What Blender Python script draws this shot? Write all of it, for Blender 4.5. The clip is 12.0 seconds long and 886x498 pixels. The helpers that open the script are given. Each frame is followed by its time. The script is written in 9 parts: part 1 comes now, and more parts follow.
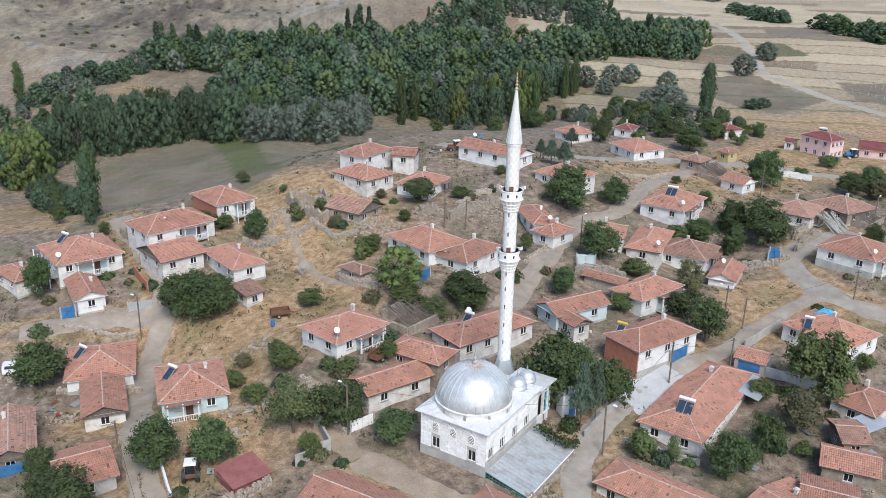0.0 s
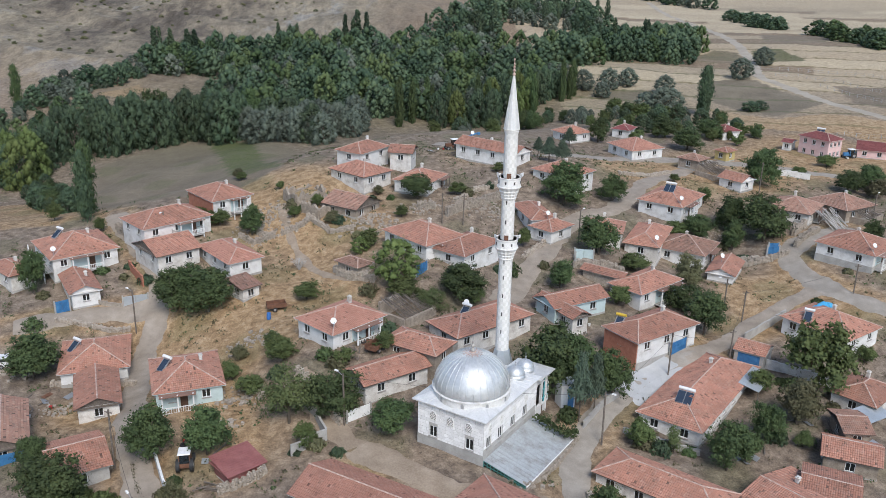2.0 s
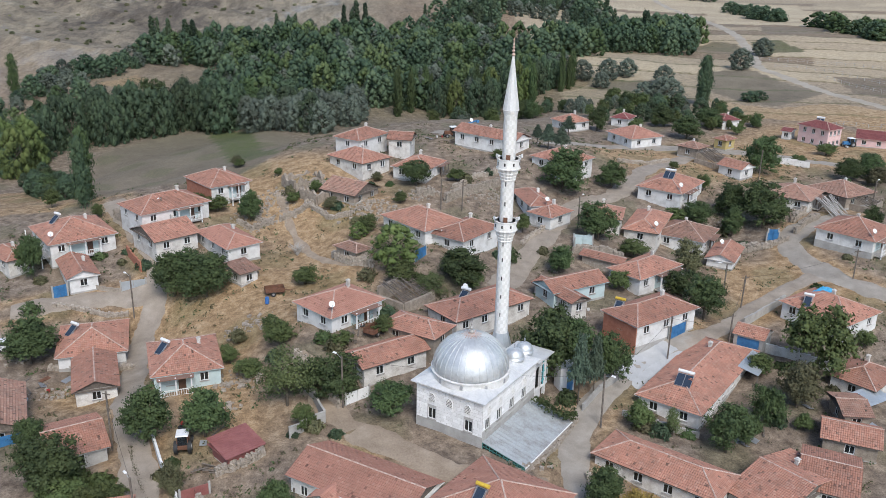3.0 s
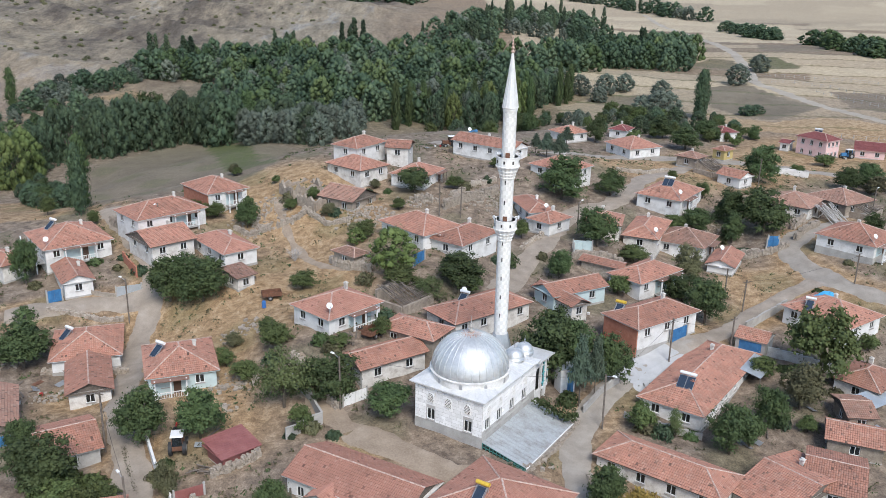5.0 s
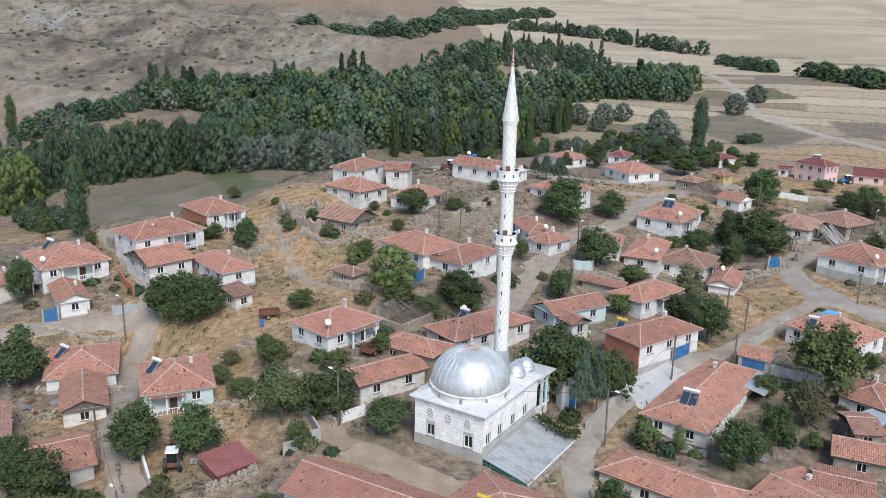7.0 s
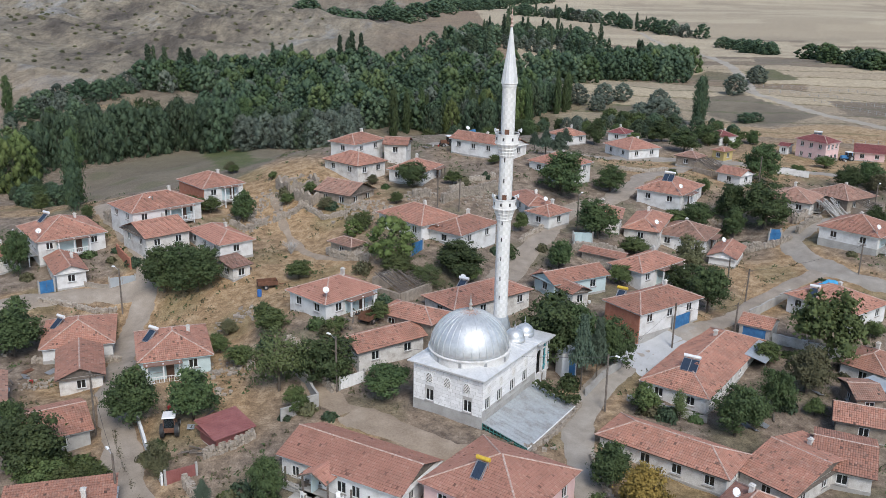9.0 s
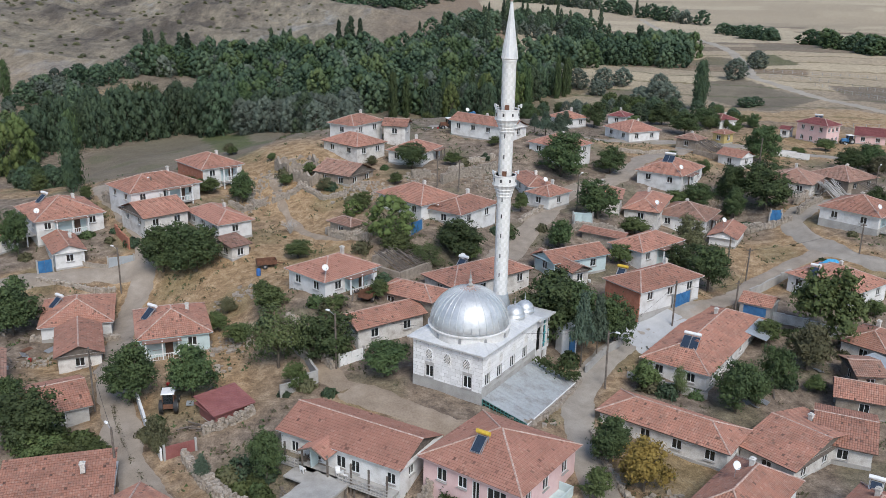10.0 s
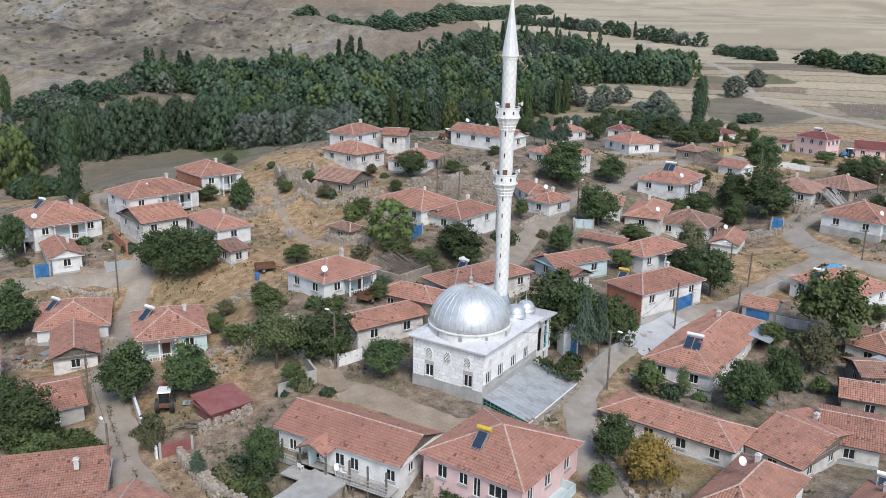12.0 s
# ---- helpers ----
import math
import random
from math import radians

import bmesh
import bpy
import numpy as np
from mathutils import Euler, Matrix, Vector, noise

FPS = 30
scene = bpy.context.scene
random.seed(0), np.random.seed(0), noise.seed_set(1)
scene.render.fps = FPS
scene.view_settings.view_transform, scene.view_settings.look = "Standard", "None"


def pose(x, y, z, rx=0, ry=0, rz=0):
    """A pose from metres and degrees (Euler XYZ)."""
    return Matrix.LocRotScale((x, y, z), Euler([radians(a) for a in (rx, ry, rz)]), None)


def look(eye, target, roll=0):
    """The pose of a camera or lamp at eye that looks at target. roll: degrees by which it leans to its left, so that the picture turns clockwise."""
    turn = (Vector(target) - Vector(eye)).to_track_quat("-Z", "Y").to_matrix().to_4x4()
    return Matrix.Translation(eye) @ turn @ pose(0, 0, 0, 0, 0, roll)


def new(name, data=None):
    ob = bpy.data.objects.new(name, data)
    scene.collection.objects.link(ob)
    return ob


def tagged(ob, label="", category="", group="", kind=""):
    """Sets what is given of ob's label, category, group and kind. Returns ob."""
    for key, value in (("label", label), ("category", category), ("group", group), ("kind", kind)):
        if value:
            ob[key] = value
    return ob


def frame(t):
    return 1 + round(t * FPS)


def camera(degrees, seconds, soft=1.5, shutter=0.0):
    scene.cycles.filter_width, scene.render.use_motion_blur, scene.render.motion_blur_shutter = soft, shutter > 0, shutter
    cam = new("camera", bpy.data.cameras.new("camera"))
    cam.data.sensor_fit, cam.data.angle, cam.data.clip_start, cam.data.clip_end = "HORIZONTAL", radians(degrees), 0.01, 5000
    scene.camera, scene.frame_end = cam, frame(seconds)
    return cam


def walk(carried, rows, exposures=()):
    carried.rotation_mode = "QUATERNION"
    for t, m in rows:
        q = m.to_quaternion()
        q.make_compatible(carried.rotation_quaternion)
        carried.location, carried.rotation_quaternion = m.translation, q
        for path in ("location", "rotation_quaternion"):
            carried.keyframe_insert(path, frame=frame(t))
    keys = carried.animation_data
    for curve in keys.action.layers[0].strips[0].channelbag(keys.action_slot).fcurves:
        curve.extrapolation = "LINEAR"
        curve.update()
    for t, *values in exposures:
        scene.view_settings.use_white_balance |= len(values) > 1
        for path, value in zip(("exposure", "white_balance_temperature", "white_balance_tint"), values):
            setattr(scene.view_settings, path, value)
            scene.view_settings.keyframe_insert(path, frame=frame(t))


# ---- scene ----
cam = camera(53.48, 12.0, soft=0.85)
walk(cam, [
    (0, look((0.00, 1.23, 57.08), (0.01, 94.95, 22.21), 1.13)),
    (0.2, look((0.02, 1.26, 56.81), (0.01, 95.62, 23.73), 1.11)),
    (0.4, look((0.05, 1.28, 56.54), (0.01, 96.29, 25.33), 1.09)),
    (0.5, look((0.06, 1.30, 56.41), (0.02, 96.31, 25.21), 1.08)),
    (0.6, look((0.07, 1.28, 56.26), (0.04, 96.37, 25.31), 1.09)),
    (0.8, look((0.08, 1.25, 55.95), (0.08, 96.33, 24.97), 1.09)),
    (1, look((0.10, 1.22, 55.65), (0.13, 96.14, 24.18), 1.10)),
    (1.2, look((0.09, 1.18, 55.34), (0.18, 95.83, 23.07), 1.11)),
    (1.4, look((0.08, 1.15, 55.04), (0.22, 95.33, 21.41), 1.13)),
    (1.5, look((0.07, 1.13, 54.88), (0.25, 95.29, 21.21), 1.14)),
    (1.6, look((0.08, 1.12, 54.75), (0.27, 95.17, 20.76), 1.14)),
    (1.8, look((0.10, 1.11, 54.48), (0.31, 95.45, 21.32), 1.13)),
    (2, look((0.12, 1.09, 54.20), (0.35, 95.25, 20.54), 1.13)),
    (2.2, look((0.11, 1.05, 53.90), (0.38, 95.28, 20.41), 1.14)),
    (2.4, look((0.11, 1.02, 53.59), (0.42, 95.23, 20.05), 1.16)),
    (2.5, look((0.10, 1.00, 53.44), (0.44, 95.01, 19.33), 1.17)),
    (2.6, look((0.11, 0.99, 53.28), (0.45, 94.94, 19.02), 1.17)),
    (2.8, look((0.13, 0.97, 52.98), (0.49, 94.97, 18.86), 1.18)),
    (3, look((0.14, 0.95, 52.67), (0.52, 94.91, 18.44), 1.18)),
    (3.4, look((0.12, 0.98, 52.09), (0.54, 95.10, 18.33), 1.19)),
    (3.8, look((0.09, 1.00, 51.52), (0.57, 95.30, 18.23), 1.19)),
    (4.2, look((0.06, 1.02, 50.94), (0.59, 95.49, 18.12), 1.20)),
    (4.6, look((0.04, 1.05, 50.37), (0.61, 95.67, 18.02), 1.21)),
    (4.8, look((0.02, 1.06, 50.08), (0.62, 95.59, 17.45), 1.21)),
    (4.9, look((0.02, 1.07, 49.93), (0.63, 95.70, 17.61), 1.21)),
    (5, look((0.01, 1.07, 49.79), (0.64, 95.86, 17.92), 1.21)),
    (5.1, look((0.00, 1.05, 49.67), (0.65, 96.67, 20.39), 1.21)),
    (5.2, look((-0.01, 1.04, 49.55), (0.65, 96.81, 20.80), 1.21)),
    (5.3, look((-0.02, 1.02, 49.44), (0.65, 95.61, 17.01), 1.21)),
    (5.4, look((-0.03, 1.00, 49.32), (0.65, 94.92, 14.99), 1.21)),
    (5.5, look((-0.04, 0.98, 49.20), (0.65, 94.94, 14.97), 1.21)),
    (5.6, look((-0.05, 0.98, 49.10), (0.65, 94.92, 14.84), 1.22)),
    (5.8, look((-0.06, 0.97, 48.89), (0.65, 95.01, 14.88), 1.23)),
    (6, look((-0.07, 0.97, 48.68), (0.66, 94.97, 14.56), 1.24)),
    (6.4, look((-0.10, 1.02, 48.12), (0.66, 95.39, 15.05), 1.25)),
    (6.5, look((-0.11, 1.04, 47.99), (0.66, 95.30, 14.62), 1.26)),
    (6.6, look((-0.11, 1.05, 47.83), (0.65, 95.59, 15.26), 1.25)),
    (6.8, look((-0.11, 1.08, 47.52), (0.64, 96.74, 18.40), 1.24)),
    (7, look((-0.10, 1.11, 47.22), (0.62, 97.09, 19.15), 1.23)),
    (7.2, look((-0.11, 1.11, 46.93), (0.66, 97.00, 18.55), 1.24)),
    (7.4, look((-0.12, 1.12, 46.64), (0.70, 96.60, 16.95), 1.25)),
    (7.5, look((-0.12, 1.12, 46.50), (0.71, 96.31, 15.89), 1.25)),
    (7.6, look((-0.11, 1.09, 46.33), (0.73, 96.19, 15.41), 1.24)),
    (7.7, look((-0.10, 1.07, 46.16), (0.75, 96.13, 15.14), 1.22)),
    (8.1, look((-0.05, 1.13, 45.60), (0.78, 96.36, 15.10), 1.19)),
    (8.5, look((-0.00, 1.19, 45.05), (0.81, 96.58, 15.05), 1.15)),
    (8.9, look((0.04, 1.24, 44.50), (0.85, 96.80, 15.01), 1.12)),
    (9.3, look((0.09, 1.30, 43.94), (0.88, 97.01, 14.97), 1.09)),
    (9.4, look((0.08, 1.30, 43.79), (0.88, 96.78, 14.06), 1.09)),
    (9.5, look((0.07, 1.30, 43.63), (0.89, 96.83, 14.09), 1.10)),
    (9.6, look((0.07, 1.29, 43.48), (0.90, 96.78, 13.80), 1.10)),
    (9.8, look((0.06, 1.26, 43.16), (0.92, 96.62, 13.06), 1.10)),
    (10, look((0.05, 1.24, 42.85), (0.94, 96.48, 12.37), 1.10)),
    (10.2, look((0.04, 1.24, 42.53), (0.95, 96.62, 12.51), 1.11)),
    (10.4, look((0.03, 1.23, 42.21), (0.96, 96.83, 12.90), 1.11)),
    (10.5, look((0.03, 1.22, 42.06), (0.97, 96.75, 12.49), 1.12)),
    (10.6, look((0.03, 1.22, 41.91), (0.98, 96.39, 11.23), 1.12)),
    (10.7, look((0.03, 1.21, 41.77), (0.99, 96.09, 10.19), 1.12)),
    (10.8, look((0.02, 1.20, 41.62), (0.99, 95.90, 9.51), 1.12)),
    (10.9, look((0.02, 1.19, 41.48), (1.00, 95.71, 8.84), 1.12)),
    (11, look((0.02, 1.19, 41.33), (1.01, 95.58, 8.34), 1.12)),
    (11.1, look((0.01, 1.19, 41.19), (1.01, 95.61, 8.28), 1.13)),
    (11.2, look((0.00, 1.20, 41.05), (1.00, 95.67, 8.26), 1.14)),
    (11.4, look((-0.01, 1.21, 40.78), (0.99, 95.68, 8.00), 1.16)),
    (11.5, look((-0.02, 1.22, 40.64), (0.99, 95.81, 8.20), 1.18)),
    (11.6, look((-0.02, 1.22, 40.49), (0.98, 96.30, 9.51), 1.17)),
    (11.7, look((-0.02, 1.22, 40.33), (0.96, 96.56, 10.17), 1.17)),
    (11.8, look((-0.02, 1.23, 40.18), (0.95, 96.84, 10.90), 1.16)),
    (11.9, look((-0.02, 1.23, 40.03), (0.94, 97.18, 11.88), 1.16)),
    (12, look((-0.02, 1.23, 39.88), (0.92, 97.27, 12.02), 1.16)),
], exposures=((0, 0.75), (0.5, 0.73), (1, 0.60), (1.5, 0.45), (2, 0.52), (2.5, 0.54), (3, 0.54), (5, 0.69), (5.5, 0.47), (6, 0.58), (6.5, 0.58), (7, 0.67), (7.5, 0.36), (9.5, 0.48), (10, 0.40), (10.5, 0.37), (11, 0.32), (11.5, 0.58), (12, 0.59)))

# ---------------------------------------------------------------- light: a hazy, evenly clouded evening
world = bpy.data.worlds.new("sky")
scene.world = world
world.use_nodes = True
sky = world.node_tree.nodes.new("ShaderNodeTexSky")
sky.sky_type, sky.sun_disc = "NISHITA", False
sky.sun_elevation, sky.sun_rotation = radians(48), radians(163)
sky.dust_density, sky.air_density, sky.ozone_density = 1.0, 1.0, 1.5
world.node_tree.links.new(sky.outputs["Color"], world.node_tree.nodes["Background"].inputs["Color"])
world.node_tree.nodes["Background"].inputs["Strength"].default_value = 0.128
sun = new("sun", bpy.data.lights.new("sun", "SUN"))
sun.data.energy, sun.data.angle, sun.data.color = 2.05, radians(24), (1.0, 0.972, 0.935)
sun.matrix_basis = look((25, -80, 92), (0, 0, 0))

# ---------------------------------------------------------------- terrain
VILLAGE = [(5, 81, 0.0), (-4, 89, -0.7), (14, 97, -0.9), (-30, 97, -1.6), (-48, 113, -5.1), (-57, 126, -1.0), (-55, 138, 1.6),
           (-46, 147, 5.0), (-44, 160, 6.1), (-27, 134, 1.9), (-34, 137, 1.9), (-19, 170, 12.7), (18, 180, 11.2), (-2, 134, 6.2), (-12, 108, 3.2),
           (-10, 83, -0.7), (-12, 70, -5.8), (-1, 68, -5.9), (-20, 74, -4.8), (7, 72, -4.9), (24, 80, -4.2), (38, 86, -4.8), (40, 103, -2.6), (32, 112, 0.8), (46, 118, -0.8),
           (46, 138, 0.8), (44, 165, 6.1), (66, 146, 3.6), (71, 143, 3.4), (-36, 76, -4.8), (16, 125, 1.9), (24, 145, 4.5), (-70, 100, -5.8), (60, 100, -3.8), (-38, 86, -3.6), (-16, 164, 9.0), (-14, 156, 6.9), (-4, 164, 8.4), (0, 185, 10.2), (11, 81, -2.4), (15, 86, -2.6), (18, 92, -2.2), (34, 101, -3.9), (29, 107, -0.6), (48, 141, -0.8), (-46, 103, -5.2)]
COUNTRY = [(43, 213, 5.0), (46, 208, 4.6), (95, 236, 1.3), (122, 346, 4.2), (135, 288, 2.7), (88, 292, -0.4), (110, 190, 1.8), (-70, 190, -3.9), (-75, 245, -7.0),
           (-97, 208, -8.7), (-45, 230, -1.6), (0, 265, -3.0), (50, 320, 0.8), (-140, 350, 0.7), (-192, 450, 11.0), (-400, 900, 29.2),
           (-45, 550, 9.8), (180, 900, 11.2), (150, 2000, 22.2), (405, 900, 15.2), (185, 430, 7.9), (0, 420, 1.6), (-100, 300, -2.8), (-700, 2000, 88.2), (-100, 4000, 144.6), (900, 2500, 57.3),
           (-20, 20, -12.6), (0, -300, -21.7), (60, 360, 4.9), (-150, 200, -7.6), (-160, 120, -7.8), (180, 150, 0.5), (2, 202, 7.4), (16, 198, 7.6)]
SPOTS = np.array(VILLAGE + COUNTRY, float)
REACH = 4 + 0.10 * np.abs(SPOTS[:, 1] - 110) + 0.05 * np.abs(SPOTS[:, 0])


def lattice(u, v, seed):
    """Smooth random levels between 0 and 1 over the plan."""
    iu, iv = np.floor(u), np.floor(v)
    fu, fv = u - iu, v - iv
    fu, fv = fu * fu * (3 - 2 * fu), fv * fv * (3 - 2 * fv)

    def at(p, q):
        return np.modf(np.abs(np.sin(p * 127.1 + q * 311.7 + seed * 74.7) * 43758.5453))[0]

    return (at(iu, iv) * (1 - fu) + at(iu + 1, iv) * fu) * (1 - fv) + (at(iu, iv + 1) * (1 - fu) + at(iu + 1, iv + 1) * fu) * fv


def heights(x, y):
    """Ground level at arrays of places: a smooth blend of the known levels."""
    x, y = np.asarray(x, float), np.asarray(y, float)
    top, low = np.zeros_like(x), np.zeros_like(x)
    for (px, py, pz), r in zip(SPOTS, REACH):
        w = ((x - px) ** 2 + (y - py) ** 2 + r * r) ** -2.0
        top += w * pz
        low += w
    z = top / low
    far = np.clip((y - 260) / 300, 0, 1) * np.clip((60 - x) / 200, 0, 1)
    if np.any(far > 0):
        crest = np.zeros_like(x)
        for cell, tall, seed in ((150.0, 22.0, 1), (64.0, 13.0, 2), (27.0, 6.5, 3), (12.0, 2.2, 4)):
            crest += tall * (1 - np.abs(2 * lattice(x / cell + 0.25 * y / cell, 0.62 * y / cell, seed) - 1)) ** 1.6
        z += far * (crest - 17)
    return z + 0.12 * np.sin(x * 0.9 + 1.3 * np.sin(y * 0.37)) * np.sin(y * 0.8 + 0.6) + 0.25 * np.sin(x * 0.21 + 1.0) * np.sin(y * 0.17)


def ground_at(x, y):
    """The same level at one place."""
    w = ((x - SPOTS[:, 0]) ** 2 + (y - SPOTS[:, 1]) ** 2 + REACH * REACH) ** -2.0
    z = float(w @ SPOTS[:, 2] / w.sum())
    far = min(1.0, max(0.0, (y - 260) / 300)) * min(1.0, max(0.0, (60 - x) / 200))
    if far:
        z = float(heights(np.array([x]), np.array([y]))[0])
    else:
        z += 0.12 * math.sin(x * 0.9 + 1.3 * math.sin(y * 0.37)) * math.sin(y * 0.8 + 0.6) + 0.25 * math.sin(x * 0.21 + 1.0) * math.sin(y * 0.17)
    return z


# ---------------------------------------------------------------- materials
def material(name):
    m = bpy.data.materials.new(name)
    m.use_nodes = True
    nt = m.node_tree
    return m, nt, nt.nodes["Principled BSDF"]


def node(nt, kind, **sockets):
    n = nt.nodes.new(kind)
    for key, value in sockets.items():
        n.inputs[key.replace("_", " ")].default_value = value
    return n


def noise_node(nt, vec, scale, detail=4.0, rough=0.6):
    n = node(nt, "ShaderNodeTexNoise", Scale=scale, Detail=detail, Roughness=rough)
    nt.links.new(vec, n.inputs["Vector"])
    return n.outputs["Fac"]


def ramp(nt, fac, stops):
    r = nt.nodes.new("ShaderNodeValToRGB")
    el = r.color_ramp.elements
    while len(el) < len(stops):
        el.new(0.5)
    for e, (pos, col) in zip(el, stops):
        e.position, e.color = pos, (*col, 1)
    nt.links.new(fac, r.inputs["Fac"])
    return r.outputs["Color"]


def mix(nt, fac, a, b, blend="MIX"):
    n = nt.nodes.new("ShaderNodeMix")
    n.data_type, n.blend_type = "RGBA", blend
    for value, sock in ((fac, n.inputs["Factor"]), (a, n.inputs["A"]), (b, n.inputs["B"])):
        sock = n.inputs[0] if sock.name == "Factor" else (n.inputs[6] if sock.name == "A" else n.inputs[7])
        if hasattr(value, "is_output"):
            nt.links.new(value, sock)
        elif isinstance(value, (int, float)):
            sock.default_value = value
        else:
            sock.default_value = (*value, 1)
    return n.outputs[2]


def math_node(nt, op, a, b=0.5):
    n = nt.nodes.new("ShaderNodeMath")
    n.operation = op
    for value, sock in ((a, n.inputs[0]), (b, n.inputs[1])):
        if hasattr(value, "is_output"):
            nt.links.new(value, sock)
        else:
            sock.default_value = value
    return n.outputs[0]


def bump(nt, bsdf, height, strength, distance=0.05):
    b = node(nt, "ShaderNodeBump", Strength=strength, Distance=distance)
    nt.links.new(height, b.inputs["Height"])
    nt.links.new(b.outputs["Normal"], bsdf.inputs["Normal"])


def place_of(nt):
    g = nt.nodes.new("ShaderNodeNewGeometry")
    return g.outputs["Position"], g.outputs["Random Per Island"]


def rough_surface(name, dark, mid, light, scale=1.2, grain=25.0, roughness=0.9, relief=0.3, metal=0.0, per_thing=0.0):
    """A weathered surface: stains at a large scale, grain at a small one."""
    m, nt, b = material(name)
    pos, isle = place_of(nt)
    big = noise_node(nt, pos, scale, 5)
    col = ramp(nt, big, [(0.3, dark), (0.52, mid), (0.72, light)])
    fine = noise_node(nt, pos, grain, 3)
    col = mix(nt, 0.35, col, ramp(nt, fine, [(0.3, dark), (0.7, light)]))
    if per_thing:
        info = nt.nodes.new("ShaderNodeObjectInfo")
        hsv = node(nt, "ShaderNodeHueSaturation")
        nt.links.new(col, hsv.inputs["Color"])
        nt.links.new(math_node(nt, "MULTIPLY_ADD", info.outputs["Random"], per_thing), hsv.inputs["Value"])
        hsv.inputs["Value"].links[0].from_node.inputs[2].default_value = 1 - per_thing / 2
        col = hsv.outputs["Color"]
    nt.links.new(col, b.inputs["Base Color"])
    b.inputs["Roughness"].default_value, b.inputs["Metallic"].default_value = roughness, metal
    bump(nt, b, fine, relief, 0.03)
    return m


def tile_material(name, base, pale, dark):
    """Interlocking clay tiles, 0.24 m wide and 0.34 m a course, laid by the roof's own u and v in metres."""
    m, nt, b = material(name)
    uv = nt.nodes.new("ShaderNodeUVMap")
    uv.uv_map = "tiles"
    sep = nt.nodes.new("ShaderNodeSeparateXYZ")
    nt.links.new(uv.outputs["UV"], sep.inputs[0])
    col_u = math_node(nt, "DIVIDE", sep.outputs[0], 0.24)
    col_v = math_node(nt, "DIVIDE", sep.outputs[1], 0.34)
    cell = nt.nodes.new("ShaderNodeCombineXYZ")
    nt.links.new(math_node(nt, "FLOOR", col_u), cell.inputs[0])
    nt.links.new(math_node(nt, "FLOOR", col_v), cell.inputs[1])
    info = nt.nodes.new("ShaderNodeObjectInfo")
    nt.links.new(math_node(nt, "MULTIPLY", info.outputs["Random"], 97.0), cell.inputs[2])
    white = nt.nodes.new("ShaderNodeTexWhiteNoise")
    nt.links.new(cell.outputs[0], white.inputs["Vector"])
    soft = tuple(0.55 * a + 0.45 * b for a, b in zip(base, dark))
    fair = tuple(0.5 * a + 0.5 * b for a, b in zip(base, pale))
    one = ramp(nt, white.outputs["Value"], [(0.0, tuple(0.45 * q for q in dark)), (0.03, dark), (0.05, soft), (0.10, base), (0.85, base), (1.0, fair)])
    pos, _ = place_of(nt)
    stain = noise_node(nt, pos, 0.55, 6, 0.65)
    col = mix(nt, ramp(nt, stain, [(0.42, (0, 0, 0)), (0.72, (0.75, 0.75, 0.75))]), one, dark)
    streak = noise_node(nt, pos, 2.2, 4, 0.6)
    col = mix(nt, ramp(nt, streak, [(0.5, (0, 0, 0)), (0.8, (0.6, 0.6, 0.6))]), col, pale)
    hsv = node(nt, "ShaderNodeHueSaturation")
    nt.links.new(col, hsv.inputs["Color"])
    val = math_node(nt, "MULTIPLY_ADD", info.outputs["Random"], 0.34)
    val.node.inputs[2].default_value = 0.83
    nt.links.new(val, hsv.inputs["Value"])
    # rolls across the tile; joints and each course's shadow gap are darkened in the colour
    roll = math_node(nt, "ABSOLUTE", math_node(nt, "SINE", math_node(nt, "MULTIPLY", col_u, math.pi)))
    lap = math_node(nt, "SUBTRACT", 1.0, math_node(nt, "FRACT", col_v))
    gap = math_node(nt, "LESS_THAN", math_node(nt, "FRACT", col_u), 0.13)
    gap2 = math_node(nt, "LESS_THAN", math_node(nt, "FRACT", col_v), 0.1)
    joint_shade = math_node(nt, "MULTIPLY", math_node(nt, "ADD", math_node(nt, "MULTIPLY", gap, 1.0), math_node(nt, "MULTIPLY", gap2, 0.55)), 0.30)
    final = mix(nt, joint_shade, hsv.outputs["Color"], tuple(c * 0.35 for c in dark))
    nt.links.new(final, b.inputs["Base Color"])
    high = math_node(nt, "ADD", roll, math_node(nt, "MULTIPLY", lap, 0.8))
    bump(nt, b, high, 0.9, 0.05)
    b.inputs["Roughness"].default_value = 0.88
    return m


def block_material(name):
    """Pale limestone facing in courses of 0.4 m, each block of its own tone, with worn joints."""
    m, nt, b = material(name)
    uv = nt.nodes.new("ShaderNodeUVMap")
    uv.uv_map = "tiles"
    br = node(nt, "ShaderNodeTexBrick", Scale=1.0, Mortar_Size=0.012, Mortar_Smooth=0.3, Bias=0.1, Brick_Width=0.78, Row_Height=0.42)
    br.inputs["Color1"].default_value = (0.36, 0.345, 0.32, 1)
    br.inputs["Color2"].default_value = (0.46, 0.445, 0.42, 1)
    br.inputs["Mortar"].default_value = (0.30, 0.29, 0.27, 1)
    nt.links.new(uv.outputs["UV"], br.inputs["Vector"])
    pos, _ = place_of(nt)
    fine = noise_node(nt, pos, 6.0, 5)
    col = mix(nt, ramp(nt, fine, [(0.35, (0, 0, 0)), (0.75, (0.35, 0.35, 0.35))]), br.outputs["Color"], (0.5, 0.49, 0.47))
    nt.links.new(col, b.inputs["Base Color"])
    b.inputs["Roughness"].default_value = 0.75
    bump(nt, b, br.outputs["Fac"], 0.25, 0.02)
    return m


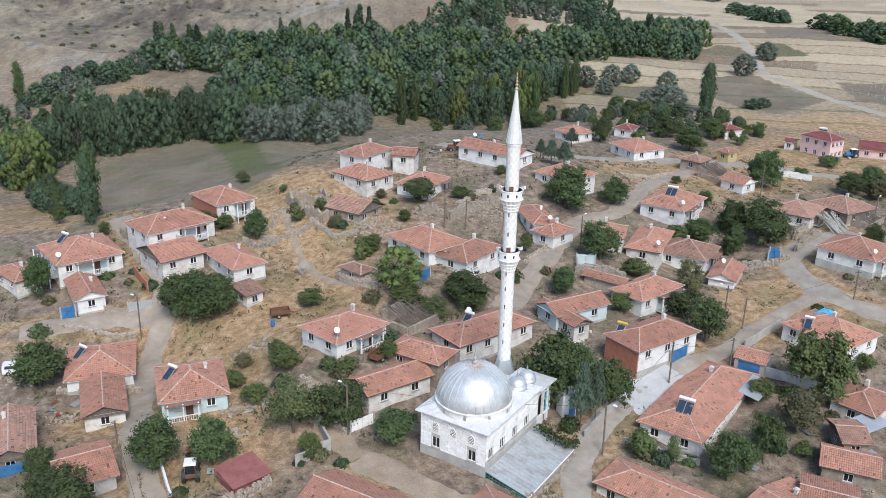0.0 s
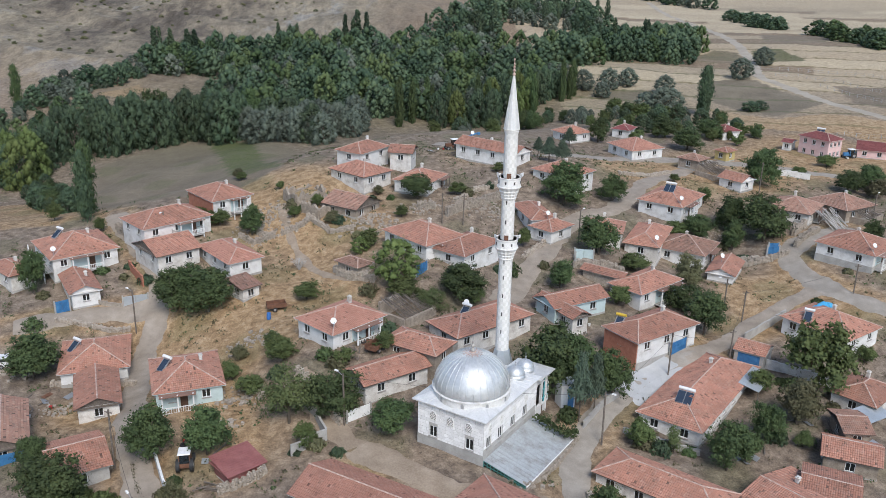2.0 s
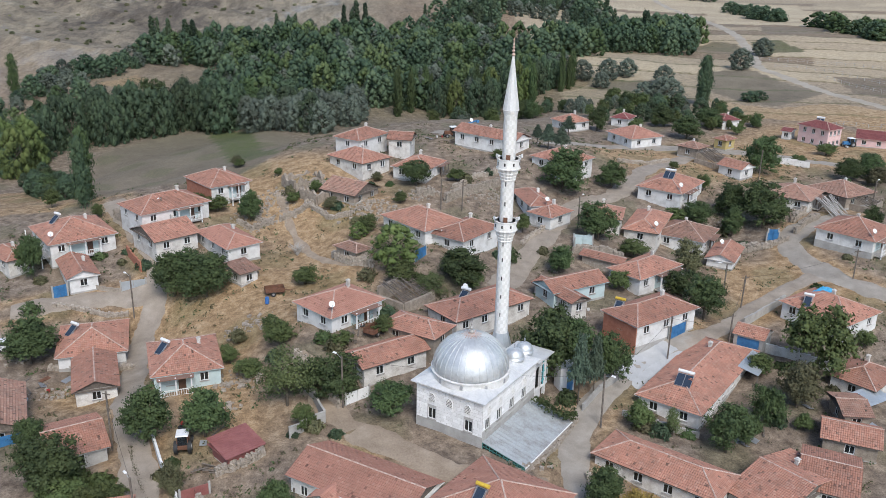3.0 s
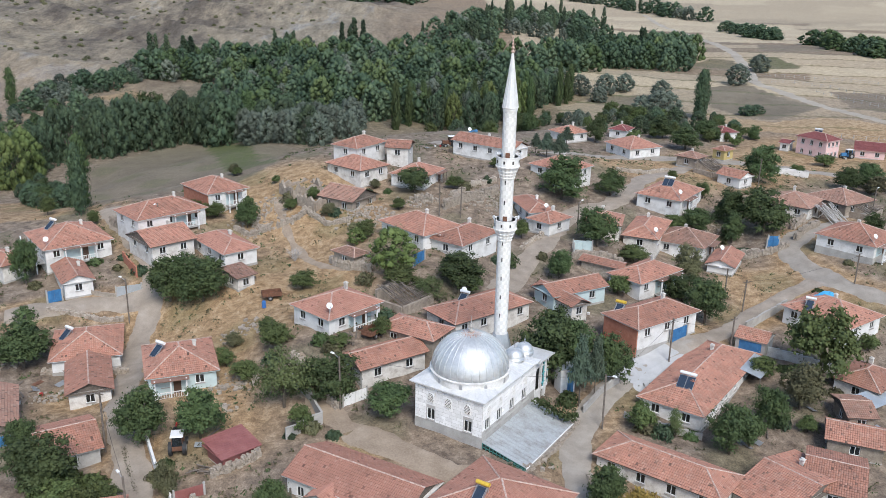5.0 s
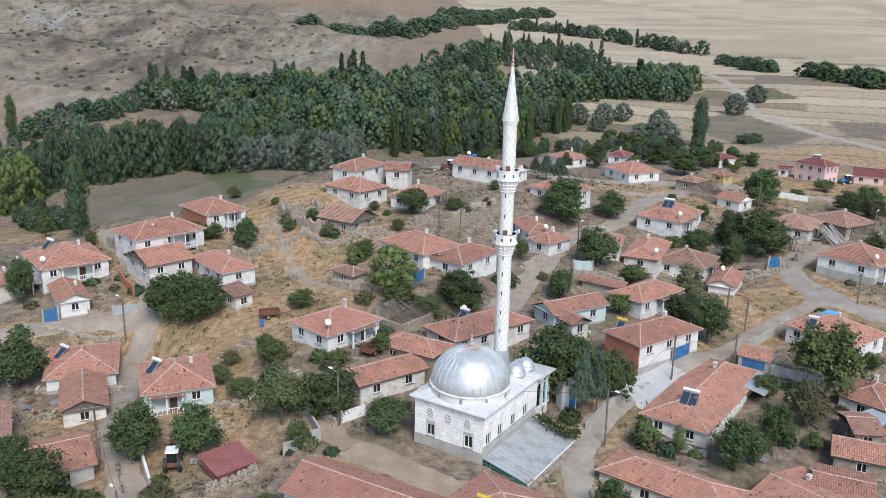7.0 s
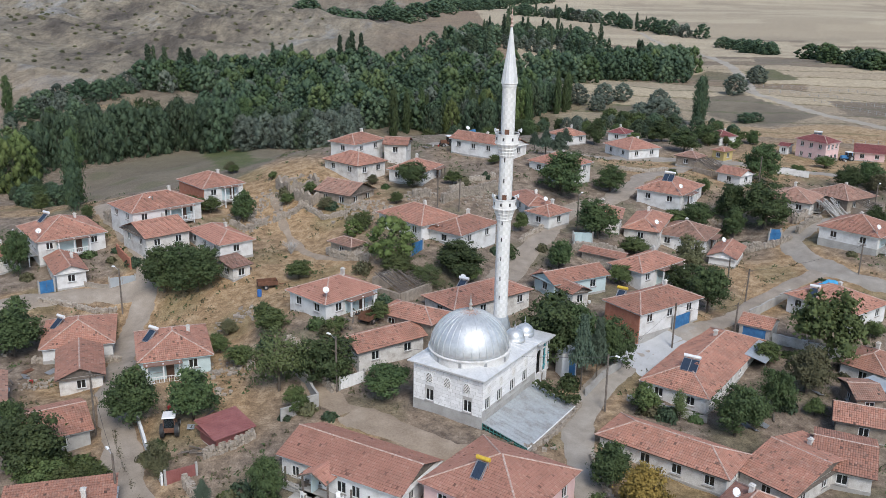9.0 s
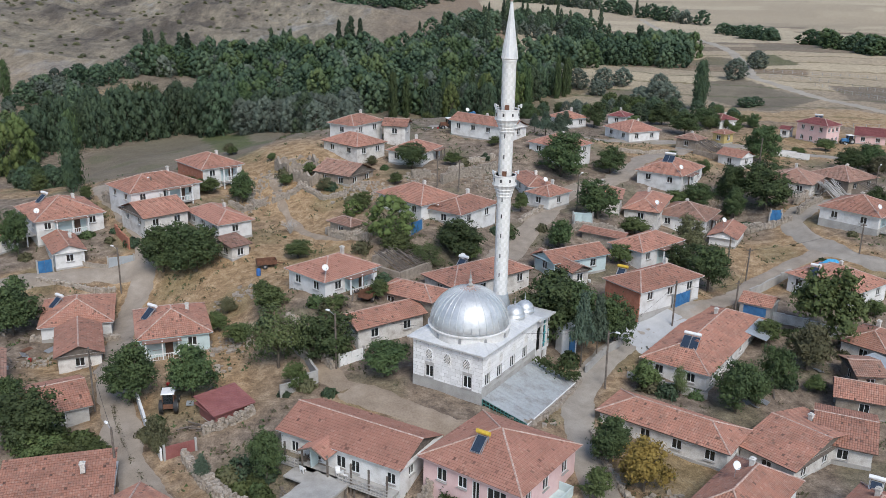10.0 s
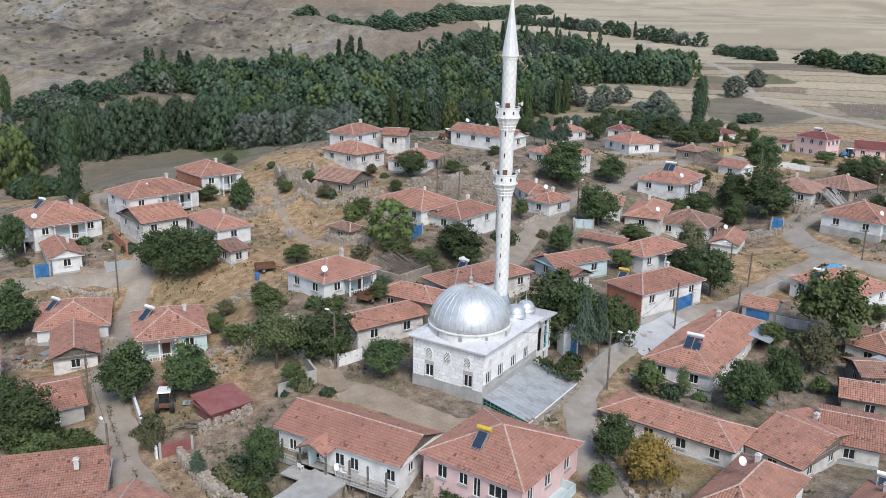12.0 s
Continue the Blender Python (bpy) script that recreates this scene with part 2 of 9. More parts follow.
def leaf_material(name, dark, mid, light):
    """Foliage: each leaf a little apart, each tree of its own tone, with patches over the crown."""
    m, nt, b = material(name)
    pos, isle = place_of(nt)
    info = nt.nodes.new("ShaderNodeObjectInfo")
    own = nt.nodes.new("ShaderNodeAttribute")
    own.attribute_name = "tint"
    col = ramp(nt, isle, [(0.0, tuple(0.3 * p + 0.7 * q for p, q in zip(dark, mid))), (0.5, mid), (1.0, tuple(0.5 * (p + q) for p, q in zip(light, mid)))])
    big = noise_node(nt, pos, 0.45, 4)
    col = mix(nt, ramp(nt, big, [(0.45, (0, 0, 0)), (0.68, (0.55, 0.55, 0.55))]), col, light)
    col = mix(nt, ramp(nt, big, [(0.34, (0.6, 0.6, 0.6)), (0.5, (0, 0, 0))]), col, dark)
    hsv = node(nt, "ShaderNodeHueSaturation")
    nt.links.new(col, hsv.inputs["Color"])
    tone = math_node(nt, "MULTIPLY_ADD", info.outputs["Random"], 0.5)
    tone.node.inputs[2].default_value = 0.75
    nt.links.new(math_node(nt, "ADD", tone, math_node(nt, "MULTIPLY", own.outputs["Fac"], 0.42)), hsv.inputs["Value"])
    hue = math_node(nt, "MULTIPLY_ADD", info.outputs["Random"], 0.03)
    hue.node.inputs[2].default_value = 0.485
    nt.links.new(math_node(nt, "SUBTRACT", hue, math_node(nt, "MULTIPLY", own.outputs["Fac"], 0.022)), hsv.inputs["Hue"])
    nt.links.new(hsv.outputs["Color"], b.inputs["Base Color"])
    b.inputs["Roughness"].default_value = 0.7
    b.inputs["Specular IOR Level"].default_value = 0.2
    return m


TILE = tile_material("clay_tiles", (0.43, 0.204, 0.14), (0.56, 0.35, 0.265), (0.215, 0.115, 0.084))
TILE_NEW = tile_material("new_clay_tiles", (0.44, 0.213, 0.152), (0.56, 0.335, 0.25), (0.29, 0.137, 0.097))
TILE_OLD = tile_material("old_clay_tiles", (0.365, 0.20, 0.143), (0.51, 0.365, 0.285), (0.175, 0.11, 0.083))
TILE_DARK = tile_material("dark_red_tiles", (0.24, 0.075, 0.07), (0.30, 0.11, 0.10), (0.17, 0.05, 0.05))
MORTAR = rough_surface("ridge_mortar", (0.30, 0.17, 0.125), (0.47, 0.31, 0.25), (0.66, 0.58, 0.52), 2.6, 6)
PLASTER = rough_surface("white_plaster", (0.44, 0.42, 0.39), (0.69, 0.685, 0.67), (0.79, 0.79, 0.78), 0.7, 14, 0.92, 0.1, 0.0, 0.12)
PLASTER_OLD = rough_surface("stained_plaster", (0.33, 0.29, 0.25), (0.62, 0.60, 0.56), (0.76, 0.745, 0.715), 0.9, 10, 0.95, 0.3, 0.0, 0.15)
PLASTER_BLUE = rough_surface("pale_blue_plaster", (0.38, 0.47, 0.47), (0.50, 0.60, 0.60), (0.58, 0.67, 0.66), 0.7, 14, 0.92, 0.1)
PLASTER_PINK = rough_surface("pink_plaster", (0.58, 0.38, 0.36), (0.70, 0.49, 0.47), (0.75, 0.56, 0.54), 0.7, 14, 0.9, 0.1)
PLASTER_YELLOW = rough_surface("yellow_plaster", (0.38, 0.29, 0.11), (0.48, 0.37, 0.15), (0.54, 0.43, 0.21), 0.8, 12, 0.9, 0.1)
BRICK = rough_surface("red_brick", (0.28, 0.10, 0.06), (0.40, 0.16, 0.10), (0.47, 0.22, 0.15), 1.6, 9, 0.9, 0.4)
ADOBE = rough_surface("mud_and_stone", (0.16, 0.125, 0.095), (0.29, 0.24, 0.19), (0.42, 0.37, 0.31), 1.3, 6, 0.95, 0.7, 0.0, 0.2)
CONCRETE = rough_surface("grey_concrete", (0.26, 0.25, 0.23), (0.375, 0.36, 0.335), (0.48, 0.465, 0.435), 0.8, 12, 0.9, 0.2)
STONE = rough_surface("field_stone", (0.20, 0.165, 0.13), (0.35, 0.30, 0.245), (0.51, 0.455, 0.385), 2.5, 8, 0.95, 0.5, 0.0, 0.3)
PALE_TIMBER = rough_surface("bleached_timber", (0.26, 0.245, 0.22), (0.40, 0.38, 0.35), (0.52, 0.50, 0.47), 3.0, 22, 0.9, 0.3)
WOOD = rough_surface("weathered_timber", (0.07, 0.055, 0.045), (0.14, 0.115, 0.095), (0.24, 0.21, 0.18), 3.0, 22, 0.9, 0.3)
BARK = rough_surface("bark", (0.05, 0.04, 0.03), (0.10, 0.08, 0.06), (0.16, 0.135, 0.11), 3.0, 22, 0.95, 0.6)
WHITE_PAINT = rough_surface("white_paint", (0.66, 0.66, 0.65), (0.78, 0.78, 0.77), (0.83, 0.83, 0.82), 3.0, 20, 0.5, 0.05)
BLUE_PAINT = rough_surface("blue_sheet_metal", (0.03, 0.12, 0.28), (0.05, 0.20, 0.42), (0.09, 0.27, 0.50), 1.2, 20, 0.5, 0.1, 0.2)
GREEN_PAINT = rough_surface("green_paint", (0.03, 0.11, 0.10), (0.05, 0.20, 0.18), (0.09, 0.26, 0.24), 1.5, 20, 0.5, 0.1)
RED_SHEET = rough_surface("red_sheet_metal", (0.20, 0.07, 0.065), (0.28, 0.105, 0.095), (0.34, 0.15, 0.135), 1.0, 16, 0.55, 0.1)
GREY_SHEET = rough_surface("grey_sheet_metal", (0.33, 0.36, 0.38), (0.44, 0.48, 0.51), (0.53, 0.57, 0.60), 0.5, 14, 0.45, 0.1, 0.35)
RUST = rough_surface("rusty_iron", (0.07, 0.035, 0.02), (0.17, 0.08, 0.05), (0.26, 0.13, 0.08), 2.0, 20, 0.8, 0.3, 0.2)
STEEL = rough_surface("galvanised_steel", (0.30, 0.31, 0.32), (0.42, 0.43, 0.44), (0.50, 0.51, 0.52), 1.5, 20, 0.45, 0.1, 0.6)
LEAD = rough_surface("aluminium_roof_sheet", (0.56, 0.56, 0.55), (0.70, 0.70, 0.69), (0.80, 0.80, 0.79), 0.8, 5, 0.5, 0.12, 0.3)
SHEET_WORN = rough_surface("worn_grey_roof_sheet", (0.24, 0.225, 0.21), (0.405, 0.435, 0.45), (0.47, 0.50, 0.515), 0.55, 3.5, 0.55, 0.1, 0.15)
ADOBE_PALE = rough_surface("rubble_base_wall", (0.22, 0.19, 0.16), (0.36, 0.32, 0.28), (0.48, 0.44, 0.39), 1.6, 5, 0.95, 0.6)
DOME = rough_surface("polished_dome_sheet", (0.46, 0.48, 0.49), (0.59, 0.61, 0.62), (0.70, 0.715, 0.72), 1.1, 4, 0.46, 0.3, 0.55)
BLOCK = block_material("limestone_blocks")
FACING = rough_surface("dressed_facing_stone", (0.66, 0.655, 0.64), (0.80, 0.795, 0.785), (0.86, 0.855, 0.845), 1.2, 9, 0.8, 0.15, 0.0, 0.16)
MINARET_STONE = rough_surface("minaret_stone", (0.62, 0.61, 0.58), (0.77, 0.765, 0.74), (0.84, 0.835, 0.815), 1.5, 8, 0.8, 0.15)
MINARET_GREY = rough_surface("minaret_grey_stone", (0.57, 0.565, 0.535), (0.685, 0.68, 0.65), (0.76, 0.755, 0.725), 1.5, 8, 0.8, 0.15)
TRACK = rough_surface("pale_gravel", (0.27, 0.235, 0.185), (0.36, 0.315, 0.255), (0.44, 0.395, 0.325), 0.12, 3, 0.95, 0.3)
ROAD = rough_surface("dusty_road", (0.200, 0.165, 0.128), (0.300, 0.252, 0.202), (0.40, 0.345, 0.285), 0.45, 8, 0.95, 0.6)
ROAD_GREY = rough_surface("worn_asphalt", (0.205, 0.178, 0.147), (0.300, 0.266, 0.224), (0.40, 0.362, 0.31), 0.45, 9, 0.95, 0.6)
EARTH_TRACK = rough_surface("bare_earth_track", (0.20, 0.150, 0.105), (0.30, 0.235, 0.172), (0.41, 0.335, 0.255), 0.4, 5, 0.95, 0.5)
SLAB = rough_surface("poured_concrete_yard", (0.34, 0.345, 0.345), (0.45, 0.455, 0.455), (0.53, 0.535, 0.535), 0.3, 6, 0.9, 0.2)
LEAF_WALNUT = leaf_material("broad_leaves", (0.030, 0.048, 0.021), (0.056, 0.083, 0.034), (0.088, 0.120, 0.046))
LEAF_POPLAR = leaf_material("poplar_leaves", (0.028, 0.046, 0.029), (0.048, 0.074, 0.043), (0.082, 0.112, 0.056))
LEAF_WILLOW = leaf_material("willow_leaves", (0.06, 0.076, 0.06), (0.092, 0.112, 0.086), (0.128, 0.15, 0.114))
LEAF_DARK = leaf_material("pine_needles", (0.040, 0.060, 0.042), (0.070, 0.098, 0.068), (0.105, 0.140, 0.095))
LEAF_PALE = leaf_material("pale_airy_leaves", (0.075, 0.105, 0.042), (0.112, 0.150, 0.060), (0.155, 0.195, 0.082))
LEAF_YOUNG = leaf_material("young_leaves", (0.045, 0.062, 0.024), (0.075, 0.100, 0.036), (0.115, 0.140, 0.052))
LEAF_BRIGHT = leaf_material("bright_leaves", (0.055, 0.074, 0.024), (0.088, 0.112, 0.036), (0.128, 0.155, 0.052))
LEAF_YELLOW = leaf_material("autumn_leaves", (0.13, 0.110, 0.030), (0.27, 0.210, 0.050), (0.40, 0.310, 0.080))
LEAF_DRY = leaf_material("dry_shrub_leaves", (0.062, 0.062, 0.034), (0.1, 0.098, 0.052), (0.145, 0.138, 0.075))
BLACK = rough_surface("black_rubber", (0.015, 0.015, 0.015), (0.025, 0.025, 0.025), (0.04, 0.04, 0.04), 3, 20, 0.7, 0.1)


def glass_material():
    m, nt, b = material("window_glass")
    b.inputs["Base Color"].default_value = (0.05, 0.06, 0.065, 1)
    b.inputs["Roughness"].default_value, b.inputs["Transmission Weight"].default_value = 0.05, 0.6
    return m


def plain(name, col, roughness=0.6, metal=0.0):
    m, nt, b = material(name)
    pos, _ = place_of(nt)
    fine = noise_node(nt, pos, 5.0, 4)
    nt.links.new(ramp(nt, fine, [(0.3, tuple(c * 0.8 for c in col)), (0.7, tuple(min(1, c * 1.12) for c in col))]), b.inputs["Base Color"])
    b.inputs["Roughness"].default_value, b.inputs["Metallic"].default_value = roughness, metal
    return m


GLASS = glass_material()
PANEL = plain("solar_absorber", (0.035, 0.05, 0.075), 0.2, 0.1)
YELLOW = plain("yellow_tank_paint", (0.62, 0.42, 0.05), 0.5)
# near-black colour standing in for the shade inside uncut openings
OPENING_SHADE = plain("opening_shade", (0.05, 0.045, 0.045), 0.6)
RED_CLOTH = plain("red_cloth", (0.42, 0.05, 0.05), 0.9)
BLUE_PLASTIC = plain("blue_plastic", (0.04, 0.15, 0.42), 0.45)
TEAL = plain("teal_paint", (0.10, 0.38, 0.42), 0.5)
CAR_WHITE = plain("white_car_paint", (0.72, 0.73, 0.74), 0.25)
BROWN_DOOR = plain("brown_door", (0.10, 0.055, 0.035), 0.6)
TARP = plain("bright_blue_tarpaulin", (0.06, 0.36, 0.62), 0.5)


def ground_material():
    """Bare earth, dry grass and crops: the land's own cover, carried on the sheet by the attribute 'cover' (r: straw,
    g: ploughed, b: green). Distance haze is put into the far fields' colour.
    """
    m, nt, b = material("village_ground")
    pos, _ = place_of(nt)
    at = nt.nodes.new("ShaderNodeAttribute")
    at.attribute_name = "cover"
    sep = nt.nodes.new("ShaderNodeSeparateColor")
    nt.links.new(at.outputs["Color"], sep.inputs[0])
    a = noise_node(nt, pos, 0.09, 6, 0.65)
    c = noise_node(nt, pos, 0.7, 8, 0.72)
    f = noise_node(nt, pos, 5.0, 6, 0.75)
    earth = ramp(nt, c, [(0.34, (0.112, 0.086, 0.066)), (0.5, (0.198, 0.158, 0.124)), (0.66, (0.298, 0.250, 0.204))])
    straw = ramp(nt, c, [(0.36, (0.20, 0.130, 0.072)), (0.5, (0.335, 0.228, 0.130)), (0.64, (0.46, 0.340, 0.215))])
    plough = ramp(nt, a, [(0.3, (0.145, 0.122, 0.092)), (0.7, (0.235, 0.200, 0.152))])
    green = ramp(nt, f, [(0.3, (0.05, 0.07, 0.03)), (0.6, (0.12, 0.135, 0.06)), (0.8, (0.22, 0.20, 0.11))])
    patch = math_node(nt, "ADD", math_node(nt, "MULTIPLY", a, 0.6), math_node(nt, "MULTIPLY", c, 0.6))
    dry = math_node(nt, "ADD", sep.outputs[0], math_node(nt, "MULTIPLY_ADD", patch, 1.3))
    dry.node.inputs[1].links[0].from_node.inputs[2].default_value = -0.74
    dryc = nt.nodes.new("ShaderNodeClamp")
    nt.links.new(dry, dryc.inputs[0])
    col = mix(nt, dryc.outputs[0], earth, straw)
    col = mix(nt, sep.outputs[1], col, plough)
    gfac = math_node(nt, "MULTIPLY", sep.outputs[2], math_node(nt, "MULTIPLY_ADD", patch, 2.4))
    gfac.node.inputs[1].links[0].from_node.inputs[2].default_value = -0.45
    gc = nt.nodes.new("ShaderNodeClamp")
    nt.links.new(gfac, gc.inputs[0])
    col = mix(nt, gc.outputs[0], col, green)
    # pale cut fields, lightened so that the colour also carries the distance haze
    hazed_cover = nt.nodes.new("ShaderNodeAttribute")
    hazed_cover.attribute_name = "hazed_stubble"
    col = mix(nt, hazed_cover.outputs["Fac"], col, ramp(nt, c, [(0.3, (0.42, 0.36, 0.255)), (0.7, (0.57, 0.50, 0.37))]))
    lay = node(nt, "ShaderNodeMapping", Scale=(1.0, 0.36, 1.0))
    nt.links.new(pos, lay.inputs["Vector"])
    wide = lay.outputs["Vector"]
    rock = ramp(nt, noise_node(nt, wide, 0.016, 10, 0.70), [(0.39, (0.080, 0.074, 0.066)), (0.45, (0.125, 0.110, 0.092)), (0.50, (0.215, 0.187, 0.145)), (0.57, (0.275, 0.240, 0.180)), (0.63, (0.30, 0.295, 0.275))])
    rock = mix(nt, 1.0, rock, ramp(nt, noise_node(nt, wide, 0.16, 11, 0.82), [(0.36, (0.38, 0.38, 0.39)), (0.5, (0.88, 0.88, 0.88)), (0.62, (1.25, 1.23, 1.18))]), "MULTIPLY")
    rock = mix(nt, 0.5, rock, ramp(nt, noise_node(nt, wide, 0.9, 6, 0.8), [(0.36, (0.45, 0.46, 0.45)), (0.48, (1.0, 1.0, 1.0)), (0.64, (1.25, 1.23, 1.2))]), "MULTIPLY")
    col = mix(nt, at.outputs["Alpha"], col, rock)
    speck = ramp(nt, f, [(0.36, (0.55, 0.55, 0.55)), (0.5, (1, 1, 1)), (0.64, (1.32, 1.29, 1.24))])
    col = mix(nt, 0.75, col, speck, "MULTIPLY")
    nt.links.new(col, b.inputs["Base Color"])
    b.inputs["Roughness"].default_value = 0.97
    b.inputs["Specular IOR Level"].default_value = 0.15
    crag = math_node(nt, "MULTIPLY", math_node(nt, "MULTIPLY", noise_node(nt, wide, 0.06, 8, 0.62), at.outputs["Alpha"]), 60.0)
    bump(nt, b, math_node(nt, "ADD", math_node(nt, "ADD", f, c), crag), 0.6, 0.13)
    return m


GROUND = ground_material()


# ---------------------------------------------------------------- building helpers
def mesh_of(bm, name):
    me = bpy.data.meshes.new(name)
    bm.to_mesh(me)
    bm.free()
    return me


def part(name, bm, material_, parent=None, label="", smooth=False):
    me = mesh_of(bm, name)
    me.materials.append(material_)
    if smooth:
        me.polygons.foreach_set("use_smooth", [True] * len(me.polygons))
    ob = new(name, me)
    ob.parent = parent
    if label:
        tagged(ob, label)
    return ob


def box(bm, x, y, z, sx, sy, sz, turn=0.0, tilt=0.0, taper=1.0):
    """A block whose base is centred on x, y, z; turn about z, tilt about its own x, in degrees."""
    m = Matrix.Translation((x, y, z)) @ Euler((radians(tilt), 0, radians(turn))).to_matrix().to_4x4()
    v = [bm.verts.new(m @ Vector((i * sx / 2 * (taper if k else 1), j * sy / 2 * (taper if k else 1), k * sz))) for k in (0, 1) for j in (-1, 1) for i in (-1, 1)]
    for f in ((0, 2, 3, 1), (4, 5, 7, 6), (0, 1, 5, 4), (2, 6, 7, 3), (0, 4, 6, 2), (1, 3, 7, 5)):
        bm.faces.new([v[i] for i in f])
    return v


def beam(bm, a, b, w, h=None, sides=0):
    """A bar from a to b: square, or round with that many sides."""
    a, b = Vector(a), Vector(b)
    d = (b - a).normalized()
    side = d.cross(Vector((0, 0, 1))) if abs(d.z) < 0.98 else Vector((1, 0, 0))
    side.normalize()
    up = side.cross(d).normalized()
    h = h or w
    if sides:
        ring = [(math.cos(2 * math.pi * i / sides) * w / 2, math.sin(2 * math.pi * i / sides) * h / 2) for i in range(sides)]
    else:
        ring = [(-w / 2, -h / 2), (w / 2, -h / 2), (w / 2, h / 2), (-w / 2, h / 2)]
    lo = [bm.verts.new(a + side * s + up * u) for s, u in ring]
    hi = [bm.verts.new(b + side * s + up * u) for s, u in ring]
    n = len(ring)
    for i in range(n):
        bm.faces.new((lo[i], lo[(i + 1) % n], hi[(i + 1) % n], hi[i]))
    bm.faces.new(lo[::-1])
    bm.faces.new(hi)


def lathe(bm, profile, sides, x=0.0, y=0.0, flute=0.0, flutes=0):
    """Turns a profile of (radius, height) about a vertical axis."""
    rings = []
    for r, z in profile:
        ring = []
        for i in range(sides):
            a = 2 * math.pi * i / sides
            rr = r * (1 + flute * math.cos(flutes * a)) if flute else r
            ring.append(bm.verts.new((x + rr * math.cos(a), y + rr * math.sin(a), z)))
        rings.append(ring)
    for lo, hi in zip(rings, rings[1:]):
        for i in range(sides):
            bm.faces.new((lo[i], lo[(i + 1) % sides], hi[(i + 1) % sides], hi[i]))
    if profile[0][0] > 1e-4:
        bm.faces.new(rings[0][::-1])
    if profile[-1][0] > 1e-4:
        bm.faces.new(rings[-1])
    return rings


def empty(name, x, y, z, rot=0.0):
    ob = new(name)
    ob.empty_display_size = 0.3
    ob.matrix_basis = pose(x, y, z, 0, 0, rot)
    return ob


def wall_panel(bm, uvl, a, b, z0, z1, openings, thick=0.22):
    """One wall from a to b (outside on the right of a to b), with openings (u0, u1, v0, v1) that go through it."""
    a, b = Vector((*a, 0)), Vector((*b, 0))
    length = (b - a).length
    d = (b - a) / length
    inn = Vector((-d.y, d.x, 0)) * thick

    def at(u, v, depth):
        return a + d * u + Vector((0, 0, v)) + inn * depth

    us = sorted({0.0, length, *[o[0] for o in openings], *[o[1] for o in openings]})
    vs = sorted({z0, z1, *[o[2] for o in openings], *[o[3] for o in openings]})

    def quad(corners, uvs):
        f = bm.faces.new([bm.verts.new(c) for c in corners])
        for loop, (u, v) in zip(f.loops, uvs):
            loop[uvl].uv = (u, v)

    for u0, u1 in zip(us, us[1:]):
        for v0, v1 in zip(vs, vs[1:]):
            um, vm = (u0 + u1) / 2, (v0 + v1) / 2
            if any(o[0] < um < o[1] and o[2] < vm < o[3] for o in openings):
                continue
            uv = ((u0, v0), (u1, v0), (u1, v1), (u0, v1))
            quad([at(u0, v0, 0), at(u1, v0, 0), at(u1, v1, 0), at(u0, v1, 0)], uv)
            quad([at(u1, v0, 1), at(u0, v0, 1), at(u0, v1, 1), at(u1, v1, 1)], uv)
    for u0, u1, v0, v1 in openings:
        ring = [(u0, v0), (u1, v0), (u1, v1), (u0, v1)]
        for (p, q), (r, s) in zip(ring, ring[1:] + ring[:1]):
            quad([at(p, q, 0), at(p, q, 1), at(r, s, 1), at(r, s, 0)], ((p, q), (p + .2, q), (r + .2, s), (r, s)))


def slope(bm, uvl, corners, course=0.34, step=0.03):
    """One tiled slope: corners are eave left, eave right, top right, top left. Laid in stepped courses."""
    el, er, tr, tl = [Vector(c) for c in corners]
    along = (er - el).normalized()
    up_mid = ((tl + tr) / 2 - (el + er) / 2)
    up = (up_mid - along * up_mid.dot(along))
    run = up.length
    up.normalize()
    normal = along.cross(up).normalized()
    if normal.z < 0:
        normal = -normal
    n = max(2, round(run / course))
    low = [bm.verts.new(el), bm.verts.new(er)]
    for i in range(n):
        s, e = i / n, (i + 1) / n
        a, b, c, d = el.lerp(tl, s), er.lerp(tr, s), er.lerp(tr, e), el.lerp(tl, e)
        lift = [normal * (step + 0.014 * math.sin(3.1 * q.x + 2.3 * q.y + 5 * q.z)) for q in (a, b)]
        va, vb = bm.verts.new(a + lift[0]), bm.verts.new(b + lift[1])
        top = [bm.verts.new(d), bm.verts.new(c)]
        for verts, places in (((low[0], low[1], vb, va), ((0, s), (0, s), (0, s), (0, s))), ((va, vb, top[1], top[0]), (a, b, c, d))):
            f = bm.faces.new(verts)
            for loop, q in zip(f.loops, places):
                loop[uvl].uv = (0.02, 0.02) if len(q) == 2 else ((q - el).dot(along), (q - el).dot(up) / run * n * 0.34)
        low = top


def cap_line(bm, a, b, r=0.105, piece=0.38):
    """Half-round ridge tiles laid one after the other from a to b."""
    a, b = Vector(a), Vector(b)
    n = max(1, round((b - a).length / piece))
    for i in range(n):
        p, q = a.lerp(b, i / n), a.lerp(b, (i + 1.08) / n)
        d = (q - p).normalized()
        side = d.cross(Vector((0, 0, 1))).normalized()
        up = side.cross(d).normalized()
        rows = []
        for end, rr in ((p, r), (q, r * 0.86)):
            rows.append([bm.verts.new(end + side * rr * math.cos(t) + up * rr * 0.8 * math.sin(t)) for t in (0, math.pi / 4, math.pi / 2, 3 * math.pi / 4, math.pi)])
        for k in range(4):
            bm.faces.new((rows[0][k], rows[0][k + 1], rows[1][k + 1], rows[1][k]))
        bm.faces.new(rows[0][::-1])




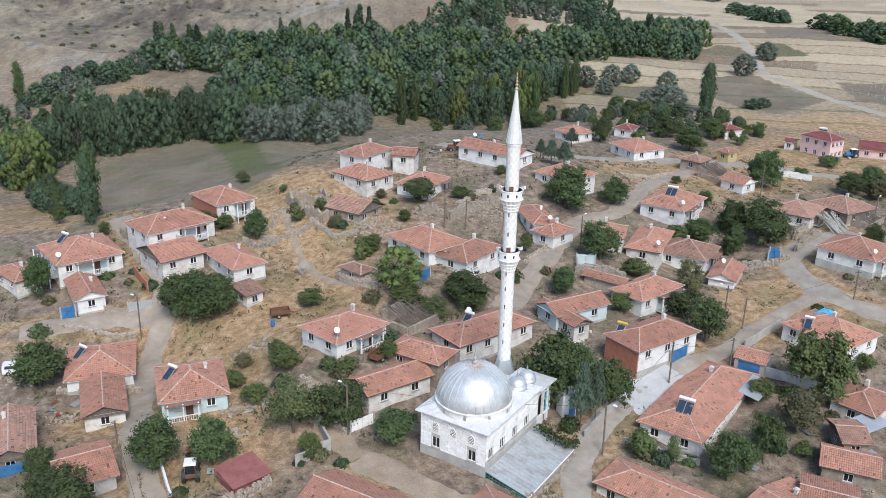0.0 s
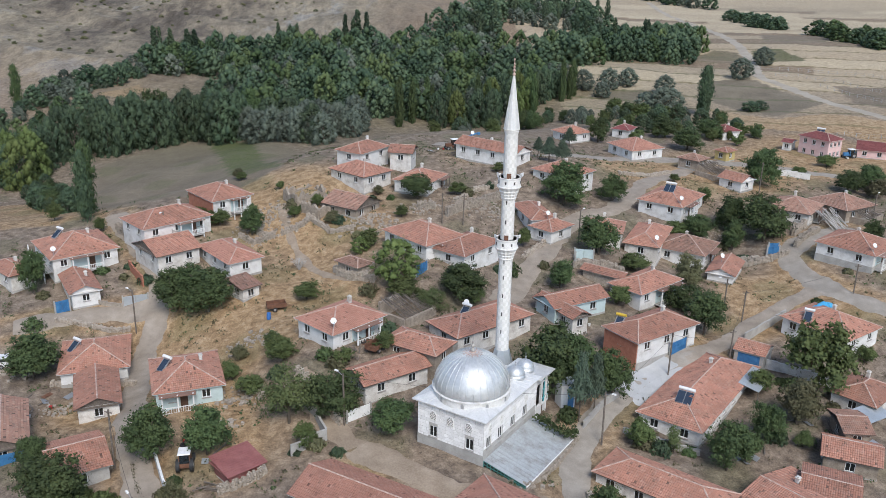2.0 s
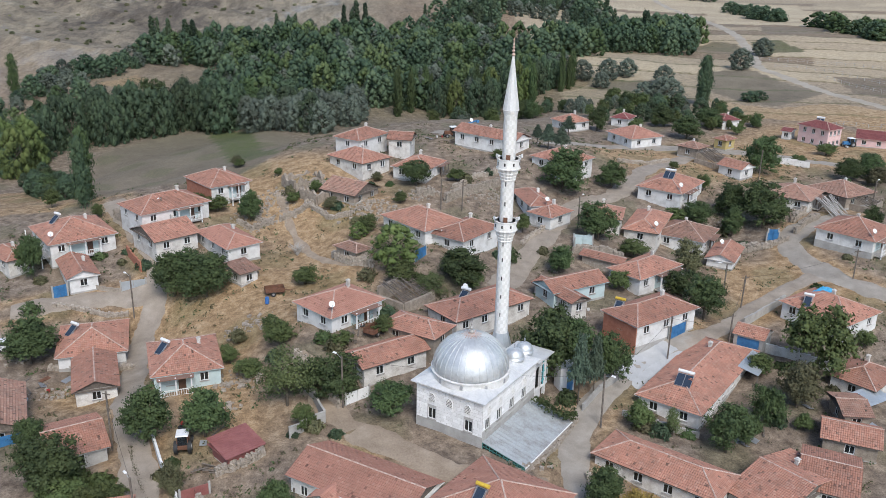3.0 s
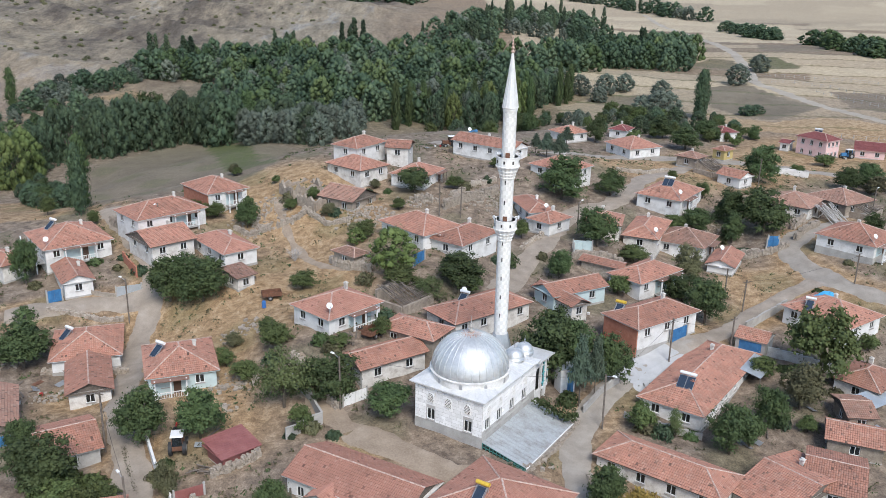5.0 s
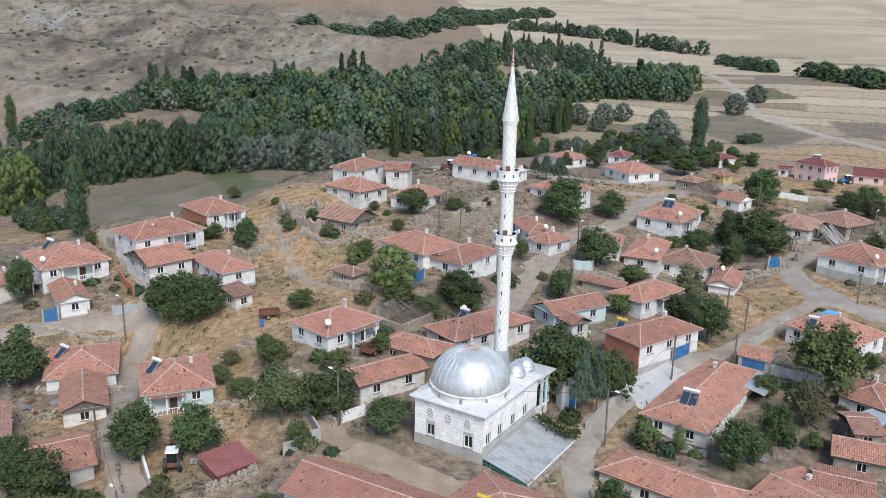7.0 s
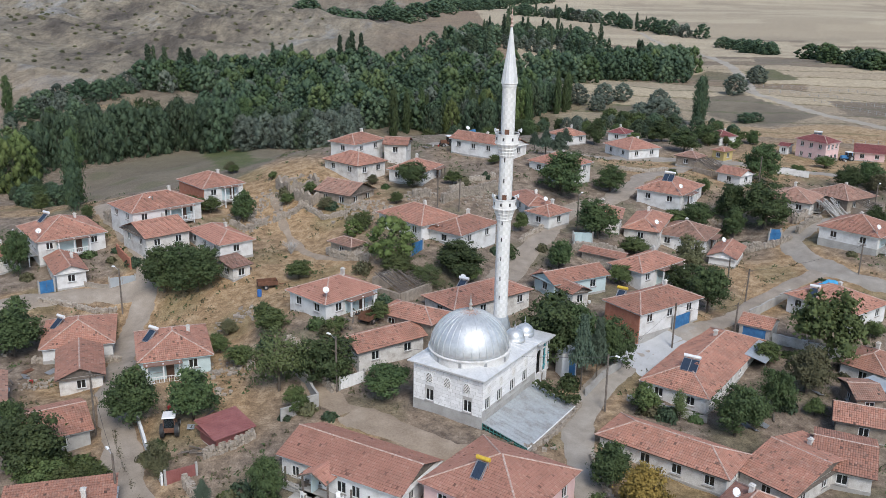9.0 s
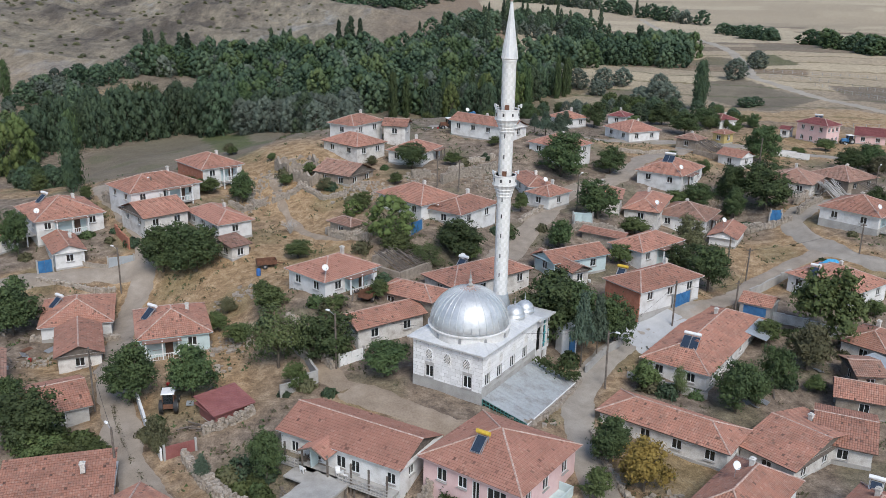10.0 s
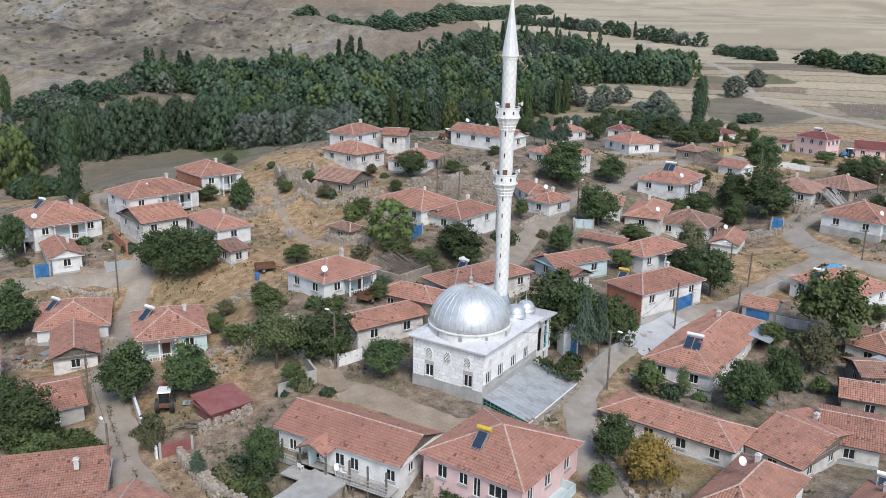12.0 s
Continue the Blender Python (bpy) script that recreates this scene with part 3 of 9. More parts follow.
# ---------------------------------------------------------------- the land
def inside(x, y, poly):
    """Mask of the places within a polygon."""
    hit = np.zeros(x.shape, bool)
    for (x0, y0), (x1, y1) in zip(poly, poly[1:] + poly[:1]):
        cross = ((y0 > y) != (y1 > y)) & (x < (x1 - x0) * (y - y0) / ((y1 - y0) or 1e-9) + x0)
        hit ^= cross
    return hit


def near_line(x, y, line):
    """Distance from a polyline."""
    best = np.full(x.shape, 1e9)
    for (x0, y0), (x1, y1) in zip(line, line[1:]):
        dx, dy = x1 - x0, y1 - y0
        t = np.clip(((x - x0) * dx + (y - y0) * dy) / (dx * dx + dy * dy), 0, 1)
        best = np.minimum(best, np.hypot(x - x0 - t * dx, y - y0 - t * dy))
    return best


def spread(near0, near1, step, far, grow):
    mid = list(np.arange(near0, near1, step))
    up, s = [near1], step
    while up[-1] < far[1]:
        s *= grow
        up.append(up[-1] + s)
    down, s = [near0], step
    while down[-1] > far[0]:
        s *= grow
        down.append(down[-1] - s)
    return np.array(down[:0:-1] + mid + up)


def make_ground():
    xs, ys = spread(-140, 200, 1.6, (-4000, 4000), 1.06), spread(62, 440, 1.3, (-400, 4800), 1.035)
    gx, gy = np.meshgrid(xs, ys)
    z = heights(gx, gy)
    rng = np.random.RandomState(3)
    z += rng.normal(0, 0.035, z.shape) * (gy < 240)
    nx, ny = len(xs), len(ys)
    verts = np.stack([gx, gy, z], -1).reshape(-1, 3)
    i = np.arange(nx * ny).reshape(ny, nx)
    faces = np.stack([i[:-1, :-1], i[:-1, 1:], i[1:, 1:], i[1:, :-1]], -1).reshape(-1, 4)
    me = bpy.data.meshes.new("ground")
    me.from_pydata(verts.tolist(), [], faces.tolist())
    x, y = gx.ravel(), gy.ravel()
    straw, plough, green = np.zeros(len(x)), np.zeros(len(x)), np.zeros(len(x))
    # dry slopes
    for cx, cy, r in ((-22, 150, 16), (-33, 118, 9), (-26, 122, 8), (55, 128, 8), (60, 195, 14), (48, 178, 9), (10, 190, 8), (-33, 165, 10), (-8, 84, 4), (25, 76, 6), (-45, 100, 5), (-24, 90, 6), (56, 132, 7), (52, 131, 6), (58, 126, 5), (-24, 116, 8), (-18, 118, 6), (-20, 128, 8), (75, 207, 12), (94, 208, 12), (108, 218, 14), (84, 222, 12), (40, 192, 9), (66, 192, 10), (100, 240, 14), (-30, 108, 6), (-28, 97, 5), (-36, 112, 5)):
        straw += 1.15 * np.exp(-((x - cx) ** 2 + (y - cy) ** 2) / (r * r))
    # dry grass on the verges of the lanes
    for line in LANES[:5]:
        straw += 0.75 * np.exp(-((near_line(x, y, line) - 2.7) / 1.2) ** 2)
    country = np.clip((y - 250) / 80, 0, 1)
    # long narrow fields, each with a cover of its own
    strip = np.floor((0.92 * y + 0.30 * x + 6 * np.sin(x * 0.01)) / np.where(y > 700, 60.0, 19.0))
    block = np.floor((x - 0.35 * y) / 95 + np.modf(np.sin(strip * 12.7) * 437.5)[0])
    lot = np.abs(np.modf(np.sin(strip * 78.23 + block * 37.7) * 1375.3)[0])
    straw += country * np.where(x > 40, 0.15 + 0.75 * lot, 0.3)
    edge = np.modf((0.92 * y + 0.30 * x + 6 * np.sin(x * 0.01)) / 19.0)[0]
    green += 0.55 * ((edge < 0.09) & (y > 262) & (y < 460) & (x > 40))
    plough += country * np.where((x > 40) & (lot < 0.42), 0.2 + 0.9 * (0.42 - lot), 0.0) * np.clip((y - 300) / 60, 0, 1) * np.clip((760 - y) / 160, 0.15, 1)
    for poly, kind, amount in (
        ([(-92, 229), (-84, 253), (-68, 258), (-52, 250), (-38, 232), (-34, 176), (-40, 168), (-64, 160), (-69, 166)], "plough", 0.8),
        ([(-69, 258), (-56, 254), (-33.6, 179), (-41, 177)], "green", 0.75),
        ([(90, 299), (106, 278), (124, 284), (137, 272), (150, 262), (200, 255), (180, 225), (126, 240), (114, 255), (91, 262)], "straw", 1.0),
        ([(103, 342), (118, 345), (130, 300), (107, 281), (101, 293), (94, 308)], "plough", 0.95),
        ([(146, 333), (175, 330), (160, 290), (146, 293), (141, 302)], "plough", 0.55),
        ([(52, 330), (78, 325), (67, 303), (54, 308)], "plough", 0.55),
        ([(143, 419), (156, 420), (159, 392), (136, 390)], "green", 0.7),
        ([(169, 485), (200, 475), (187, 442), (158, 446)], "plough", 0.7),
        ([(127, 424), (136, 416), (131, 391), (113, 402)], "green", 0.35),
        ([(-121, 306), (-111, 303), (-105, 316), (-112, 323)], "straw", 1.0),
        ([(-120, 150), (-62, 158), (-72, 180), (-96, 200), (-140, 190)], "straw", 0.7),
    ):
        m = inside(x, y, poly)
        {"plough": plough, "green": green, "straw": straw}[kind][m] = amount
        if kind != "straw":
            straw[m] *= 0.2
    green += 0.35 * np.exp(-((x + 60) ** 2 / 60 ** 2 + (y - 290) ** 2 / 70 ** 2)) + 0.35 * np.exp(-((x - 30) ** 2 / 60 ** 2 + (y - 330) ** 2 / 60 ** 2))
    green += 0.3 * ((np.sin(x * 0.31 + 0.5) * np.sin(y * 0.27) > 0.45) & (y < 230))
    col = np.stack([np.clip(straw, 0, 1), np.clip(plough, 0, 1), np.clip(green, 0, 1), np.clip((y - 290) / 80, 0, 1) * np.clip((20 - x) / 80 + (y > 480) * np.clip((120 - x) / 200, -1, 0), 0, 1) * np.clip((1500 - y) / 500, 0, 1) * 0.9], -1).astype(np.float32)
    # share of the pale field tone, raised beyond y 520 as painted haze
    hazed_stubble = np.clip(country * (x > 40) * np.clip(0.22 + 0.5 * lot + 0.12 * (y > 520), 0, 0.8) * (plough < 0.3) * (green < 0.3), 0, 1).astype(np.float32)
    me.attributes.new("hazed_stubble", "FLOAT", "POINT").data.foreach_set("value", hazed_stubble)
    at = me.attributes.new("cover", "FLOAT_COLOR", "POINT")
    at.data.foreach_set("color", col.ravel())
    me.polygons.foreach_set("use_smooth", [True] * len(me.polygons))
    me.materials.append(GROUND)
    return tagged(new("ground", me), "dusty brown village earth with dry straw-coloured grass and fields", "ground", kind="structure")


LANES = []


def road(name, line, width, mat, label, lift=0.12, fray=0.35):
    """A worn way laid on the ground along a line of places."""
    LANES.append(line)
    pts = []
    pl = [Vector(p).to_3d() for p in line]
    pl = [pl[0] * 2 - pl[1]] + pl + [pl[-1] * 2 - pl[-2]]
    for a, b, c, d in zip(pl, pl[1:], pl[2:], pl[3:]):
        n = max(2, int((c - b).length / 1.1))
        for k in range(n):
            t = k / n
            pts.append(0.5 * ((2 * b) + (c - a) * t + (2 * a - 5 * b + 4 * c - d) * t * t + (3 * b - a - 3 * c + d) * t ** 3))
    bm = bmesh.new()
    rows = []
    across = 8
    for i, p in enumerate(pts):
        d = pts[min(i + 1, len(pts) - 1)] - pts[max(i - 1, 0)]
        side = Vector((d.y, -d.x, 0)).normalized()
        w = width / 2 * (1 + fray * 0.5 * math.sin(i * 0.7) * math.sin(i * 0.23 + 1) + fray * 0.25 * random.uniform(-1, 1))
        row = []
        for k in range(across + 1):
            s = k / across * 2 - 1
            q = p + side * w * s
            edge = -0.14 if k in (0, across) else 0.0
            rut = -0.035 * math.exp(-((abs(s) - 0.45) / 0.14) ** 2)
            row.append(bm.verts.new((q.x, q.y, ground_at(q.x, q.y) + lift + edge + rut)))
        rows.append(row)
    for r0, r1 in zip(rows, rows[1:]):
        for k in range(across):
            bm.faces.new((r0[k], r0[k + 1], r1[k + 1], r1[k]))
    ob = part(name, bm, mat, smooth=True)
    return tagged(ob, label, "road", kind="structure")


road("road_west", [(-8, 56), (-14, 62.5), (-19, 66.5), (-24.2, 70.2), (-28.6, 75.5), (-31.2, 80), (-32.5, 83.2), (-34.3, 87.2), (-36.4, 92.0), (-38.6, 98.8), (-41.7, 110.4), (-43.0, 118.2), (-43.0, 123), (-44.2, 130.0), (-47.2, 136.7), (-52.0, 144.2), (-57.8, 152.2), (-61.0, 158.2)], 3.8, ROAD, "narrow dusty village lane with wheel ruts")
road("road_west_branch", [(-43.6, 126.4), (-51.5, 124.3), (-57.7, 121.5), (-64, 119)], 4.0, ROAD, "dusty side lane of packed earth")
road("road_mosque", [(18.5, 52), (17.4, 59), (16.7, 65.7), (16.2, 69.5), (15.6, 73.8), (15.4, 77.6), (15.5, 82.0), (15.6, 85.6), (16.4, 88.9), (18.0, 92.8), (21.2, 98.5), (25.6, 103.8), (30.6, 108.4), (37.0, 112.2)], 3.5, ROAD_GREY, "worn grey lane beside the mosque", fray=0.2)
road("lane_east", [(34.0, 110.4), (37.0, 112.2), (42.2, 117.5), (47.2, 122.7), (52.5, 127.2), (56.7, 130.5), (61.7, 133.3)], 3.0, ROAD, "narrow earth lane below a grey garden wall")
road("road_east", [(78, 160), (70, 155.5), (65, 151), (60.8, 145.2), (60.8, 139.1), (62.6, 133), (65.6, 128.4), (70, 124.5), (80, 118)], 4.2, ROAD_GREY, "pale grey village road with loose gravel")
road("road_minaret", [(9, 123), (11.6, 127.8), (14.3, 134.6), (19.4, 144.2), (25.2, 157.5), (32.4, 161.5), (37.6, 169.5), (43.9, 180.7), (51.5, 190), (57.2, 198), (60, 203.5)], 4.0, ROAD, "dusty lane between stone walls")
road("road_upper", [(-1.4, 206), (6.3, 200), (15, 190), (26, 192), (39.6, 203), (55.3, 204.8), (68.4, 203.9), (83.9, 204.0), (100, 200)], 5.0, ROAD_GREY, "pale upper road along the edge of the village")
road("track_front", [(-18.2, 100.5), (-13.2, 93.2), (-9.5, 88.0), (-4.5, 84.5), (2.0, 79.8), (9, 79), (13.5, 80)], 3.4, EARTH_TRACK, "rough earth track below the mosque", fray=0.6)
road("track_mound", [(-29.1, 156), (-25.9, 146), (-20.5, 134.9), (-14.4, 128.6), (-8, 127)], 1.6, EARTH_TRACK, "trodden footpath over the dry mound", fray=0.8)
road("road_country", [(160, 240), (146, 262), (139, 277), (135, 288), (131, 309), (127, 331), (124, 349), (134, 390), (144, 451), (151, 533), (153, 626), (160, 720)], 4.6, TRACK, "pale gravel road through the fields")
make_ground()


# ---------------------------------------------------------------- houses
def put_window(parent, a, d, out, u0, u1, v0, v1, frame_mat, bars=1):
    """A framed window that fills an opening u0..u1, v0..v1 of the wall through a along d."""
    a, d, out = Vector((*a, 0)), Vector((*d, 0)), Vector((*out, 0))
    deep = -out * 0.10

    def at(u, v, o=0.0):
        return a + d * u + Vector((0, 0, v)) + deep + out * o

    bm = bmesh.new()
    t = 0.085
    beam(bm, at(u0, v0 + t / 2), at(u1, v0 + t / 2), 0.07, t)
    beam(bm, at(u0, v1 - t / 2), at(u1, v1 - t / 2), 0.07, t)
    for u in [u0 + t / 2, u1 - t / 2] + [u0 + (u1 - u0) * (k + 1) / (bars + 1) for k in range(bars)]:
        beam(bm, at(u, v0 + t), at(u, v1 - t), t, 0.07)
    win = part("window", bm, frame_mat, parent)
    bm = bmesh.new()
    bm.faces.new([bm.verts.new(at(u, v, -0.01)) for u, v in ((u0, v0), (u1, v0), (u1, v1), (u0, v1))])
    pane = part("pane", bm, GLASS, win)
    pane.visible_shadow = False
    bm = bmesh.new()
    beam(bm, at(u0 - 0.08, v0 - 0.03, 0.14), at(u1 + 0.08, v0 - 0.03, 0.14), 0.2, 0.06)
    part("sill", bm, CONCRETE, win)
    return win


def put_door(parent, a, d, out, u0, u1, v0, v1, mat):
    a, d, out = Vector((*a, 0)), Vector((*d, 0)), Vector((*out, 0))

    def at(u, v, o=-0.1):
        return a + d * u + Vector((0, 0, v)) + out * o

    bm = bmesh.new()
    c = at((u0 + u1) / 2, v0)
    turn = math.degrees(math.atan2(d.y, d.x))
    box(bm, c.x, c.y, v0, u1 - u0, 0.06, v1 - v0, turn)
    for lo, hi in ((0.08, 0.46), (0.54, 0.94)):
        p = at((u0 + u1) / 2, v0 + (v1 - v0) * lo, -0.055)
        box(bm, p.x, p.y, p.z, (u1 - u0) * 0.7, 0.03, (v1 - v0) * (hi - lo), turn)
    door = part("door", bm, mat, parent)
    bm = bmesh.new()
    p = at(u1 - 0.14, (v0 + v1) / 2, 0.0)
    beam(bm, p, p + out * 0.07, 0.05)
    part("handle", bm, STEEL, door)
    return door


def put_chimney(parent, x, y, z, mat=None, h=0.9):
    bm = bmesh.new()
    box(bm, x, y, z, 0.42, 0.42, h)
    box(bm, x, y, z + h, 0.56, 0.56, 0.08)
    box(bm, x, y, z + h + 0.08, 0.3, 0.3, 0.12)
    return part("chimney", bm, mat or BRICK, parent, "small brick chimney")


ROOFS = {}


def roof_rise(W, roof):
    return {"hip": 0.21, "gable": 0.21, "mono": 0.16}[roof] * W


def house(x, y, rot, L, W, ze, label, roof="hip", ridge="", walls=None, tiles=None, over=0.45, plinth=0.5, wins=None, frame=None, doors=(), low=None,
          chimneys=1, rise=None, storeys=1, group="village houses", name="house", category="house", key="", facing=None, gable=None):
    """A house: L along its own x, W along y, eaves (outer) at level ze. wins: {side: ((middle, width, height, drop of the head below the eave), ...)};
    sides 0 front (-y), 1 (+x), 2 (+y), 3 (-x)."""
    walls, tiles, frame = walls or PLASTER, tiles or TILE, frame or WHITE_PAINT
    c, s = math.cos(radians(rot)), math.sin(radians(rot))
    base = low if low is not None else min(ground_at(x + c * i * L / 2 - s * j * W / 2, y + s * i * L / 2 + c * j * W / 2) for i in (-1, 1) for j in (-1, 1)) - 0.1
    h = ze - base
    ob = empty(name, x, y, base, rot)
    tagged(ob, label, category, group)
    l, w = L / 2 - over, W / 2 - over
    cor = [(-l, -w), (l, -w), (l, w), (-l, w)]
    lens = [2 * l, 2 * w, 2 * l, 2 * w]
    bm = bmesh.new()
    uvl = bm.loops.layers.uv.new("tiles")
    todo = []
    for side in range(4):
        a, b = cor[side], cor[(side + 1) % 4]
        holes = []
        spec = (wins or {}).get(side)
        dspec = [k for k in doors if k[0] == side]
        if spec is None:
            n = max(1, int(lens[side] / 3.2))
            spec = [((k + 0.5) / n, 1.1, 1.15, 0.42) for k in range(n)]
            if dspec:
                spec = [q for q in spec if abs(q[0] - dspec[0][1]) * lens[side] > 1.3]
        for mid, ww, hh, drop in spec:
            u = mid * lens[side]
            o = (u - ww / 2, u + ww / 2, h - drop - hh, h - drop)
            if o[0] > 0.15 and o[1] < lens[side] - 0.15 and o[2] > 0.25:
                holes.append(o)
                todo.append((side, a, b, o, "w"))
        for _, mid, ww, hh, mat in dspec:
            u = mid * lens[side]
            floor = max(0.35, h - 2.75) if storeys == 1 else 0.35
            o = (u - ww / 2, u + ww / 2, floor, min(floor + hh, h - 0.25))
            holes.append(o)
            todo.append((side, a, b, o, mat))
        wall_panel(bm, uvl, a, b, -1.2, h + 0.02, holes)
    part("wall", bm, walls, ob)
    for side, a, b, o, what in todo:
        d = (Vector(b) - Vector(a)).normalized()
        out = (d.y, -d.x)
        if what == "w":
            put_window(ob, a, d, out, *o, frame, 1 if o[1] - o[0] < 1.4 else 2)
        else:
            put_door(ob, a, d, out, *o, what)
    if facing:
        far = Vector(facing[0]).normalized()
        side = max(range(4), key=lambda k: Vector(((cor[(k + 1) % 4][1] - cor[k][1]) * c + (cor[(k + 1) % 4][0] - cor[k][0]) * s, (cor[(k + 1) % 4][1] - cor[k][1]) * s - (cor[(k + 1) % 4][0] - cor[k][0]) * c)).normalized() @ far)
        (ax, ay), (bx, by) = cor[side], cor[(side + 1) % 4]
        d = Vector((bx - ax, by - ay)).normalized()
        o = Vector((d.y, -d.x)) * 0.04
        bm = bmesh.new()
        beam(bm, (ax + o.x, ay + o.y, h / 2), (bx + o.x, by + o.y, h / 2), 0.2, h - 0.2)
        part("end_wall", bm, facing[1], ob, "bare red brick end wall")
    if plinth:
        bm = bmesh.new()
        for (ax, ay), (bx, by) in zip(cor, cor[1:] + cor[:1]):
            d = Vector((bx - ax, by - ay)).normalized()
            o = Vector((d.y, -d.x)) * 0.02
            beam(bm, (ax + o.x, ay + o.y, -0.35 + plinth / 2), (bx + o.x, by + o.y, -0.35 + plinth / 2), 0.1, plinth + 0.7)
        part("plinth", bm, CONCRETE, ob)
    # roof
    rise = rise or roof_rise(min(L, W) if roof != "mono" else W, roof)
    e, r = h, h + rise
    X, Y = L / 2, W / 2
    along_x = (ridge or ("x" if L >= W else "y")) == "x"
    bm = bmesh.new()
    uvl = bm.loops.layers.uv.new("tiles")
    caps = []
    if roof == "hip":
        k = max(0.0, X - Y) if along_x else max(0.0, Y - X)
        p, q = ((-k, 0, r), (k, 0, r)) if along_x else ((0, -k, r), (0, k, r))
        A, B, C, D = (-X, -Y, e), (X, -Y, e), (X, Y, e), (-X, Y, e)
        if along_x:
            for cs in ((A, B, q, p), (B, C, q, q), (C, D, p, q), (D, A, p, p)):
                slope(bm, uvl, cs)
            caps = [(A, p), (D, p), (B, q), (C, q)] + ([(p, q)] if k > 0.2 else [])
        else:
            for cs in ((A, B, p, p), (B, C, q, p), (C, D, q, q), (D, A, p, q)):
                slope(bm, uvl, cs)
            caps = [(A, p), (B, p), (D, q), (C, q)] + ([(p, q)] if k > 0.2 else [])
    elif roof == "gable":
        if along_x:
            slope(bm, uvl, ((-X, -Y, e), (X, -Y, e), (X, 0, r), (-X, 0, r)))
            slope(bm, uvl, ((X, Y, e), (-X, Y, e), (-X, 0, r), (X, 0, r)))
            caps = [((-X, 0, r), (X, 0, r))]
        else:
            slope(bm, uvl, ((X, -Y, e), (X, Y, e), (0, Y, r), (0, -Y, r)))
            slope(bm, uvl, ((-X, Y, e), (-X, -Y, e), (0, -Y, r), (0, Y, r)))
            caps = [((0, -Y, r), (0, Y, r))]
    else:
        slope(bm, uvl, ((-X, -Y, e), (X, -Y, e), (X, Y, r), (-X, Y, r)))
    bmesh.ops.remove_doubles(bm, verts=bm.verts, dist=0.004)
    ro = part("roof", bm, tiles, ob)
    if key:
        ROOFS[key] = (ob, L, W, h, rise, roof, along_x)
    for a, b in caps:
        bm = bmesh.new()
        cap_line(bm, Vector(a) + Vector((0, 0, 0.02)), Vector(b) + Vector((0, 0, 0.02)))
        part("ridge_tiles", bm, MORTAR, ro)
    # eaves boarding and gable walls
    bm = bmesh.new()
    box(bm, 0, 0, e - 0.12, L - 0.1, W - 0.1, 0.09)
    part("soffit", bm, WOOD if walls in (ADOBE, PLASTER_OLD) else walls, ob)
    bm = bmesh.new()
    if roof == "gable":
        for sgn in (-1, 1):
            tri = [(sgn * l, -w, e), (sgn * l, w, e), (sgn * l, 0, r - over * rise / Y)] if along_x else [(-w * 0 - l, sgn * w, e), (l, sgn * w, e), (0, sgn * w, r - over * rise / X)]
            t2 = [(q[0] * 0.97, q[1], q[2]) if along_x else (q[0], q[1] * 0.97, q[2]) for q in tri]
            va, vb = [bm.verts.new(q) for q in tri], [bm.verts.new(q) for q in t2]
            bm.faces.new(va)
            bm.faces.new(vb[::-1])
            if sgn < 0:
                part("gable_wall", bm, gable or (WOOD if walls in (ADOBE, PLASTER_OLD) else walls), ob)
                bm = bmesh.new()
    elif roof == "mono":
        for sgn in (-1, 1):
            bm.faces.new([bm.verts.new(q) for q in ((sgn * l, -w, e), (sgn * l, w, e), (sgn * l, w, r - over * rise / W))])
        bm.faces.new([bm.verts.new(q) for q in ((-l, w, e), (l, w, e), (l, w, r - over * rise / W), (-l, w, r - over * rise / W))])
    if roof != "hip":
        part("gable_wall", bm, gable or (WOOD if walls in (ADOBE, PLASTER_OLD) else walls), ob)
    else:
        bm.free()
    for k in range(chimneys):
        fx = (0.22 if k == 0 else -0.3) * L
        fy = (0.08 if k == 0 else -0.12) * W
        top = r - rise * max(abs(fy) / Y if along_x else abs(fx) / X, 0)
        put_chimney(ob, fx, fy, top - 0.25, BRICK if k else PLASTER_OLD)
    return ob



# houses, block by block
HOUSE = {}
HOUSE["h4"] = house(-61.2, 139.9, 38, 11.2, 11.7, 4.2, "white two-level house with hipped tile roof and long balcony", doors=((0, 0.55, 0.95, 2.1, BROWN_DOOR),), key="h4")
HOUSE["h4x"] = house(-56.6, 129.4, 32, 5.0, 9.9, 1.7, "small white annexe with a low tiled roof", roof="gable", key="h4x")
HOUSE["h3"] = house(-47.7, 146.7, 44, 13.2, 9.0, 7.2, "long white house with hipped clay-tile roof above a stone wall", key="h3")
HOUSE["brick"] = house(-41.0, 157.6, 42, 8.6, 10.1, 8.6, "house with a bare red brick end wall and hipped tiled roof", walls=PLASTER, facing=((-1, -0.3), BRICK), key="brick")
HOUSE["h13a"] = house(-45.2, 137.9, 43, 8.1, 9.3, 5.1, "old stained house with a tiled saddle roof", roof="gable", walls=PLASTER_OLD, ridge="x", key="h13a")
HOUSE["h13b"] = house(-34.6, 137.0, 40, 6.5, 11.7, 4.6, "white house with bright clay-tile hipped roof", tiles=TILE_NEW, key="h13b")
HOUSE["shed13"] = house(-29.8, 125.5, 46, 3.8, 4.5, 3.6, "small plastered shed with old tiled lean-to roof", roof="mono", walls=PLASTER_OLD, tiles=TILE_OLD, name="shed", category="shed", chimneys=0, key="shed13")
HOUSE["h11"] = house(-48.6, 113.4, 18, 9.5, 11.0, -2.7, "low house with a patched clay-tile hipped roof", chimneys=0, key="h11")
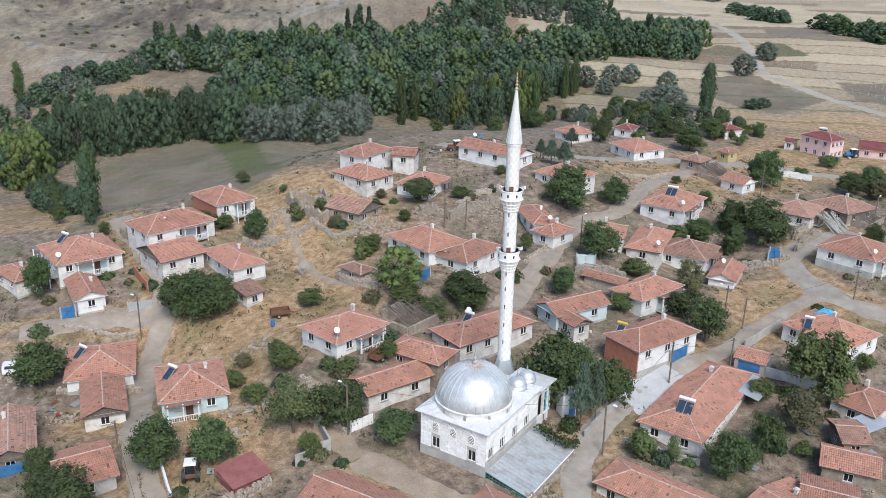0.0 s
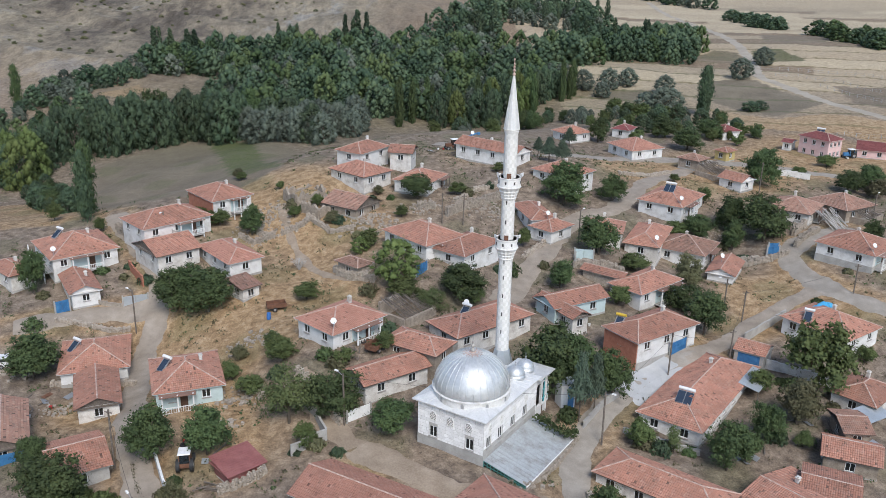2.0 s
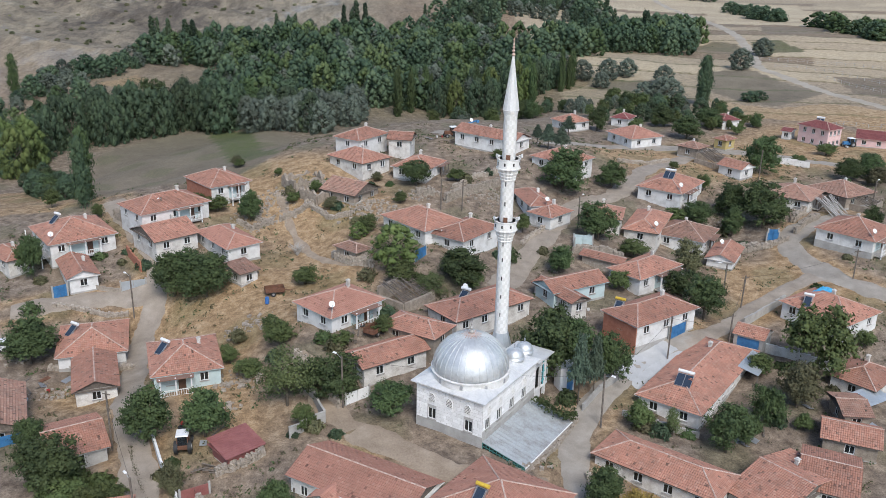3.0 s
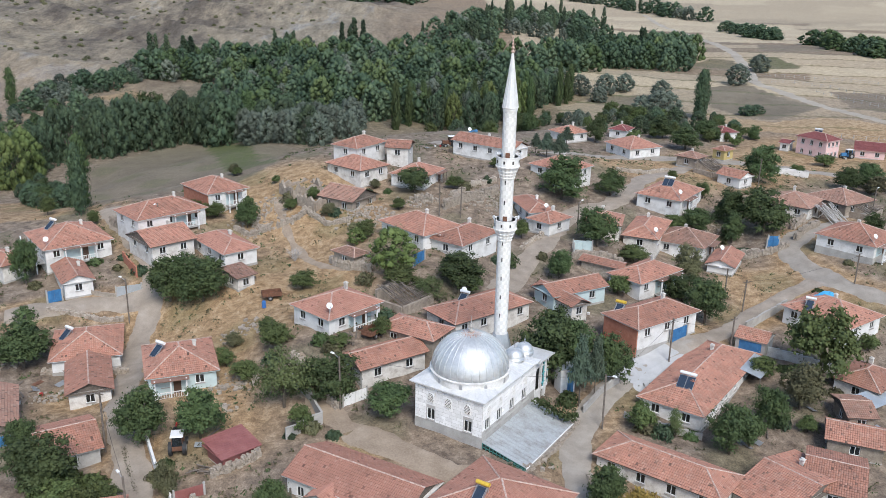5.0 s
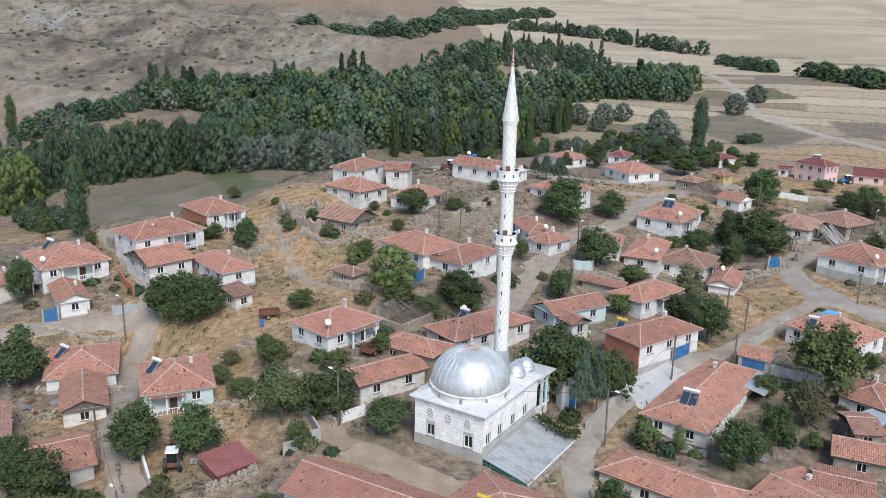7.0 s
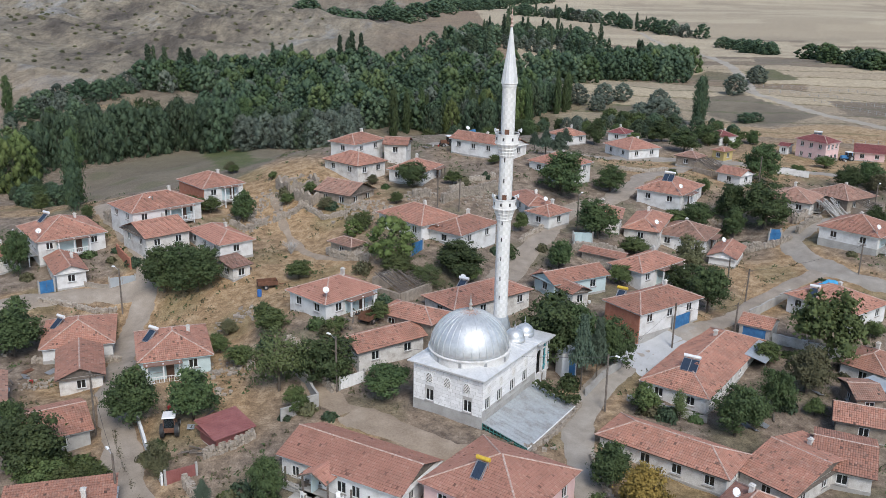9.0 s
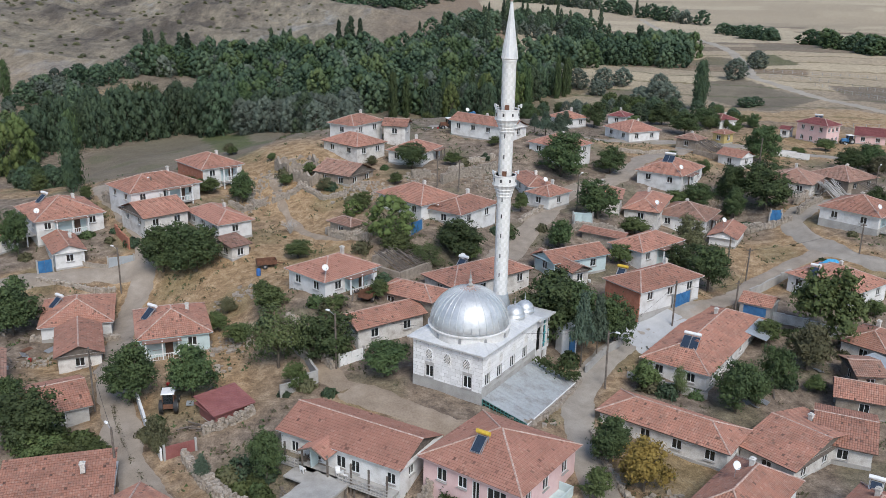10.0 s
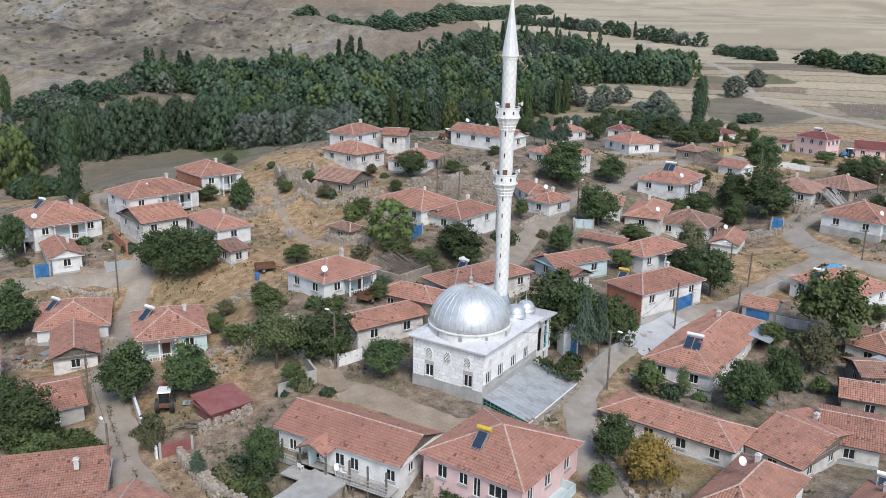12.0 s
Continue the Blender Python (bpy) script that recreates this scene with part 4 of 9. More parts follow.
HOUSE["h11x"] = house(-44.3, 102.6, 112, 10.1, 5.8, -2.3, "front wing with a steep tiled saddle roof", roof="gable", walls=PLASTER_OLD, chimneys=0, ridge="x", key="h11x")
HOUSE["h10"] = house(-32.4, 102.3, 20, 8.9, 10.3, 0.6, "pale blue house with a worn clay-tile hipped roof", walls=PLASTER_BLUE, key="h10")
HOUSE["lowshed"] = house(-40.7, 86.6, 121, 8.4, 6.6, -1.8, "low grey shed with a tiled saddle roof", roof="gable", walls=CONCRETE, chimneys=0, name="shed", category="shed", ridge="y", key="lowshed")
HOUSE["farl"] = house(-52.0, 92.8, 115, 11.7, 6.0, -2.1, "old house with a weathered tiled roof", roof="gable", walls=ADOBE, tiles=TILE_OLD, key="farl")
HOUSE["l12"] = house(-69.0, 133.2, 50, 4.8, 8.3, 2.5, "old house with a faded clay-tile hipped roof", walls=PLASTER_OLD, key="l12")
HOUSE["bl13"] = house(-33.7, 70.4, 15, 10.0, 7.2, -2.5, "white house under a broad single slope of clay tiles", roof="mono", rise=1.4, chimneys=1, key="bl13")
HOUSE["bl13b"] = house(-40.6, 66.0, 15, 9.0, 8.0, -2.3, "white house with a hipped clay-tile roof and mortared ridges", key="bl13b")
HOUSE["bl14"] = house(-25.9, 63.7, -126, 11.7, 10.1, -2.4, "house with a hipped roof of clay tiles and a roof-top boiler", tiles=TILE, key="bl14")
HOUSE["redshed"] = house(-22.0, 85.1, 43, 5.0, 4.3, -1.4, "lean-to shed roofed with red sheet metal", roof="mono", walls=RED_SHEET, tiles=RED_SHEET, chimneys=0, name="shed", category="shed", wins={0: (), 1: (), 2: (), 3: ()}, key="redshed")
HOUSE["f1"] = house(-7.15, 78.2, 60, 7.8, 14.8, -0.85, "long white house with timber balcony and saddle tile roof", roof="gable", ridge="y", low=-6.2, gable=WOOD, rise=1.5, chimneys=0, key="f1", tiles=TILE_NEW,
                   wins={3: ((0.12, 0.9, 1.2, 0.9), (0.3, 1.4, 1.3, 0.8), (0.52, 1.1, 1.3, 0.8), (0.64, 1.0, 1.3, 0.8), (0.93, 1.0, 1.2, 0.8)), 0: ((0.3, 0.9, 1.0, 0.7), (0.7, 0.9, 1.0, 0.7)), 1: (), 2: ()})
HOUSE["pink"] = house(6.5, 73.9, 54, 11.1, 11.3, -0.1, "pink two-storey house with broad hipped clay-tile roof", walls=PLASTER_PINK, storeys=2, low=-6.3, chimneys=0, tiles=TILE_NEW, wins={3: ((0.2, 1.1, 1.35, 0.6), (0.42, 1.0, 1.2, 0.6), (0.56, 0.8, 1.9, 0.55), (0.77, 2.0, 1.25, 0.6), (0.3, 1.0, 1.0, 3.7)), 0: ((0.15, 1.0, 1.9, 0.6), (0.45, 1.1, 1.3, 0.6), (0.8, 1.1, 1.3, 0.6))}, key="pink")
HOUSE["f3"] = house(24.9, 82.6, 53, 6.3, 14.6, -1.4, "long low white house with an old tiled roof", walls=PLASTER_OLD, tiles=TILE, chimneys=0, key="f3")
HOUSE["f4a"] = house(37.6, 80.8, 39, 13.0, 6.7, -2.2, "old farmhouse wing under large clay-tile roof", roof="gable", walls=PLASTER_OLD, ridge="y", key="f4a")
HOUSE["f4b"] = house(43.1, 82.8, 65, 9.2, 6.3, -2.1, "cracked white wing with a clay-tile roof", roof="gable", walls=PLASTER_OLD, chimneys=0, ridge="y", key="f4b")
HOUSE["f5"] = house(27.6, 68.4, 49, 12.0, 6.5, -1.0, "white house with a hipped clay-tile roof carrying a dish", chimneys=1, rise=1.9, key="f5")
HOUSE["f6"] = house(37.5, 65.3, 45, 10.0, 5.5, -1.0, "white house with hipped roof and solar heater", key="f6")
HOUSE["f7"] = house(48.6, 90.3, 67, 5.6, 6.7, -1.7, "low outbuilding with two tiled slopes", roof="gable", walls=ADOBE, chimneys=0, ridge="y", key="f7")
HOUSE["f8"] = house(50.5, 95.2, 86, 6.0, 3.8, -0.8, "open timber shed with tiled roof", roof="gable", walls=ADOBE, tiles=TILE_OLD, chimneys=0, ridge="y", key="f8")
HOUSE["f9"] = house(56.1, 103.8, 43, 8.0, 6.4, -1.0, "plastered house with a broad tiled roof", walls=PLASTER_OLD, key="f9")
HOUSE["h9"] = house(34.3, 102.8, 54, 21.8, 8.6, -0.7, "long white house with very large clay-tile roof", chimneys=2, key="h9")
HOUSE["garage"] = house(43.9, 111.9, 55, 4.5, 4.5, 0.9, "garage with blue metal doors and tiled roof", roof="gable", walls=CONCRETE, chimneys=0, wins={0: (), 1: (), 2: (), 3: ()}, doors=((3, 0.5, 3.0, 2.1, BLUE_PAINT),), over=0.25, name="garage", category="garage", ridge="y", key="garage")
HOUSE["h2"] = house(29.6, 113.0, 35, 12.5, 7.0, 3.6, "white house on a stone base with hipped tile roof", plinth=1.3, facing=((-1, -0.3), BRICK), key="h2")
HOUSE["h2b"] = house(32.4, 129.8, 41, 10.9, 6.7, 3.5, "house with open veranda and pale-ridged tiled roof", key="h2b")
HOUSE["long29"] = house(19.7, 122.0, 120, 5.4, 10.3, 3.8, "long tiled outbuilding with blue-painted front", roof="gable", walls=PLASTER_BLUE, chimneys=0, ridge="y", key="long29")
HOUSE["long29w"] = house(17.9, 119.5, 32, 3.7, 9.5, 3.4, "tiled wing of an old farmyard range", roof="gable", walls=PLASTER_OLD, chimneys=0, ridge="y", key="long29w")
HOUSE["wallroof"] = house(26.5, 132.5, 54, 3.2, 7.7, 3.9, "narrow tiled shelter behind a stone wall", roof="gable", walls=STONE, chimneys=0, name="shed", category="shed", wins={0: (), 1: (), 2: (), 3: ()}, ridge="y", key="wallroof")
HOUSE["hutm"] = house(-13.4, 129.9, 49, 3.7, 5.4, 5.8, "small stone hut with a sagging tiled roof", walls=STONE, tiles=TILE_OLD, chimneys=0, name="hut", category="hut", key="hutm")
HOUSE["h30"] = house(5.9, 114.3, 38, 14.2, 7.2, 3.6, "pale house behind the mosque with hipped tile roof", walls=PLASTER_OLD, chimneys=0, key="h30")
HOUSE["h1"] = house(-13.2, 109.6, 47, 9.7, 8.1, 5.5, "white house with crisp hipped clay-tile roof", tiles=TILE_NEW, plinth=0.5, key="h1")
HOUSE["h1b"] = house(-2.6, 105.9, 59, 5.5, 8.8, 3.8, "tiled outbuilding beside a cluttered yard", walls=ADOBE, chimneys=0, key="h1b")
HOUSE["long33"] = house(-6.4, 100.5, 126, 5.6, 10.1, 2.6, "long low shed with a sagging tiled roof", roof="gable", walls=PLASTER_OLD, chimneys=0, name="shed", category="shed", ridge="y", key="long33")
HOUSE["h34"] = house(-2.7, 137.1, 42, 8.9, 11.3, 8.4, "white house with a veranda and tiled hipped roof", key="h34")
HOUSE["h35"] = house(4.1, 133.8, 53, 10.5, 7.2, 7.7, "white house with saddle-ridged tile roof", key="h35")
HOUSE["h5"] = house(-15.9, 173.4, 56, 9.7, 6.8, 13.8, "white farmhouse on the rise with a hipped tiled roof", key="h5")
HOUSE["h37"] = house(-7.9, 174.8, 81, 6.0, 5.2, 13.2, "small tiled shed beside the farmhouse", roof="gable", walls=PLASTER_OLD, chimneys=0, name="shed", category="shed", ridge="y", key="h37")
HOUSE["h38"] = house(-15.6, 165.6, 48, 7.9, 10.1, 11.4, "stone and plaster house with a tiled hipped roof", walls=PLASTER_OLD, key="h38")
HOUSE["h39"] = house(-4.1, 163.8, 65, 8.9, 7.7, 10.6, "broad low house with clay-tile roof", key="h39")
HOUSE["ruin40"] = house(-16.2, 153.9, 57, 7.8, 8.2, 8.4, "ruined stone hut with a slipping tiled roof", roof="gable", walls=ADOBE, tiles=TILE_OLD, chimneys=0, name="hut", category="hut", key="ruin40")
HOUSE["h41"] = house(10.5, 180.7, 51, 6.3, 16.0, 12.8, "long white building with a blue door and tiled roof", roof="gable", ridge="y", key="h41")
HOUSE["h42a"] = house(17.0, 154.5, 15, 5.3, 10.8, 7.1, "house with a tiled hipped roof behind trees", key="h42a")
HOUSE["h42b"] = house(24.0, 170.3, 46, 8.6, 9.9, 10.9, "tiled house with hipped roof at the lane", tiles=TILE_NEW, key="h42b")
HOUSE["h43"] = house(19.3, 147.2, 46, 6.7, 5.4, 6.8, "small white house with hipped roof and a dish", key="h43")
HOUSE["h44"] = house(29.1, 148.4, 75, 7.4, 6.6, 6.4, "house with a tiled hipped roof beside the walnut tree", walls=PLASTER_OLD, key="h44")
HOUSE["h45"] = house(36.9, 149.1, 66, 12.9, 6.5, 4.7, "low house with a broad tiled roof", walls=PLASTER_OLD, key="h45")
HOUSE["h46"] = house(43.7, 148.5, 58, 9.0, 9.4, 3.2, "white house with an open porch and worn tiles", tiles=TILE_OLD, key="h46")
HOUSE["h47"] = house(48.4, 140.7, 62, 9.0, 5.0, 2.1, "small white house with a tiled saddle roof", roof="gable", chimneys=0, key="h47")
HOUSE["h7"] = house(44.1, 163.4, 54, 11.7, 9.3, 7.7, "white house with veranda and roof-top solar heater", chimneys=0, key="h7")
HOUSE["h49"] = house(69.0, 165.9, 53, 9.4, 8.9, 5.7, "dilapidated house with a patched tiled roof", walls=PLASTER_OLD, tiles=TILE_OLD, key="h49")
HOUSE["h50"] = house(79.6, 169.3, 30, 9.3, 9.7, 5.6, "collapsing house with broken roof", walls=ADOBE, tiles=TILE_OLD, key="h50")
HOUSE["h8"] = house(70.8, 142.6, 44, 10.1, 10.4, 6.2, "white house with a broad pale-ridged tile roof", plinth=1.4, key="h8")
HOUSE["h6"] = house(46.4, 208.7, 26, 9.7, 10.2, 7.4, "white house with hipped tiled roof at the upper road", tiles=TILE_NEW, key="h6")
HOUSE["pink2"] = house(98.6, 227.0, 33, 6.4, 9.6, 6.4, "pink two-storey building with a dark red hipped roof", walls=PLASTER_PINK, tiles=TILE_DARK, storeys=2, chimneys=0, key="pink2",
                      wins={k: ((0.2, 1.0, 1.2, 0.5), (0.5, 1.0, 1.2, 0.5), (0.8, 1.0, 1.2, 0.5), (0.2, 1.0, 1.2, 3.1), (0.5, 1.0, 1.2, 3.1), (0.8, 1.0, 1.2, 3.1)) for k in (0, 3)})
HOUSE["h56"] = house(78.9, 244.2, 19, 6.3, 7.0, 4.5, "white house with a dark red roof", tiles=TILE_DARK, key="h56")
HOUSE["h57"] = house(57.2, 197.0, 46, 5.1, 5.8, 7.4, "low stone house with faded tiles", walls=ADOBE, tiles=TILE_OLD, key="h57")
HOUSE["h58"] = house(62.7, 182.4, 39, 5.5, 6.2, 6.7, "tumbledown white cottage with a tiled saddle roof", roof="gable", chimneys=0, key="h58")
HOUSE["h59"] = house(32.9, 222.8, 33, 7.7, 7.3, 7.6, "house with tiled roof beside the pines", key="h59")
HOUSE["h60"] = house(48.0, 231.5, 58, 5.9, 5.4, 6.9, "small house with dark red tiles", tiles=TILE_DARK, key="h60")
HOUSE["h61"] = house(57.5, 119.3, 36, 9.2, 11.0, 1.8, "white house with wide tiled roof behind the walnut tree", key="h61")
HOUSE["pink3"] = house(112.3, 226.6, 65, 8.0, 7.9, 3.9, "long pink annexe with red tiled roof", roof="gable", walls=PLASTER_PINK, tiles=TILE_DARK, chimneys=0, ridge="y", key="pink3")
HOUSE["yellow"] = house(67.8, 207.6, 40, 4.6, 4.0, 6.9, "small house with a bright yellow plastered front", walls=PLASTER_YELLOW, chimneys=0, key="yellow")
HOUSE["gar55"] = house(92.5, 232.1, 53, 5.0, 3.0, 4.1, "garage with a red roof", roof="gable", tiles=TILE_DARK, chimneys=0, name="garage", category="garage", ridge="y", key="gar55")


# ---------------------------------------------------------------- the mosque
def arch_window(parent, a, d, out, mid, sill, w, h):
    """A round-headed stone window with a pierced lattice, set a little proud of the wall."""
    a, d, out = Vector((*a, 0)), Vector((*d, 0)), Vector((*out, 0))

    def at(u, v, o):
        return a + d * u + Vector((0, 0, v)) + out * (o + 0.05)

    arc = [(mid + w / 2 * math.cos(t), sill + h - w / 2 + w / 2 * math.sin(t)) for t in [math.pi * k / 8 for k in range(9)]]
    ring = [(mid - w / 2, sill), (mid + w / 2, sill)] + arc
    bm = bmesh.new()
    # flat dark sheet painted as the dim inside behind the lattice
    bm.faces.new([bm.verts.new(at(u, v, 0.012)) for u, v in ring])
    win = part("arched_window", bm, OPENING_SHADE, parent)
    bm = bmesh.new()
    for (u0, v0), (u1, v1) in zip(ring, ring[1:] + ring[:1]):
        beam(bm, at(u0, v0, 0.02), at(u1, v1, 0.02), 0.07, 0.05)
    part("frame", bm, WHITE_PAINT, win)
    bm = bmesh.new()
    n = 4
    for k in range(-5, 10):
        for sgn in (-1, 1):
            seg = []
            for i in range(21):
                v = sill + h * i / 20
                u = mid - w / 2 + (k * w / n + sgn * (v - sill) * 0.62) 
                half = w / 2 if v < sill + h - w / 2 else math.sqrt(max(0, (w / 2) ** 2 - (v - sill - h + w / 2) ** 2))
                if abs(u - mid) < half:
                    seg.append((u, v))
            if len(seg) > 1:
                beam(bm, at(*seg[0], 0.03), at(*seg[-1], 0.03), 0.055, 0.04)
    part("lattice", bm, MINARET_STONE, win)
    return win


def small_dome(parent, x, y, z, r, name="small_dome"):
    bm = bmesh.new()
    prof = [(r * 1.05, 0), (r * 1.05, 0.35), (r, 0.36)] + [(r * math.cos(t), 0.36 + r * 0.95 * math.sin(t)) for t in [math.pi / 2 * k / 8 for k in range(1, 9)]]
    lathe(bm, [(max(q, 0.02), w) for q, w in prof], 28)
    ob = part(name, bm, DOME, parent, smooth=True)
    ob.matrix_basis = pose(x, y, z)
    bm = bmesh.new()
    top = 0.36 + r * 0.95
    lathe(bm, [(0.05, top - 0.05), (0.13, top + 0.1), (0.05, top + 0.22), (0.1, top + 0.36), (0.03, top + 0.5), (0.02, top + 0.9)], 10)
    part("finial", bm, STEEL, ob)
    return ob


def facing_blocks(parent, a, d, out, length, z0, z1, gaps, seed):
    """Dressed facing stones in courses, each a little proud of the wall, left out round the windows."""
    rng = random.Random(seed + 5)
    bm = bmesh.new()
    box(bm, 0, 0, -0.5, 1, 0.05, 1, 0, 0, 0.985)
    unit = mesh_of(bm, "block")
    unit.materials.append(FACING)
    turn = Matrix(((d.x, -out[0], 0, 0), (d.y, -out[1], 0, 0), (0, 0, 1, 0), (0, 0, 0, 1)))
    rows = int((z1 - z0) / 0.40)
    high = (z1 - z0) / rows
    for r in range(rows):
        lo = z0 + r * high
        taken = sorted((g[0] - 0.06, g[1] + 0.06) for g in gaps if g[2] < lo + high - 0.03 and g[3] > lo + 0.03)
        u = 0.0
        for g0, g1 in taken + [(length, length)]:
            while u < g0 - 0.05:
                w = rng.choice((0.6, 0.8, 0.95, 1.05))
                if u == 0 and r % 2:
                    w = 0.42
                w = g0 - u if g0 - u < w + 0.22 else w
                ob = new("block", unit)
                ob.parent = parent
                p = Vector((*a, 0)) + d.to_3d() * (u + w / 2) + Vector((0, 0, lo + high / 2))
                ob.matrix_basis = Matrix.Translation(p) @ turn @ Matrix.Diagonal((w - 0.034, rng.uniform(0.5, 1.1), high - 0.034, 1))
                u += w
            u = max(u, g1)


def mosque():
    ob = empty("mosque", 5.15, 84.2, 0, 57)
    tagged(ob, "white stone-faced mosque with a large ribbed metal dome", "mosque")
    W, L, top = 8.7, 12.2, 4.9
    low = -1.2
    cor = [(0, 0), (L, 0), (L, W), (0, W)]
    spec = {
        0: [(1.15, 1.0, 0.95, 1.35), (3.7, 1.0, 0.95, 1.35), (6.6, 1.0, 0.95, 1.35), (9.5, 1.0, 0.95, 1.35)],
        3: [(2.1, 0.6, 1.05, 1.4), (6.9, 0.6, 1.05, 1.4)],
    }
    bm = bmesh.new()
    uvl = bm.loops.layers.uv.new("tiles")
    sides = []
    for s in range(4):
        a, b = cor[s], cor[(s + 1) % 4]
        d = (Vector(b) - Vector(a)).normalized()
        holes = [(m - w / 2, m + w / 2, z0, z0 + h) for m, z0, w, h in spec.get(s, [])]
        wall_panel(bm, uvl, a, b, 0.2, top, holes, 0.35)
        sides.append((a, d, (d.y, -d.x), holes))
    wall = part("wall", bm, BLOCK, ob)
    for s in (3, 0):
        facing_blocks(wall, *sides[s][:3], (W if s == 3 else L), 0.32 if s == 3 else 1.16, top - 0.06, sides[s][3], s)
    for s, (a, d, out, holes) in enumerate(sides):
        for o in holes:
            put_window(ob, a, d, out, *o, WHITE_PAINT, 1)
    bm = bmesh.new()
    box(bm, L / 2, W / 2, low - 0.8, L + 0.06, W + 0.06, 1.0 - low + 0.25)
    part("plinth", bm, CONCRETE, ob)
    for mid in (2.1, 4.4, 6.8):
        arch_window(ob, *[sides[3][k] for k in (0, 1, 2)], mid, 2.75, 0.85, 1.15)
    for mid in (1.3, 3.8, 6.7, 9.6):
        arch_window(ob, *[sides[0][k] for k in (0, 1, 2)], mid, 2.75, 0.75, 1.1)
    # sheet roof with standing seams round the drum
    bm = bmesh.new()
    o = 0.5
    e = [(-o, -o, top + 0.05), (L + o, -o, top + 0.05), (L + o, W + o, top + 0.05), (-o, W + o, top + 0.05)]
    t = [(1.2, 1.2, top + 0.75), (L - 1.2, 1.2, top + 0.75), (L - 1.2, W - 1.2, top + 0.75), (1.2, W - 1.2, top + 0.75)]
    ve, vt = [bm.verts.new(q) for q in e], [bm.verts.new(q) for q in t]
    vb = [bm.verts.new((x, y, z - 0.14)) for x, y, z in e]
    for i in range(4):
        j = (i + 1) % 4
        bm.faces.new((ve[i], ve[j], vt[j], vt[i]))
        bm.faces.new((vb[i], vb[j], ve[j], ve[i]))
    bm.faces.new(vt)
    bm.faces.new(vb[::-1])
    roof = part("roof", bm, LEAD, ob)
    bm = bmesh.new()
    for i in range(4):
        j = (i + 1) % 4
        n = 14 if i % 2 == 0 else 10
        for k in range(1, n):
            beam(bm, Vector(e[i]).lerp(Vector(e[j]), k / n), Vector(t[i]).lerp(Vector(t[j]), k / n), 0.03, 0.07)
    tagged(part("seam", bm, LEAD, roof), kind="stuff")
    # drum and great dome
    cx, cy, r, z = 4.35, 4.3, 4.3, top + 0.35
    bm = bmesh.new()
    lathe(bm, [(r + 0.12, z - 0.3), (r + 0.12, z + 0.72), (r + 0.24, z + 0.74), (r + 0.24, z + 0.86), (r, z + 0.9)], 32, cx, cy)
    drum = part("drum", bm, PLASTER, ob)
    for k in range(10):
        t0 = 2 * math.pi * (k + 0.5) / 10
        bm = bmesh.new()
        u = Vector((math.cos(t0), math.sin(t0)))
        box(bm, cx + u.x * (r + 0.12), cy + u.y * (r + 0.12), z + 0.08, 0.34, 0.06, 0.42, math.degrees(t0) + 90)
        box(bm, cx + u.x * (r + 0.12), cy + u.y * (r + 0.12), z + 0.5, 0.22, 0.06, 0.1, math.degrees(t0) + 90)
        part("lattice_opening", bm, STEEL, drum)
    bm = bmesh.new()
    zz, hgt = z + 0.88, 4.05
    prof = [(r * math.cos(t), zz + hgt * math.sin(t)) for t in [math.pi / 2 * k / 14 for k in range(14)]] + [(0.25, zz + hgt - 0.02)]
    lathe(bm, prof, 96, cx, cy)
    dome = part("dome", bm, DOME, ob, "ribbed shiny metal dome", smooth=True)
    for k in range(32):
        bm = bmesh.new()
        t0 = 2 * math.pi * k / 32
        for (r0, z0), (r1, z1) in zip(prof, prof[1:]):
            beam(bm, (cx + (r0 + 0.02) * math.cos(t0), cy + (r0 + 0.02) * math.sin(t0), z0), (cx + (r1 + 0.02) * math.cos(t0), cy + (r1 + 0.02) * math.sin(t0), z1), 0.04, 0.11)
        part("rib", bm, DOME, dome)
    bm = bmesh.new()
    for k in range(40):
        t0 = 2 * math.pi * k / 40
        ra = 1.15 if k % 2 else 0.85
        za = zz + hgt * math.sqrt(max(0, 1 - (ra / r) ** 2)) + 0.02
        beam(bm, (cx + 0.2 * math.cos(t0), cy + 0.2 * math.sin(t0), zz + hgt + 0.05), (cx + ra * math.cos(t0), cy + ra * math.sin(t0), za), 0.11, 0.03)
    part("crown_collar", bm, MORTAR, dome, "weathered petal collar on the crown of the dome")
    bm = bmesh.new()
    q = zz + hgt
    lathe(bm, [(0.16, q - 0.05), (0.30, q + 0.25), (0.12, q + 0.5), (0.22, q + 0.75), (0.08, q + 1.0), (0.13, q + 1.2), (0.04, q + 1.4), (0.03, q + 2.0)], 12, cx, cy)
    part("finial", bm, CONCRETE, dome)
    small_dome(ob, 9.9, 1.7, top + 0.55, 1.15)
    small_dome(ob, 12.4, 1.7, top + 0.4, 1.05)
    # entrance porch
    for x in (12.25, 15.1):
        for y in (0.25, 3.0):
            bm = bmesh.new()
            box(bm, x + 0.15, y, -1.2, 0.34, 0.34, 5.6)
            part("porch_post", bm, WHITE_PAINT, ob)
    bm = bmesh.new()
    v = [bm.verts.new(q) for q in ((12.0, -0.6, 4.55), (16.0, -0.6, 4.45), (16.0, 4.5, 4.45), (12.0, 4.5, 4.55), (12.0, -0.6, 4.75), (16.0, -0.6, 4.6), (16.0, 4.5, 4.6), (12.0, 4.5, 4.75))]
    for f in ((0, 3, 2, 1), (4, 5, 6, 7), (0, 1, 5, 4), (1, 2, 6, 5), (2, 3, 7, 6), (3, 0, 4, 7)):
        bm.faces.new([v[i] for i in f])
    part("porch_roof", bm, LEAD, ob)
